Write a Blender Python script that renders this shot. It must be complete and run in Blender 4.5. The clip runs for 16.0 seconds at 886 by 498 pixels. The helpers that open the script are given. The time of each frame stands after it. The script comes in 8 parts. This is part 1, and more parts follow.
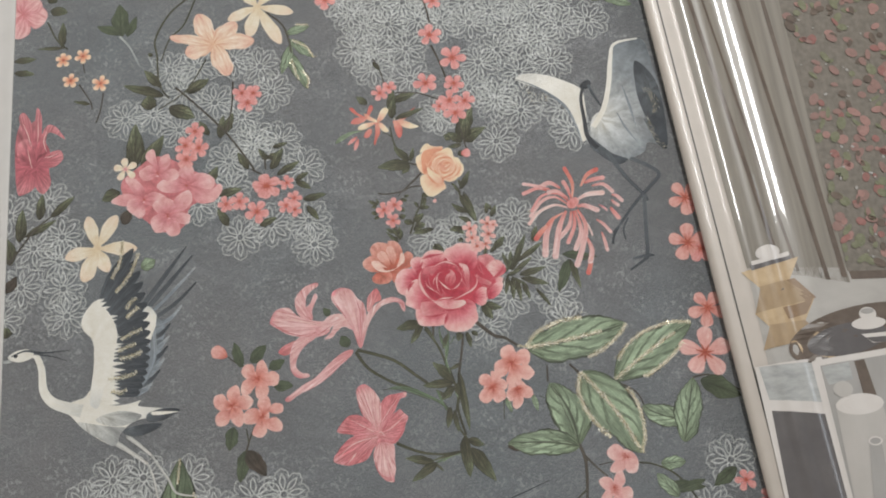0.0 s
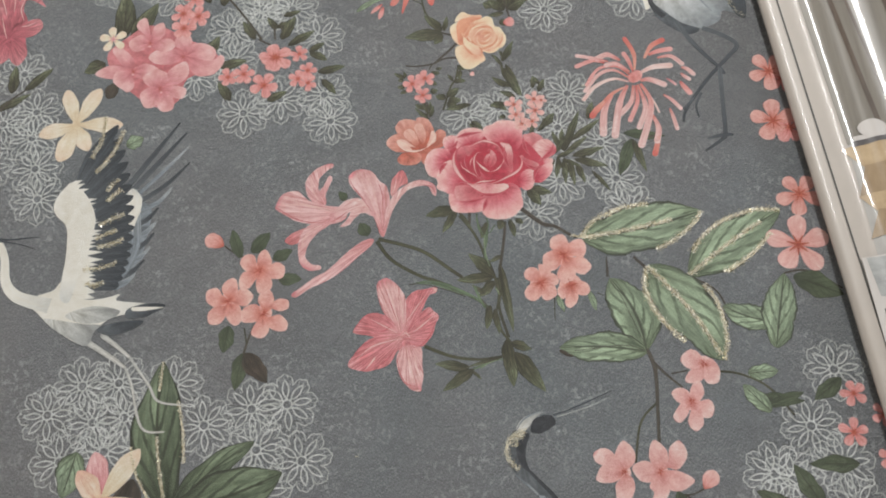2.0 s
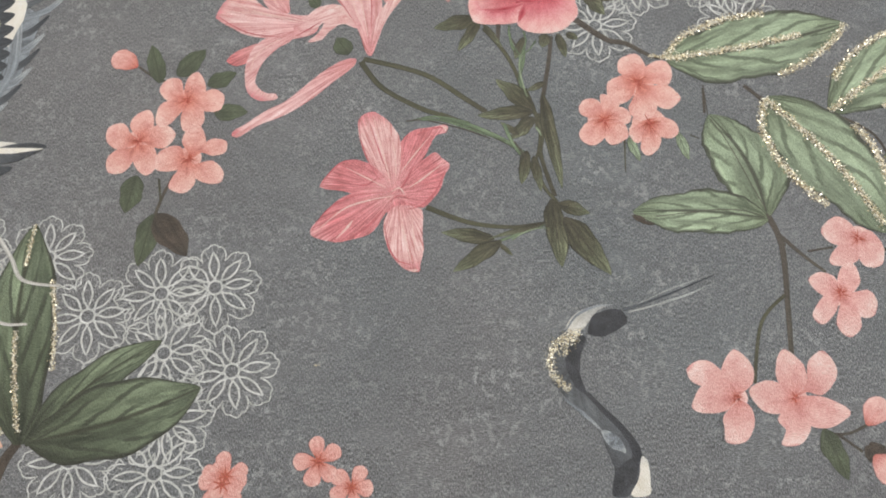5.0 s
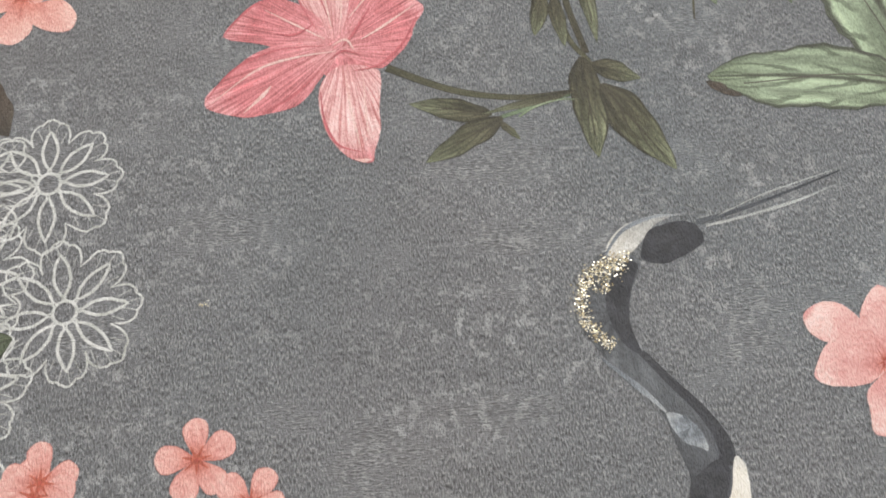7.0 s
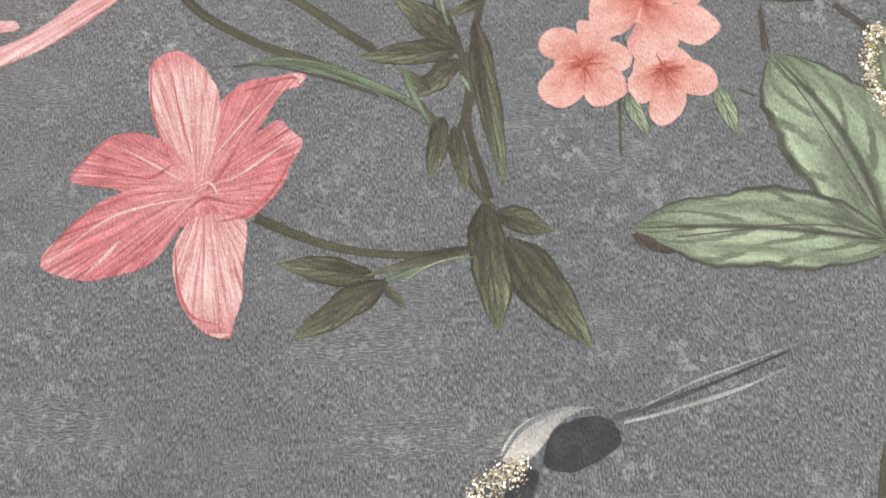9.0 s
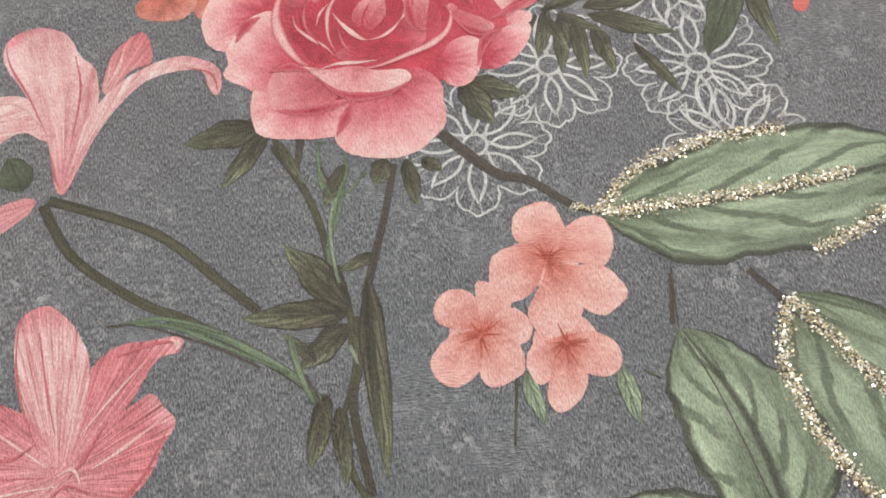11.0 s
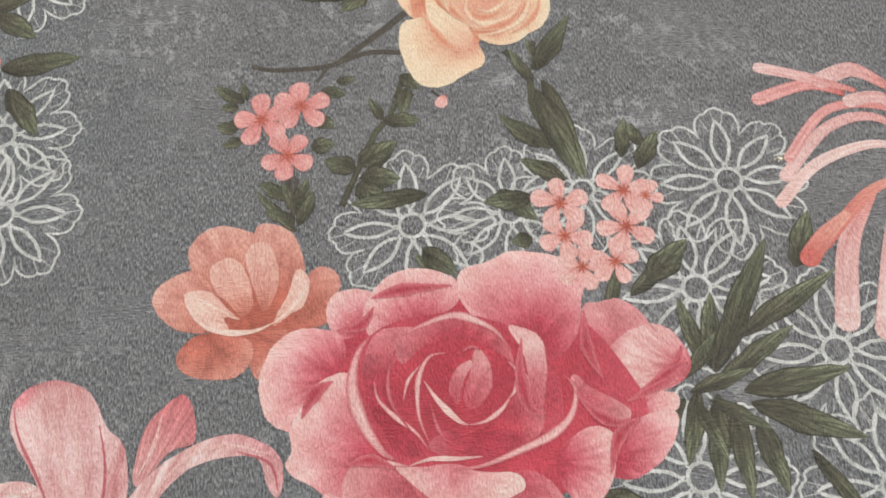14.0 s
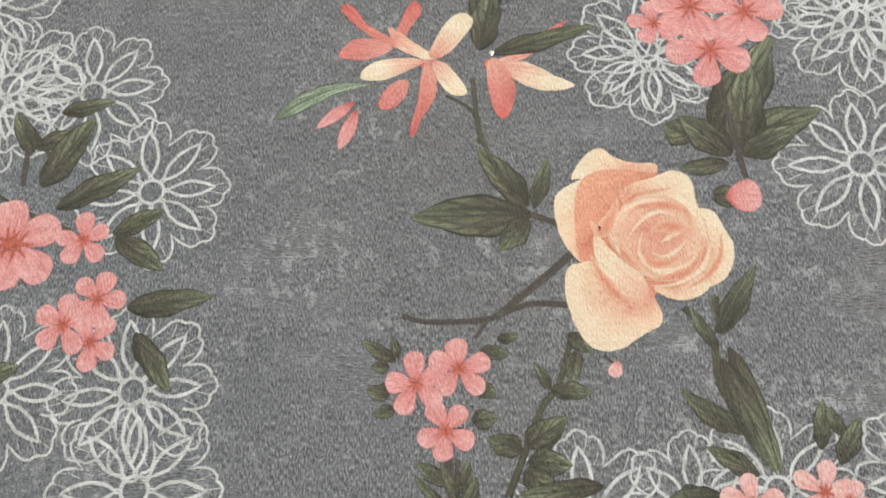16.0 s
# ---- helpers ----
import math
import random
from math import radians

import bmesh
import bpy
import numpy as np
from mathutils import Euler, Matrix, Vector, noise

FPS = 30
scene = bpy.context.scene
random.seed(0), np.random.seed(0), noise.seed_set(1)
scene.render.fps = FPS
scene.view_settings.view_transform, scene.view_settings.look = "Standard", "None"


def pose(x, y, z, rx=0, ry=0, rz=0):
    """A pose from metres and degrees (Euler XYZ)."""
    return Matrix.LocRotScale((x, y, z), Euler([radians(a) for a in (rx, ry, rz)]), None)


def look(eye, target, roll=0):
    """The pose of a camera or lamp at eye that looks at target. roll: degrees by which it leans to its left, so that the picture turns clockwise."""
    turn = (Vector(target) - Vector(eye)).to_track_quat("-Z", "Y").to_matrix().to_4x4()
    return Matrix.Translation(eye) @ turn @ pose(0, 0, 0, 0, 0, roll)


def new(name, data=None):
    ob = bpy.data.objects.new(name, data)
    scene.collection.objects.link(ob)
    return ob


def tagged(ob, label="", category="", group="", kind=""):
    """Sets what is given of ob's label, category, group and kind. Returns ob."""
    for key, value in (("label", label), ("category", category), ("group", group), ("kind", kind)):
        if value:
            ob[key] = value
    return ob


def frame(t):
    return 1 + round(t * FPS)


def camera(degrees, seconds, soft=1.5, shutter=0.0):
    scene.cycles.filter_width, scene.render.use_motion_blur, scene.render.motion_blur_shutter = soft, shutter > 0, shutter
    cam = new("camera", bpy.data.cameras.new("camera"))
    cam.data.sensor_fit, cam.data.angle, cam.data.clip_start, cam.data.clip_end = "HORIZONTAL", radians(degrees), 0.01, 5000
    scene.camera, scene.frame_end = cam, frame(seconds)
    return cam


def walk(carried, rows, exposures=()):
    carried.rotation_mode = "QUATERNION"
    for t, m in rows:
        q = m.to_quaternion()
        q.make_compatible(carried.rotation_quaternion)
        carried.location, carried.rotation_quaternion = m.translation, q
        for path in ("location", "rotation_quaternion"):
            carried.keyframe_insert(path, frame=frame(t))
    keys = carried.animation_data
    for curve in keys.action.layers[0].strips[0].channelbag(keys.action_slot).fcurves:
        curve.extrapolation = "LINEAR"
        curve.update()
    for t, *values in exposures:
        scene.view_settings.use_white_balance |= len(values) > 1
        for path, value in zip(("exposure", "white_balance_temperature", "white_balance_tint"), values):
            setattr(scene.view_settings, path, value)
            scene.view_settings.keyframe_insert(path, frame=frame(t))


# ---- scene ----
# ---------- camera ----------
cam = camera(50.63, 16.0, soft=1.9)
PATH = [
    (0, (0.00051, -0.17035, 0.60470), (0.00203, -0.07951, 0.31878), -5.31),
    (0.5, (0.00269, -0.19148, 0.58435), (0.00218, -0.09528, 0.30019), -6.45),
    (1, (-0.00204, -0.20459, 0.55591), (-0.00230, -0.10545, 0.27276), -6.15),
    (1.5, (-0.01461, -0.22383, 0.51536), (-0.01513, -0.11918, 0.23421), -6.11),
    (2, (-0.01993, -0.23130, 0.47835), (-0.02277, -0.12521, 0.19775), -6.97),
    (2.5, (-0.01986, -0.23336, 0.44771), (-0.02347, -0.12769, 0.16696), -6.95),
    (3, (-0.02564, -0.23243, 0.41737), (-0.03056, -0.12610, 0.13689), -7.14),
    (3.5, (-0.03790, -0.24439, 0.37877), (-0.03516, -0.13195, 0.10065), -2.85),
    (5.8, (-0.01816, -0.23474, 0.24569), (-0.03208, -0.12004, -0.03117), -10.54),
    (6, (-0.01780, -0.23066, 0.23053), (-0.02893, -0.11707, -0.04692), -8.97),
    (6.5, (-0.02267, -0.22963, 0.19884), (-0.02785, -0.11383, -0.07786), -6.02),
    (7, (-0.02688, -0.22394, 0.17635), (-0.03028, -0.10624, -0.09958), -5.14),
    (7.5, (-0.02471, -0.21564, 0.16315), (-0.03068, -0.09667, -0.11219), -6.31),
    (8, (-0.01636, -0.20134, 0.15711), (-0.02894, -0.08245, -0.11803), -9.69),
    (10.3, (0.02214, -0.15839, 0.15883), (0.01262, -0.03278, -0.11344), -7.75),
    (10.5, (0.02363, -0.15152, 0.16270), (0.01592, -0.02808, -0.11062), -7.00),
    (11, (0.02435, -0.13096, 0.16549), (0.01680, -0.00899, -0.10849), -6.89),
    (11.5, (0.02522, -0.10919, 0.16957), (0.01632, 0.01049, -0.10538), -7.44),
    (12, (0.02226, -0.09031, 0.16506), (0.01272, 0.02700, -0.11089), -7.70),
    (12.5, (0.02020, -0.07711, 0.16100), (0.00790, 0.04030, -0.11480), -8.68),
    (13, (0.01762, -0.06538, 0.15929), (0.00548, 0.05288, -0.11615), -8.24),
    (13.5, (0.01102, -0.05323, 0.15667), (-0.00246, 0.06445, -0.11895), -8.28),
    (14, (0.00917, -0.04197, 0.15784), (-0.00372, 0.07594, -0.11771), -7.39),
    (14.5, (0.00401, -0.02891, 0.15847), (-0.00912, 0.08486, -0.11881), -7.08),
    (15, (0.00517, -0.00715, 0.16013), (-0.01349, 0.09933, -0.11972), -9.95),
    (15.5, (0.00023, 0.00290, 0.16200), (-0.01957, 0.11261, -0.11652), -10.06),
    (16, (-0.01649, 0.02065, 0.16512), (-0.03837, 0.12184, -0.11645), -11.81),
]
EXPOSURE = [(0.0, -0.24, 6350, 6), (2.0, -0.18, 6350, 6), (3.7, -0.04, 6400, 7), (6.0, 0.22, 6480, 8), (8.2, 0.34, 6500, 10), (10.3, 0.22, 6530, 11), (12.5, -0.02, 6500, 10), (16.0, 0.10, 6400, 6)]
walk(cam, [(t, look(eye, target, roll)) for t, eye, target, roll in PATH], EXPOSURE)

# ---------- light ----------
world = bpy.data.worlds.new("world")
scene.world = world
world.use_nodes = True
world.node_tree.nodes["Background"].inputs[0].default_value = (0.9, 0.95, 1.0, 1)
world.node_tree.nodes["Background"].inputs[1].default_value = 0.05


def area_lamp(name, place, target, w, h, watts, colour):
    data = bpy.data.lights.new(name, "AREA")
    data.shape, data.size, data.size_y, data.energy, data.color = "RECTANGLE", w, h, watts, colour
    ob = new(name, data)
    ob.matrix_world = look(place, target)
    return ob


area_lamp("unseen_ceiling_light", (0.22, 1.05, 1.75), (0.22, 1.04, 0), 0.17, 1.1, 38, (1.0, 0.965, 0.945))
# second overhead light: an added fill, no lamp is known there
area_lamp("unseen_ceiling_light", (-0.55, -1.2, 1.75), (-0.55, -1.18, 0), 1.5, 0.5, 9, (1.0, 0.965, 0.95))
# side light without a known source, added to shade the sheet by the fold
area_lamp("added_side_light", (2.10, 0.2, 0.75), (0, 0.1, 0.3), 1.3, 1.2, 14, (0.90, 0.93, 1.0))

# ---------- materials ----------
MATS = {}


def nodes_of(name):
    m = bpy.data.materials.new(name)
    m.use_nodes = True
    MATS[name] = m
    t = m.node_tree
    return m, t, t.nodes["Principled BSDF"]


def link(t, a, b):
    t.links.new(a, b)


def node(t, kind, **sockets):
    n = t.nodes.new(kind)
    for k, v in sockets.items():
        n.inputs[k.replace("_", " ")].default_value = v
    return n


def math_node(t, op, a, b=None):
    n = t.nodes.new("ShaderNodeMath")
    n.operation = op
    for i, v in enumerate((a, b)):
        if v is None:
            continue
        if isinstance(v, (int, float)):
            n.inputs[i].default_value = v
        else:
            link(t, v, n.inputs[i])
    return n.outputs[0]


def mix(t, fac, a, b, mode="MIX"):
    n = t.nodes.new("ShaderNodeMix")
    n.data_type, n.blend_type = "RGBA", mode
    for i, v in ((0, fac), (6, a), (7, b)):
        if isinstance(v, (int, float)):
            n.inputs[i].default_value = v
        elif isinstance(v, tuple):
            n.inputs[i].default_value = (*v[:3], 1)
        else:
            link(t, v, n.inputs[i])
    return n.outputs[2]


def ramp(t, fac, stops, interp="LINEAR"):
    n = t.nodes.new("ShaderNodeValToRGB")
    n.color_ramp.interpolation = interp
    e = n.color_ramp.elements
    while len(e) < len(stops):
        e.new(0.5)
    for i, (p, c) in enumerate(stops):
        e[i].position = p
        e[i].color = (*c, 1) if isinstance(c, tuple) else (c, c, c, 1)
    link(t, fac, n.inputs[0])
    return n.outputs[0]


def scaled_place(t, sx, sy, sz=1.0, shift=0.0):
    g = t.nodes.new("ShaderNodeNewGeometry")
    m = t.nodes.new("ShaderNodeMapping")
    m.inputs["Scale"].default_value = (sx, sy, sz)
    m.inputs["Location"].default_value = (shift, shift, 0)
    link(t, g.outputs["Position"], m.inputs["Vector"])
    return m.outputs[0]


def noise_of(t, vec, scale=1.0, detail=3.0, rough=0.6):
    n = node(t, "ShaderNodeTexNoise", Scale=scale, Detail=detail, Roughness=rough)
    link(t, vec, n.inputs["Vector"])
    return n.outputs[0]


def emboss(t, bsdf, strength=0.35, dist=0.00016):
    """The vinyl's pressed linen grain: short upright threads, crossed by patches of level ones."""
    up = noise_of(t, scaled_place(t, 3200, 1050), 1.0, 2.0, 0.55)
    level = noise_of(t, scaled_place(t, 750, 3000), 1.0, 2.0, 0.6)
    patch = ramp(t, noise_of(t, scaled_place(t, 28, 45), 1.0, 2.0), [(0.55, 0.0), (0.64, 0.8)])
    h = mix(t, patch, up, level)
    b = node(t, "ShaderNodeBump", Strength=strength, Distance=dist)
    link(t, h, b.inputs["Height"])
    link(t, b.outputs[0], bsdf.inputs["Normal"])
    return h


def ink(name, stops, edge=None, edge_at=0.86, streak=0.25, grain=9.0, vein=None, vein_n=7.0, vein_amount=0.8,
        rib=None, rough=0.5, fleck=0.18, soft=0.08, half=0.0, press_shade=0.24):
    """Printed ink on a petal, leaf or stroke: colours along its length, brush streaks, veins, an inked outline and
    painted grain shading.
    """
    m, t, b = nodes_of(name)
    uv = t.nodes.new("ShaderNodeUVMap")
    sep = t.nodes.new("ShaderNodeSeparateXYZ")
    link(t, uv.outputs[0], sep.inputs[0])
    u, v = sep.outputs[0], sep.outputs[1]
    a = math_node(t, "ABSOLUTE", math_node(t, "SUBTRACT", math_node(t, "MULTIPLY", v, 2.0), 1.0))
    info = t.nodes.new("ShaderNodeObjectInfo")
    comb = t.nodes.new("ShaderNodeCombineXYZ")
    link(t, math_node(t, "MULTIPLY", u, 2.0), comb.inputs[0])
    link(t, math_node(t, "MULTIPLY", v, grain), comb.inputs[1])
    link(t, math_node(t, "MULTIPLY", info.outputs["Random"], 40.0), comb.inputs[2])
    brush = noise_of(t, comb.outputs[0], 1.0, 3.0, 0.65)
    blot = noise_of(t, scaled_place(t, 240, 240), 1.0, 3.0)
    along = math_node(t, "ADD", u, math_node(t, "MULTIPLY", math_node(t, "SUBTRACT", brush, 0.5), 0.35))
    col = ramp(t, along, stops)
    col = mix(t, streak, col, ramp(t, brush, [(0.32, 0.12), (0.68, 0.95)]), "OVERLAY")
    col = mix(t, fleck, col, ramp(t, blot, [(0.3, 0.2), (0.7, 0.8)]), "OVERLAY")
    if half:
        col = mix(t, math_node(t, "MULTIPLY", ramp(t, v, [(0.46, 1.0), (0.54, 0.0)]), half), col, (0.0, 0.0, 0.0))
    if vein:
        w = math_node(t, "SUBTRACT", math_node(t, "MULTIPLY", u, vein_n), math_node(t, "MULTIPLY", a, 2.1))
        w = math_node(t, "ADD", w, math_node(t, "MULTIPLY", brush, 0.9))
        w = math_node(t, "ABSOLUTE", math_node(t, "SUBTRACT", math_node(t, "FRACT", w), 0.5))
        fade = math_node(t, "MULTIPLY", ramp(t, w, [(0.10, 1.0), (0.17, 0.0)]), ramp(t, brush, [(0.40, 0.0), (0.52, 1.0)]))
        col = mix(t, math_node(t, "MULTIPLY", fade, vein_amount), col, vein)
        col = mix(t, ramp(t, a, [(0.03, 0.9), (0.09, 0.0)]), col, rib or vein)
    if edge:
        far = math_node(t, "ADD", a, math_node(t, "MULTIPLY", math_node(t, "SUBTRACT", brush, 0.5), 0.16))
        col = mix(t, ramp(t, far, [(edge_at, 0.0), (min(1.0, edge_at + soft), 0.9)]), col, edge)
    link(t, col, b.inputs["Base Color"])
    b.inputs["Roughness"].default_value = rough
    h = emboss(t, b, 0.8, 0.0009)
    # relief shading put into the ink colour: pits darker, crests lighter
    link(t, mix(t, press_shade, col, ramp(t, h, [(0.36, 0.16), (0.5, 0.5), (0.66, 0.86)]), "OVERLAY"), b.inputs["Base Color"])
    return m


# the wallpaper's ground: slate grey with paler worn flecks
m, t, b = nodes_of("slate_vinyl")
drift = noise_of(t, scaled_place(t, 5, 4), 1.0, 3.0)
col = ramp(t, drift, [(0.3, (0.258, 0.248, 0.251)), (0.5, (0.238, 0.245, 0.257)), (0.7, (0.212, 0.241, 0.258))])
mott = noise_of(t, scaled_place(t, 120, 150), 1.0, 5.0, 0.7)
col = mix(t, 0.30, col, ramp(t, mott, [(0.3, 0.3), (0.7, 0.72)]), "OVERLAY")
zone = ramp(t, noise_of(t, scaled_place(t, 16, 22, 1, 3.0), 1.0, 3.0), [(0.36, 0.08), (0.60, 1.0)])
chips = ramp(t, noise_of(t, scaled_place(t, 400, 300), 1.0, 5.0, 0.68), [(0.535, 0.0), (0.565, 1.0)])
worn = math_node(t, "MULTIPLY", math_node(t, "MULTIPLY", chips, zone), ramp(t, noise_of(t, scaled_place(t, 60, 70, 1, 1.0), 1.0, 3.0), [(0.40, 0.15), (0.60, 0.85)]))
col = mix(t, worn, col, (0.54, 0.555, 0.565))
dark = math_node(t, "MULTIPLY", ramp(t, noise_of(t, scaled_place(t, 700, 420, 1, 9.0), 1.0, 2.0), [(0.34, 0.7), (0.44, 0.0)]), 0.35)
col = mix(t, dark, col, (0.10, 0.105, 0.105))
b.inputs["Roughness"].default_value = 0.30
b.inputs["Specular IOR Level"].default_value = 0.95
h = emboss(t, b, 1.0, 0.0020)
# the grain's glints on crests and shade in pits are painted into the colour
glint_zone = ramp(t, noise_of(t, scaled_place(t, 22, 16, 1, 5.0), 1.0, 3.0), [(0.35, 0.5), (0.62, 1.0)])
link(t, mix(t, math_node(t, "MULTIPLY", ramp(t, h, [(0.54, 0.0), (0.60, 0.78)]), glint_zone), mix(t, ramp(t, h, [(0.385, 0.75), (0.455, 0.0)]), col, (0.10, 0.105, 0.108)), (0.52, 0.53, 0.54)), b.inputs["Base Color"])


def plain(name, col, rough=0.5, metal=0.0, var=0.12, sx=60, sy=60, coat=0.0):
    m, t, b = nodes_of(name)
    n = noise_of(t, scaled_place(t, sx, sy, sx), 1.0, 4.0)
    link(t, mix(t, var, col, ramp(t, n, [(0.25, 0.1), (0.75, 0.9)]), "OVERLAY"), b.inputs["Base Color"])
    b.inputs["Roughness"].default_value = rough
    b.inputs["Metallic"].default_value = metal
    b.inputs["Coat Weight"].default_value = coat
    b.inputs["Coat Roughness"].default_value = 0.06
    return m


ink("rose_edge", [(0.0, (0.521, 0.102, 0.130)), (0.25, (0.70, 0.33, 0.33)), (0.6, (0.79, 0.50, 0.475)), (1.0, (0.539, 0.121, 0.140))], edge=(0.54, 0.115, 0.14), edge_at=0.38, soft=0.55, streak=0.1, grain=3, fleck=0.15)
ink("rose_mid", [(0.0, (0.428, 0.047, 0.074)), (0.5, (0.595, 0.167, 0.195)), (1.0, (0.428, 0.047, 0.079))], edge=(0.409, 0.042, 0.065), edge_at=0.45, soft=0.5, streak=0.15, grain=4, fleck=0.15)
ink("rose_heart", [(0.0, (0.42, 0.035, 0.058)), (0.6, (0.46, 0.045, 0.07)), (1.0, (0.52, 0.075, 0.105))], streak=0.15, grain=4, fleck=0.2)
ink("rose_shade", [(0.0, (0.60, 0.15, 0.175)), (0.5, (0.40, 0.032, 0.055)), (1.0, (0.60, 0.15, 0.175))], edge=(0.60, 0.155, 0.18), edge_at=0.15, soft=0.7, streak=0.1, grain=3)
ink("salmon", [(0.0, (0.46, 0.09, 0.065)), (0.18, (0.60, 0.22, 0.175)), (0.5, (0.69, 0.34, 0.30)), (1.0, (0.75, 0.43, 0.385))], edge=(0.56, 0.22, 0.19), edge_at=0.88, soft=0.14, streak=0.2, grain=5, fleck=0.2)
ink("stamen_red", [(0.0, (0.36, 0.06, 0.04)), (1.0, (0.50, 0.14, 0.09))], streak=0.3, grain=4)
ink("coral", [(0.0, (0.48, 0.10, 0.085)), (0.3, (0.66, 0.26, 0.24)), (1.0, (0.72, 0.37, 0.35))], edge=(0.55, 0.20, 0.19), edge_at=0.9, soft=0.12, streak=0.25, grain=6)
ink("blush", [(0.0, (0.52, 0.15, 0.12)), (0.3, (0.72, 0.37, 0.335)), (1.0, (0.77, 0.49, 0.45))], edge=(0.62, 0.29, 0.27), edge_at=0.9, soft=0.12, streak=0.2, grain=5)
ink("soft_pink", [(0.0, (0.56, 0.18, 0.19)), (0.3, (0.67, 0.30, 0.31)), (1.0, (0.73, 0.43, 0.42))], edge=(0.54, 0.19, 0.20), edge_at=0.88, soft=0.12, streak=0.4, grain=9)
ink("peach", [(0.0, (0.66, 0.25, 0.15)), (0.4, (0.74, 0.36, 0.23)), (0.7, (0.82, 0.56, 0.39)), (1.0, (0.83, 0.66, 0.48))], streak=0.05, grain=4, fleck=0.1, press_shade=0.14)
ink("peach_shade", [(0.0, (0.76, 0.42, 0.28)), (0.5, (0.66, 0.26, 0.16)), (1.0, (0.76, 0.42, 0.28))], edge=(0.78, 0.47, 0.32), edge_at=0.25, soft=0.7, streak=0.05, grain=2, press_shade=0.14)
ink("peach_heart", [(0.0, (0.62, 0.22, 0.13)), (1.0, (0.72, 0.33, 0.21))], streak=0.2, grain=4)
ink("cream_petal", [(0.0, (0.70, 0.55, 0.36)), (0.5, (0.78, 0.69, 0.54)), (1.0, (0.76, 0.60, 0.46))], edge=(0.62, 0.48, 0.36), edge_at=0.92, streak=0.15, grain=5)
ink("apricot", [(0.0, (0.70, 0.42, 0.28)), (0.5, (0.79, 0.61, 0.48)), (1.0, (0.73, 0.44, 0.34))], streak=0.35, grain=7)
ink("red_orange", [(0.0, (0.704, 0.360, 0.286)), (1.0, (0.581, 0.140, 0.117))], streak=0.25, grain=6)
ink("chrys_pink", [(0.0, (0.60, 0.20, 0.17)), (0.45, (0.68, 0.37, 0.35)), (1.0, (0.73, 0.50, 0.475))], streak=0.25, grain=4, press_shade=0.32)
ink("tulip_rim", [(0.0, (0.76, 0.50, 0.42)), (0.5, (0.80, 0.62, 0.54)), (1.0, (0.76, 0.50, 0.42))], streak=0.2, grain=3, press_shade=0.3)
ink("wash_rose", [(0.0, (0.40, 0.032, 0.055)), (0.24, (0.47, 0.055, 0.085)), (0.46, (0.62, 0.16, 0.19)), (0.70, (0.76, 0.36, 0.365)), (1.0, (0.81, 0.53, 0.495))], streak=0.14, grain=14, fleck=0.22)
ink("wash_rose_mid", [(0.0, (0.46, 0.062, 0.088)), (0.5, (0.58, 0.16, 0.18)), (1.0, (0.70, 0.33, 0.33))], streak=0.18, grain=12, fleck=0.25)
ink("wash_rose_deep", [(0.0, (0.34, 0.020, 0.040)), (0.5, (0.45, 0.052, 0.078)), (1.0, (0.62, 0.20, 0.22))], streak=0.2, grain=10, fleck=0.3)
ink("wash_rose_pale", [(0.0, (0.48, 0.075, 0.10)), (0.3, (0.62, 0.19, 0.21)), (0.5, (0.72, 0.37, 0.36)), (0.8, (0.76, 0.45, 0.43)), (1.0, (0.60, 0.18, 0.20))], streak=0.3, grain=18, fleck=0.2)
ink("wash_rose_lip", [(0.0, (0.44, 0.05, 0.075)), (0.4, (0.62, 0.19, 0.21)), (0.75, (0.77, 0.47, 0.45)), (1.0, (0.74, 0.40, 0.39))], streak=0.1, grain=6, fleck=0.2)
ink("wash_rose_fold", [(0.0, (0.60, 0.17, 0.19)), (0.3, (0.68, 0.28, 0.29)), (0.7, (0.77, 0.48, 0.45)), (1.0, (0.79, 0.56, 0.52))], streak=0.25, grain=10, fleck=0.25)
ink("rose_light", [(0.0, (0.66, 0.27, 0.28)), (0.5, (0.79, 0.55, 0.51)), (1.0, (0.66, 0.27, 0.28))], streak=0.1, grain=3, fleck=0.2)
ink("wash_salmon", [(0.0, (0.50, 0.115, 0.085)), (0.22, (0.60, 0.215, 0.17)), (0.5, (0.69, 0.335, 0.29)), (0.85, (0.75, 0.43, 0.38)), (0.97, (0.77, 0.47, 0.42)), (1.0, (0.70, 0.35, 0.31))], streak=0.2, grain=10, fleck=0.25, press_shade=0.3)
ink("wash_blush", [(0.0, (0.56, 0.19, 0.16)), (0.3, (0.68, 0.345, 0.32)), (0.7, (0.74, 0.44, 0.41)), (0.95, (0.78, 0.53, 0.49)), (1.0, (0.66, 0.33, 0.31))], streak=0.16, grain=8, fleck=0.25, press_shade=0.3)
ink("wash_peach", [(0.0, (0.64, 0.235, 0.155)), (0.25, (0.70, 0.32, 0.215)), (0.5, (0.80, 0.54, 0.37)), (0.75, (0.83, 0.65, 0.46)), (1.0, (0.82, 0.69, 0.50))], streak=0.06, grain=8, fleck=0.12, press_shade=0.16)
ink("wash_peach_mid", [(0.0, (0.66, 0.27, 0.185)), (0.5, (0.73, 0.38, 0.265)), (1.0, (0.80, 0.55, 0.39))], streak=0.1, grain=8, fleck=0.15, press_shade=0.16)
ink("wash_peach_fold", [(0.0, (0.70, 0.34, 0.235)), (0.3, (0.79, 0.52, 0.37)), (0.6, (0.83, 0.66, 0.47)), (1.0, (0.81, 0.60, 0.43))], streak=0.06, grain=6, fleck=0.12, press_shade=0.16)
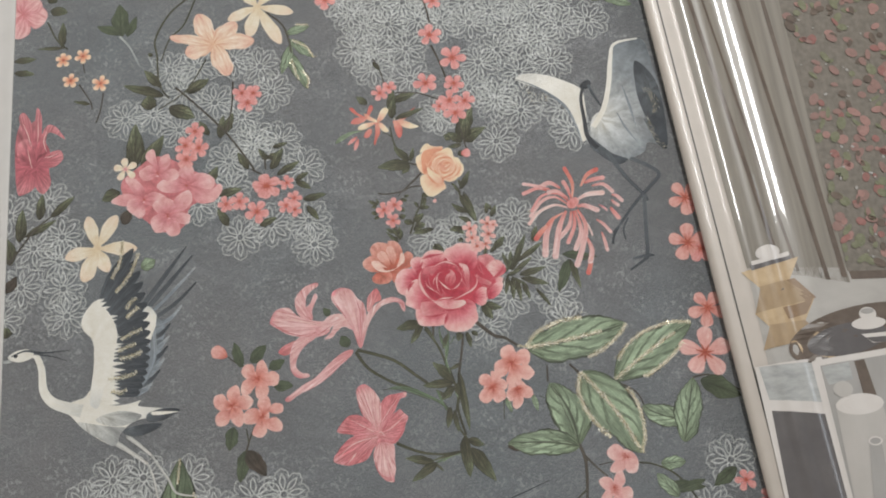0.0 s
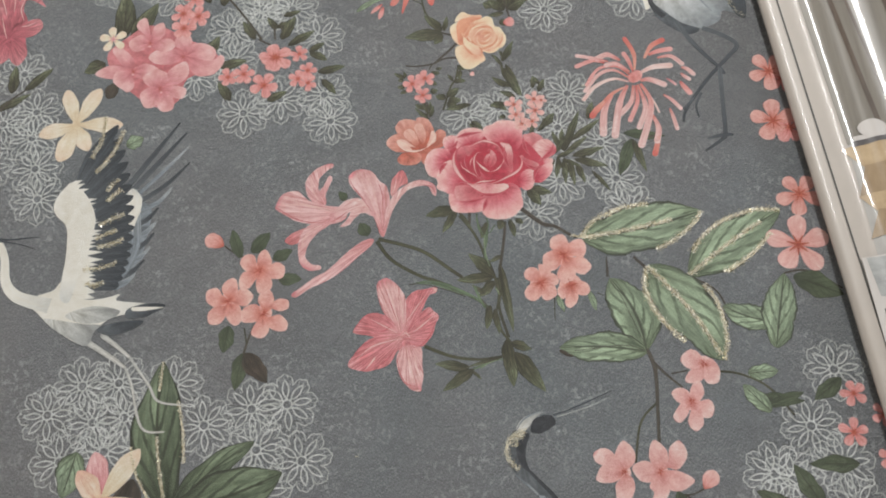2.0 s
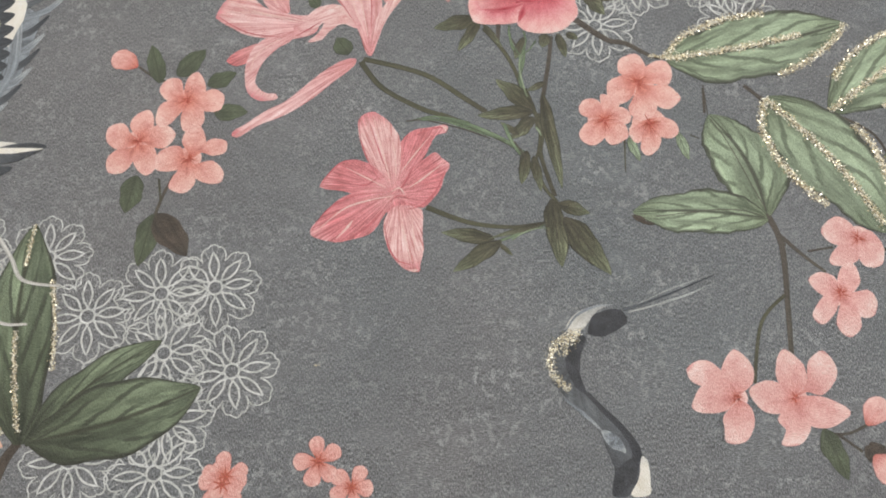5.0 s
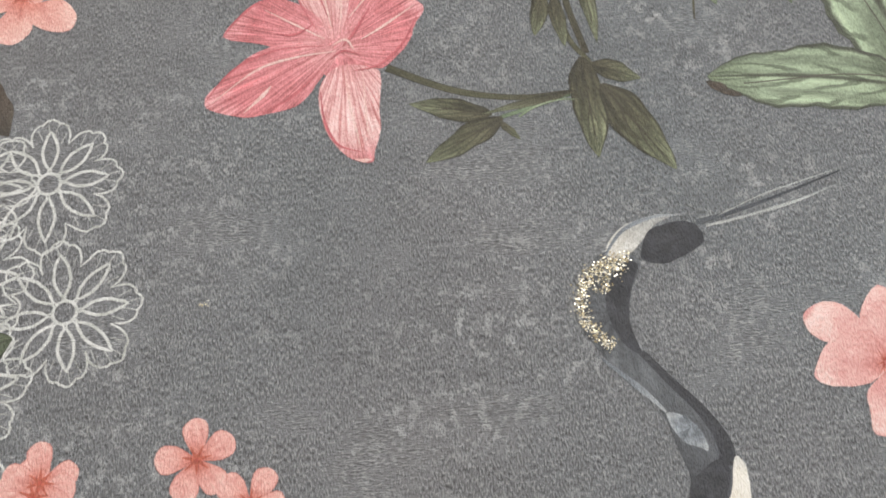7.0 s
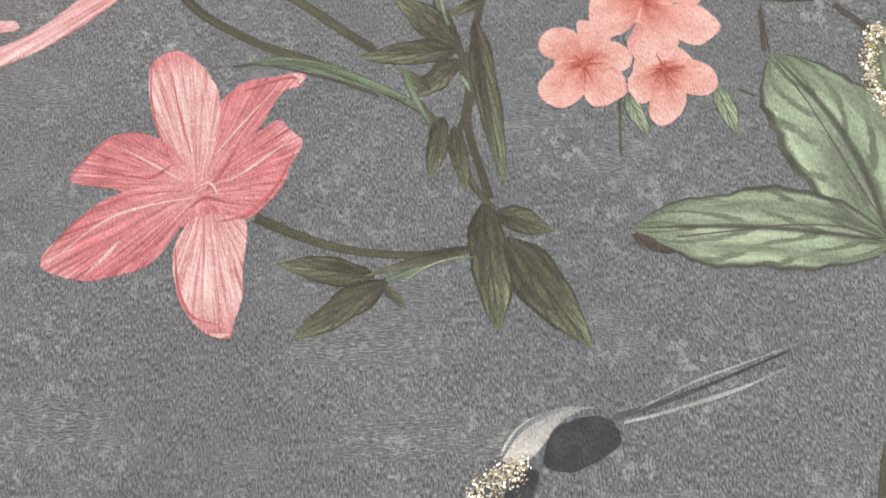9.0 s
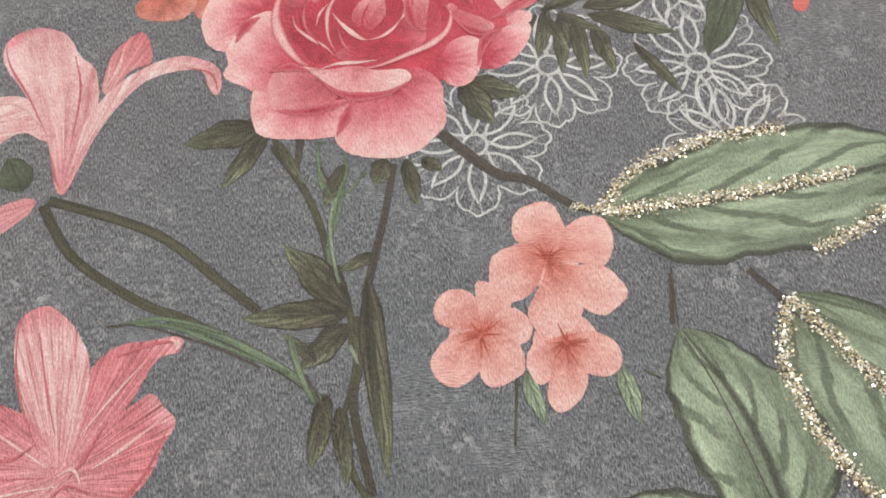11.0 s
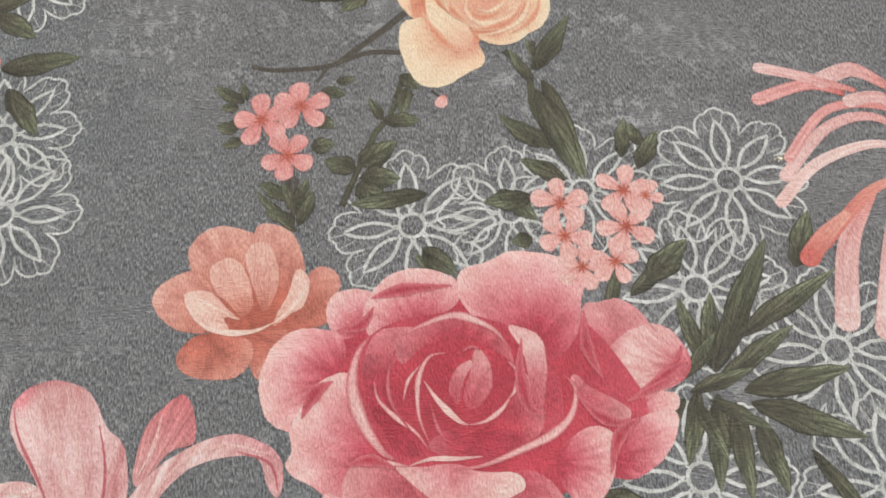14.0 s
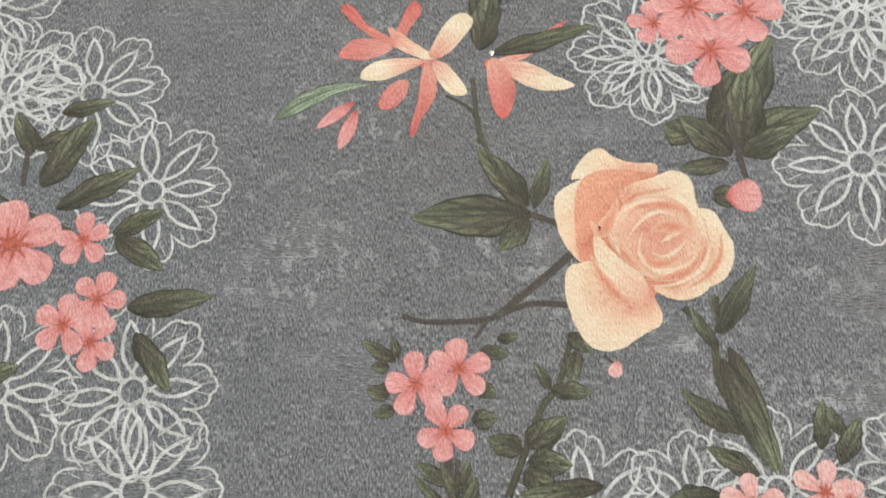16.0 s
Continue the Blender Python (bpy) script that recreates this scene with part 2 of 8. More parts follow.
ink("peach_light", [(0.0, (0.79, 0.50, 0.35)), (0.5, (0.83, 0.66, 0.48)), (1.0, (0.79, 0.50, 0.35))], edge=(0.78, 0.47, 0.33), edge_at=0.45, soft=0.5, streak=0.06, grain=2, press_shade=0.16)
ink("tulip_deep", [(0.0, (0.42, 0.10, 0.065)), (1.0, (0.48, 0.145, 0.10))], streak=0.2, grain=6, fleck=0.35, press_shade=0.3)
ink("tulip_wash", [(0.0, (0.44, 0.105, 0.07)), (0.4, (0.55, 0.20, 0.15)), (0.8, (0.65, 0.31, 0.25)), (1.0, (0.69, 0.37, 0.31))], streak=0.16, grain=10, fleck=0.35, press_shade=0.3)
ink("tulip_wash_deep", [(0.0, (0.43, 0.105, 0.07)), (0.6, (0.51, 0.165, 0.12)), (1.0, (0.62, 0.275, 0.22))], streak=0.2, grain=10, fleck=0.4, press_shade=0.3)
ink("tulip_wash_pale", [(0.0, (0.43, 0.10, 0.065)), (0.25, (0.56, 0.21, 0.155)), (0.55, (0.69, 0.36, 0.295)), (1.0, (0.74, 0.44, 0.37))], streak=0.14, grain=12, fleck=0.3, press_shade=0.3)
ink("tulip_wash_light", [(0.0, (0.60, 0.25, 0.19)), (0.35, (0.74, 0.45, 0.38)), (1.0, (0.79, 0.56, 0.48))], streak=0.14, grain=8, fleck=0.3, press_shade=0.3)
ink("azalea_wash", [(0.0, (0.66, 0.33, 0.33)), (0.4, (0.60, 0.22, 0.235)), (0.8, (0.57, 0.185, 0.20)), (1.0, (0.64, 0.29, 0.30))], streak=0.8, grain=46, fleck=0.3, press_shade=0.3)
ink("azalea_pale", [(0.0, (0.60, 0.23, 0.24)), (0.4, (0.68, 0.37, 0.365)), (0.8, (0.70, 0.41, 0.40)), (1.0, (0.58, 0.20, 0.215))], streak=0.8, grain=46, fleck=0.3, press_shade=0.3)
ink("azalea_deep", [(0.0, (0.50, 0.12, 0.14)), (1.0, (0.54, 0.155, 0.17))], streak=0.4, grain=4)
ink("azalea_light", [(0.0, (0.74, 0.46, 0.43)), (1.0, (0.78, 0.55, 0.51))], streak=0.3, grain=4)
ink("lily_wash", [(0.0, (0.60, 0.235, 0.24)), (0.3, (0.66, 0.335, 0.335)), (0.7, (0.70, 0.41, 0.405)), (0.92, (0.70, 0.41, 0.40)), (1.0, (0.55, 0.19, 0.205))], streak=0.6, grain=34, fleck=0.25)
ink("lily_pale", [(0.0, (0.58, 0.22, 0.23)), (0.4, (0.71, 0.43, 0.42)), (0.8, (0.75, 0.50, 0.48)), (1.0, (0.62, 0.28, 0.29))], streak=0.5, grain=24, fleck=0.25)
ink("lily_deep", [(0.0, (0.68, 0.38, 0.37)), (0.6, (0.60, 0.24, 0.24)), (1.0, (0.52, 0.15, 0.16))], streak=0.6, grain=20)
ink("deep_wash", [(0.0, (0.37, 0.09, 0.115)), (0.5, (0.45, 0.13, 0.155)), (1.0, (0.54, 0.22, 0.235))], streak=0.6, grain=22)
ink("wash_pink", [(0.0, (0.52, 0.15, 0.165)), (0.35, (0.62, 0.25, 0.265)), (0.8, (0.72, 0.39, 0.385)), (1.0, (0.75, 0.46, 0.445))], streak=0.25, grain=10)
ink("wash_pink_deep", [(0.0, (0.50, 0.14, 0.155)), (1.0, (0.58, 0.215, 0.225))], streak=0.3, grain=16, fleck=0.4)
ink("cream_blush", [(0.0, (0.70, 0.42, 0.39)), (0.5, (0.77, 0.58, 0.54)), (1.0, (0.74, 0.50, 0.46))], streak=0.2, grain=4)
ink("flame_red", [(0.0, (0.72, 0.36, 0.28)), (0.5, (0.64, 0.22, 0.18)), (1.0, (0.55, 0.13, 0.11))], streak=0.3, grain=12)
ink("flame_coral", [(0.0, (0.74, 0.42, 0.33)), (0.6, (0.64, 0.25, 0.21)), (1.0, (0.60, 0.19, 0.17))], streak=0.3, grain=12)
ink("flame_cream", [(0.0, (0.66, 0.25, 0.19)), (0.35, (0.76, 0.46, 0.34)), (0.7, (0.82, 0.68, 0.49)), (1.0, (0.80, 0.68, 0.48))], streak=0.2, grain=12, press_shade=0.16)
ink("leaf_green", [(0.0, (0.150, 0.185, 0.115)), (0.3, (0.285, 0.355, 0.240)), (0.7, (0.310, 0.385, 0.265)), (1.0, (0.165, 0.205, 0.130))],
    edge=(0.045, 0.046, 0.034), edge_at=0.85, streak=0.55, grain=6, vein=(0.055, 0.070, 0.042), vein_n=4.0, vein_amount=0.7, rib=(0.055, 0.058, 0.04), half=0.14, press_shade=0.32)
ink("leaf_forest", [(0.0, (0.050, 0.058, 0.036)), (0.45, (0.135, 0.168, 0.105)), (0.8, (0.205, 0.255, 0.165)), (1.0, (0.10, 0.12, 0.075))],
    edge=(0.035, 0.036, 0.026), edge_at=0.86, streak=0.6, grain=6, vein=(0.04, 0.046, 0.03), vein_n=4.0, vein_amount=0.8, rib=(0.045, 0.048, 0.03), half=0.25, press_shade=0.32)
ink("leaf_dusky", [(0.0, (0.060, 0.070, 0.045)), (0.6, (0.095, 0.115, 0.070)), (1.0, (0.075, 0.090, 0.055))],
    edge=(0.05, 0.052, 0.038), edge_at=0.9, streak=0.4, grain=5, vein=(0.05, 0.055, 0.035), vein_n=5.0, vein_amount=0.5)
ink("leaf_olive", [(0.0, (0.060, 0.054, 0.036)), (0.45, (0.105, 0.104, 0.064)), (1.0, (0.185, 0.208, 0.128))],
    streak=0.75, press_shade=0.34, grain=5, vein=(0.05, 0.045, 0.03), vein_n=4.0, vein_amount=0.8, edge=(0.034, 0.032, 0.020), edge_at=0.84, half=0.25)
ink("plume_leg", [(0.0, (0.42, 0.42, 0.40)), (1.0, (0.58, 0.56, 0.52))], streak=0.5, grain=3)
ink("leaf_brown", [(0.0, (0.055, 0.045, 0.035)), (0.6, (0.075, 0.058, 0.045)), (1.0, (0.050, 0.043, 0.033))], streak=0.5, grain=5)
ink("stem_olive", [(0.0, (0.062, 0.060, 0.036)), (0.5, (0.085, 0.086, 0.050)), (1.0, (0.062, 0.056, 0.038))], edge=(0.045, 0.040, 0.030), edge_at=0.75, streak=0.4, grain=3)
ink("stem_dark", [(0.0, (0.070, 0.058, 0.048)), (1.0, (0.082, 0.072, 0.056))], streak=0.4, grain=3)
ink("stem_pale", [(0.0, (0.20, 0.26, 0.16)), (0.5, (0.28, 0.34, 0.23)), (1.0, (0.18, 0.23, 0.14))], edge=(0.07, 0.08, 0.05), edge_at=0.8, streak=0.4, grain=3)
ink("stem_green", [(0.0, (0.100, 0.140, 0.080)), (0.5, (0.170, 0.230, 0.140)), (1.0, (0.090, 0.120, 0.070))], edge=(0.050, 0.060, 0.040), edge_at=0.75, streak=0.5, grain=3)
ink("plume_white", [(0.0, (0.740, 0.700, 0.620)), (0.7, (0.800, 0.770, 0.700)), (1.0, (0.620, 0.610, 0.570))], streak=0.15, grain=6)
ink("plume_grey", [(0.0, (0.160, 0.180, 0.200)), (0.5, (0.220, 0.245, 0.270)), (1.0, (0.360, 0.380, 0.390))], streak=0.7, grain=8)
ink("plume_slate", [(0.0, (0.100, 0.110, 0.120)), (0.5, (0.065, 0.072, 0.082)), (1.0, (0.042, 0.048, 0.056))], streak=0.6, grain=7)
ink("plume_black", [(0.0, (0.050, 0.052, 0.058)), (1.0, (0.034, 0.036, 0.042))], streak=0.5, grain=6)
ink("plume_under", [(0.0, (0.60, 0.585, 0.54)), (0.5, (0.45, 0.45, 0.43)), (1.0, (0.30, 0.305, 0.30))], streak=0.4, grain=10)
ink("plume_body", [(0.0, (0.66, 0.64, 0.59)), (0.25, (0.44, 0.45, 0.45)), (0.55, (0.25, 0.27, 0.285)), (1.0, (0.13, 0.145, 0.16))], streak=0.55, grain=16, fleck=0.3)
ink("plume_neck", [(0.0, (0.075, 0.08, 0.088)), (0.35, (0.10, 0.108, 0.116)), (1.0, (0.075, 0.08, 0.09))], streak=0.5, grain=20, fleck=0.4)
ink("lace_thread", [(0.0, (0.55, 0.565, 0.545)), (1.0, (0.57, 0.58, 0.56))], streak=0.2, grain=3, fleck=0.5)
ink("pale_stroke", [(0.0, (0.400, 0.410, 0.400)), (1.0, (0.300, 0.320, 0.320))], streak=0.6, grain=4)
m, t, b = nodes_of("gold_glitter")
g = t.nodes.new("ShaderNodeNewGeometry")
link(t, ramp(t, g.outputs["Random Per Island"], [(0.0, (0.36, 0.28, 0.14)), (0.4, (0.70, 0.62, 0.42)), (0.75, (0.92, 0.88, 0.74)), (1.0, (0.97, 0.95, 0.88))]), b.inputs["Base Color"])
b.inputs["Metallic"].default_value = 0.4
b.inputs["Roughness"].default_value = 0.32

plain("margin_paper", (0.47, 0.42, 0.375), 0.42, var=0.06, coat=0.15)
plain("white_paper", (0.56, 0.54, 0.52), 0.5, var=0.05)
plain("crease_line", (0.05, 0.045, 0.04), 0.5)
plain("table_laminate", (0.42, 0.47, 0.49), 0.45, var=0.1)
plain("wall_paint", (0.72, 0.70, 0.66), 0.7, var=0.05, sx=8, sy=8)
plain("ceiling_paint", (0.80, 0.79, 0.77), 0.8, var=0.04, sx=8, sy=8)
plain("floor_laminate", (0.30, 0.24, 0.18), 0.5, var=0.3, sx=6, sy=40)
plain("lamp_white", (0.8, 0.8, 0.8), 0.4, var=0.02)
plain("page_block", (0.62, 0.60, 0.56), 0.6, var=0.2, sx=20, sy=20)


def glossy_print(name, col, col2, sx, sy, rough=0.35):
    m, t, b = nodes_of(name)
    n = noise_of(t, scaled_place(t, sx, sy, 1), 1.0, 4.0)
    link(t, ramp(t, n, [(0.3, col), (0.7, col2)]), b.inputs["Base Color"])
    b.inputs["Roughness"].default_value = rough
    b.inputs["Coat Weight"].default_value = 1.0
    b.inputs["Coat Roughness"].default_value = 0.05
    return m


glossy_print("print_curtain", (0.175, 0.155, 0.13), (0.27, 0.245, 0.21), 190, 4)
glossy_print("print_wall", (0.125, 0.112, 0.092), (0.20, 0.172, 0.145), 260, 200)
glossy_print("print_floor", (0.36, 0.34, 0.315), (0.43, 0.405, 0.38), 30, 60)
glossy_print("print_brass", (0.36, 0.25, 0.14), (0.56, 0.42, 0.26), 60, 60)
glossy_print("print_bronze", (0.27, 0.185, 0.105), (0.40, 0.29, 0.175), 80, 40)
glossy_print("print_brass_dark", (0.20, 0.125, 0.07), (0.30, 0.20, 0.12), 60, 60)
glossy_print("print_brown", (0.085, 0.062, 0.048), (0.14, 0.105, 0.082), 90, 60)
glossy_print("print_white", (0.56, 0.52, 0.49), (0.62, 0.58, 0.55), 30, 30)
glossy_print("print_marble", (0.27, 0.275, 0.27), (0.46, 0.46, 0.45), 70, 160)
glossy_print("print_slate", (0.085, 0.076, 0.078), (0.115, 0.104, 0.104), 50, 50)
glossy_print("print_grey", (0.30, 0.285, 0.27), (0.36, 0.345, 0.33), 60, 20)
glossy_print("print_pouf", (0.40, 0.375, 0.35), (0.46, 0.43, 0.405), 40, 20)
glossy_print("print_rosy", (0.30, 0.135, 0.12), (0.22, 0.105, 0.09), 300, 300)
glossy_print("print_blush", (0.34, 0.20, 0.175), (0.27, 0.15, 0.13), 300, 300)
glossy_print("print_dusk", (0.22, 0.135, 0.115), (0.27, 0.16, 0.14), 300, 300)
glossy_print("print_leafy", (0.13, 0.135, 0.075), (0.20, 0.20, 0.13), 300, 300)

# ---------- shapes ----------
MM = 0.001
LAYER = 0.000006
COUNT = {}
LEFT_TRIM = -294.0  # the printed sheet is cut here (mm)


def height(layer):
    COUNT[layer] = COUNT.get(layer, 0) + 1
    return layer * LAYER + (COUNT[layer] % 60) * 0.0000002


def petal_shape(base, tip, w, bend=0.0, peak=0.6, q=0.5, wob=0.05, n=9, m=4, serr=0.0, seed=0):
    """A petal or leaf from base to tip (mm): points, faces and a map along and across it."""
    bx, by = base
    dx, dy = tip[0] - bx, tip[1] - by
    size = math.hypot(dx, dy)
    ax, ay = dx / size, dy / size
    p = math.log(0.5) / math.log(peak)
    rnd = random.Random(seed * 77 + int(size * 10) + int(bx * 3) + int(by * 7))
    ph, ph2 = rnd.random() * 6.3, rnd.random() * 6.3
    pts, uv, faces = [], [], []
    for i in range(n + 1):
        s = math.sin(math.pi / 2 * i / n) ** 1.15
        f = max(0.0, math.sin(math.pi * min(1, max(0, s)) ** p)) ** q
        if i == 0:
            f = max(f, 0.12)
        if i == n:
            f = 0.02
        for j in range(m + 1):
            v = -1 + 2 * j / m
            e = 1 + abs(v) * (wob * math.sin(s * 8 + ph + v) + 0.6 * wob * math.sin(s * 17 + ph2 - 2 * v) + serr * (i % 2))
            off = v * f * w / 2 * e + bend * math.sin(math.pi * s)
            along = s * size
            pts.append((bx + ax * along - ay * off, by + ay * along + ax * off))
            uv.append((s, j / m))
    for i in range(n):
        for j in range(m):
            k = i * (m + 1) + j
            faces.append((k, k + 1, k + m + 2, k + m + 1))
    return pts, faces, uv


def smooth_line(pts, n=6):
    out = []
    for i in range(len(pts) - 1):
        p0, p1, p2, p3 = pts[max(i - 1, 0)], pts[i], pts[i + 1], pts[min(i + 2, len(pts) - 1)]
        for k in range(n):
            s = k / n
            out.append(tuple(0.5 * (2 * b + (c - a) * s + (2 * a - 5 * b + 4 * c - d) * s * s + (3 * b - a - 3 * c + d) * s ** 3)
                             for a, b, c, d in zip(p0, p1, p2, p3)))
    out.append(tuple(pts[-1]))
    return out


def ribbon_shape(pts, w0, w1=None, wm=None, closed=False, n=6, raw=False):
    """A stroke along a smooth line (mm), its width going from w0 over wm to w1."""
    w1 = w0 if w1 is None else w1
    line = list(pts) if raw else smooth_line(pts, n)
    c, out, uv, faces = len(line), [], [], []
    for i, (x, y) in enumerate(line):
        a = line[(i - 1) % c] if closed else line[max(i - 1, 0)]
        b = line[(i + 1) % c] if closed else line[min(i + 1, c - 1)]
        tx, ty = b[0] - a[0], b[1] - a[1]
        size = math.hypot(tx, ty) or 1
        s = i / max(1, c - 1)
        w = w0 + (w1 - w0) * s if wm is None else (w0 + (wm - w0) * 2 * s if s < 0.5 else wm + (w1 - wm) * (2 * s - 1))
        ox, oy = -ty / size * w / 2, tx / size * w / 2
        out += [(x + ox, y + oy), (x, y), (x - ox, y - oy)]
        uv += [(s, 1.0), (s, 0.5), (s, 0.0)]
    for i in range(c if closed else c - 1):
        a, b = 3 * i, 3 * ((i + 1) % c)
        faces += [(a, a + 1, b + 1, b), (a + 1, a + 2, b + 2, b + 1)]
    return out, faces, uv


def fan_shape(root, edge, cuts=2, n=4):
    """A petal with a smooth closed rim (mm), its map running outwards from a root point."""
    m = len(edge)
    rim = []
    for i in range(m):
        p0, p1, p2, p3 = edge[i - 1], edge[i], edge[(i + 1) % m], edge[(i + 2) % m]
        for k in range(n):
            s = k / n
            rim.append(tuple(0.5 * (2 * b + (c - a) * s + (2 * a - 5 * b + 4 * c - d) * s * s + (3 * b - a - 3 * c + d) * s ** 3) for a, b, c, d in zip(p0, p1, p2, p3)))
    rnd = random.Random(int(root[0] * 31 + root[1] * 17))
    rim = [(x + rnd.uniform(-0.09, 0.09), y + rnd.uniform(-0.09, 0.09)) for x, y in rim]
    bm = bmesh.new()
    face = bm.faces.new([bm.verts.new((x, y, 0)) for x, y in rim])
    bmesh.ops.triangulate(bm, faces=[face])
    bmesh.ops.subdivide_edges(bm, edges=bm.edges[:], cuts=cuts, use_grid_fill=True)
    bm.verts.index_update()
    pts = [(v.co.x, v.co.y) for v in bm.verts]
    faces = [tuple(v.index for v in f.verts) for f in bm.faces]
    bm.free()
    cx, cy = sum(p[0] for p in rim) / len(rim) - root[0], sum(p[1] for p in rim) / len(rim) - root[1]
    base = math.atan2(cy, cx)
    polar = [(math.hypot(x - root[0], y - root[1]), (math.atan2(y - root[1], x - root[0]) - base + math.pi) % (2 * math.pi)) for x, y in pts]
    reach = max(r for r, a in polar)
    lo, hi = min(a for r, a in polar), max(a for r, a in polar)
    uv = [(r / reach, (a - lo) / max(0.1, hi - lo)) for r, a in polar]
    return pts, faces, uv


def disc_shape(c, r, ry=None, n=14, turn=0.0):
    ry = r if ry is None else ry
    pts, uv = [c], [(0.0, 0.5)]
    for k in range(n):
        a = 2 * math.pi * k / n
        x, y = r * math.cos(a), ry * math.sin(a)
        pts.append((c[0] + x * math.cos(turn) - y * math.sin(turn), c[1] + x * math.sin(turn) + y * math.cos(turn)))
        uv.append((1.0, 0.5 + 0.4 * math.sin(a)))
    return pts, [(0, k + 1, (k + 1) % n + 1) for k in range(n)], uv


def flat_mesh(name, shapes, origin):
    """One mesh from several (shape, material, lift) pieces, about an origin in mm; lift in layers."""
    verts, faces, uvs, slots, index, mats = [], [], [], [], [], []
    for num, ((pts, fs, uv), mat, lift) in enumerate(shapes):
        k, lift = len(verts), lift + 0.03 * num
        if mat not in mats:
            mats.append(mat)
        verts += [((max(x, LEFT_TRIM) - origin[0]) * MM, (y - origin[1]) * MM, lift * LAYER) for x, y in pts]
        faces += [tuple(k + i for i in f) for f in fs]
        uvs += uv
        index += [mats.index(mat)] * len(fs)
    me = bpy.data.meshes.new(name)
    me.from_pydata(verts, [], faces)
    layer = me.uv_layers.new(name="UVMap")
    flat = []
    for p in me.polygons:
        for v in p.vertices:
            flat += uvs[v]
    layer.data.foreach_set("uv", flat)
    me.polygons.foreach_set("material_index", index)
    for mat in mats:
        me.materials.append(MATS[mat])
    # face upwards
    bm = bmesh.new()
    bm.from_mesh(me)
    down = [f for f in bm.faces if f.normal.z < 0]
    bmesh.ops.reverse_faces(bm, faces=down)
    bm.to_mesh(me)
    bm.free()
    me.update()
    return me


def on_page(name, shapes, layer, parent, label="", origin=None):
    """Print a piece on the wallpaper (or, under a part of the wallpaper, in that part's own frame)."""
    origin = origin or shapes[0][0][0][0]
    me = flat_mesh(name, shapes, origin)
    ob = new(name, me)
    ob.parent = parent
    px, py, pz = parent.location if parent is not PAGE else (0, 0, 0)
    ob.location = (origin[0] * MM - px, origin[1] * MM - py, height(layer) - pz)
    if label:
        tagged(ob, label)
    return ob


def slab(name, x0, x1, y0, y1, z0, z1, mat, parent=None, bevel=0.0):
    bm = bmesh.new()
    bmesh.ops.create_cube(bm, size=1)
    bmesh.ops.scale(bm, vec=(x1 - x0, y1 - y0, z1 - z0), verts=bm.verts)
    if bevel:
        bmesh.ops.bevel(bm, geom=bm.edges[:], offset=bevel, segments=2, affect="EDGES")
    me = bpy.data.meshes.new(name)
    bm.to_mesh(me)
    bm.free()
    me.materials.append(MATS[mat])
    ob = new(name, me)
    ob.location = ((x0 + x1) / 2, (y0 + y1) / 2, (z0 + z1) / 2)
    ob.parent = parent
    return ob


# ---------- room and table ----------
tagged(slab("floor", -2.2, 2.2, -2.2, 2.2, -0.87, -0.77, "floor_laminate"), "brown laminate floor of the room", "floor", kind="structure")
tagged(slab("ceiling", -2.2, 2.2, -2.2, 2.2, 1.80, 1.90, "ceiling_paint"), "plain white ceiling", "ceiling", kind="structure")
for nm, x0, x1, y0, y1 in (("wall_west", -2.3, -2.2, -2.2, 2.2), ("wall_east", 2.2, 2.3, -2.2, 2.2), ("wall_north", -2.3, 2.3, 2.2, 2.3), ("wall_south", -2.3, 2.3, -2.3, -2.2)):
    tagged(slab(nm, x0, x1, y0, y1, -0.87, 1.9, "wall_paint"), "plain off-white painted wall", "wall", kind="structure")
# made-up window, out of view, to go with the added side light
window = tagged(new("added_window"), "white framed window in the wall, added out of view", "window", kind="structure")
slab("pane", 2.185, 2.195, -0.5, 0.9, 0.1, 1.4, "lamp_white", window)
for y0, y1, z0, z1 in ((-0.56, 0.96, 0.04, 0.1), (-0.56, 0.96, 1.4, 1.46), (-0.56, -0.5, 0.1, 1.4), (0.9, 0.96, 0.1, 1.4), (0.18, 0.22, 0.1, 1.4)):
    slab("window_frame", 2.14, 2.2, y0, y1, z0, z1, "lamp_white", window)
table = tagged(new("table"), "pale blue-grey laminate table under the sample book", "table")
slab("tabletop", -0.75, 0.75, -0.5, 0.55, -0.040, -0.012, "table_laminate", table, 0.004)
for x in (-0.70, 0.70):
    for y in (-0.45, 0.50):
        slab("leg", x - 0.025, x + 0.025, y - 0.025, y + 0.025, -0.77, -0.040, "lamp_white", table, 0.003)
# lamp bodies out of view; the second is made up for the fill
for x, y, w, h in ((0.22, 1.05, 0.2, 0.6), (-0.55, -1.2, 0.8, 0.3)):
    lamp = tagged(new("ceiling_lamp"), "unseen white flat ceiling lamp on the ceiling", "lamp", "ceiling lamps")
    slab("lamp_frame", x - w, x + w, y - h, y + h, 1.765, 1.80, "lamp_white", lamp, 0.004)

# ---------- the sample book ----------
tagged(slab("page_stack", -0.315, 0.46, -0.36, 0.36, -0.012, -0.0035, "page_block"), "thick stack of pages under the open wallpaper page", "book")

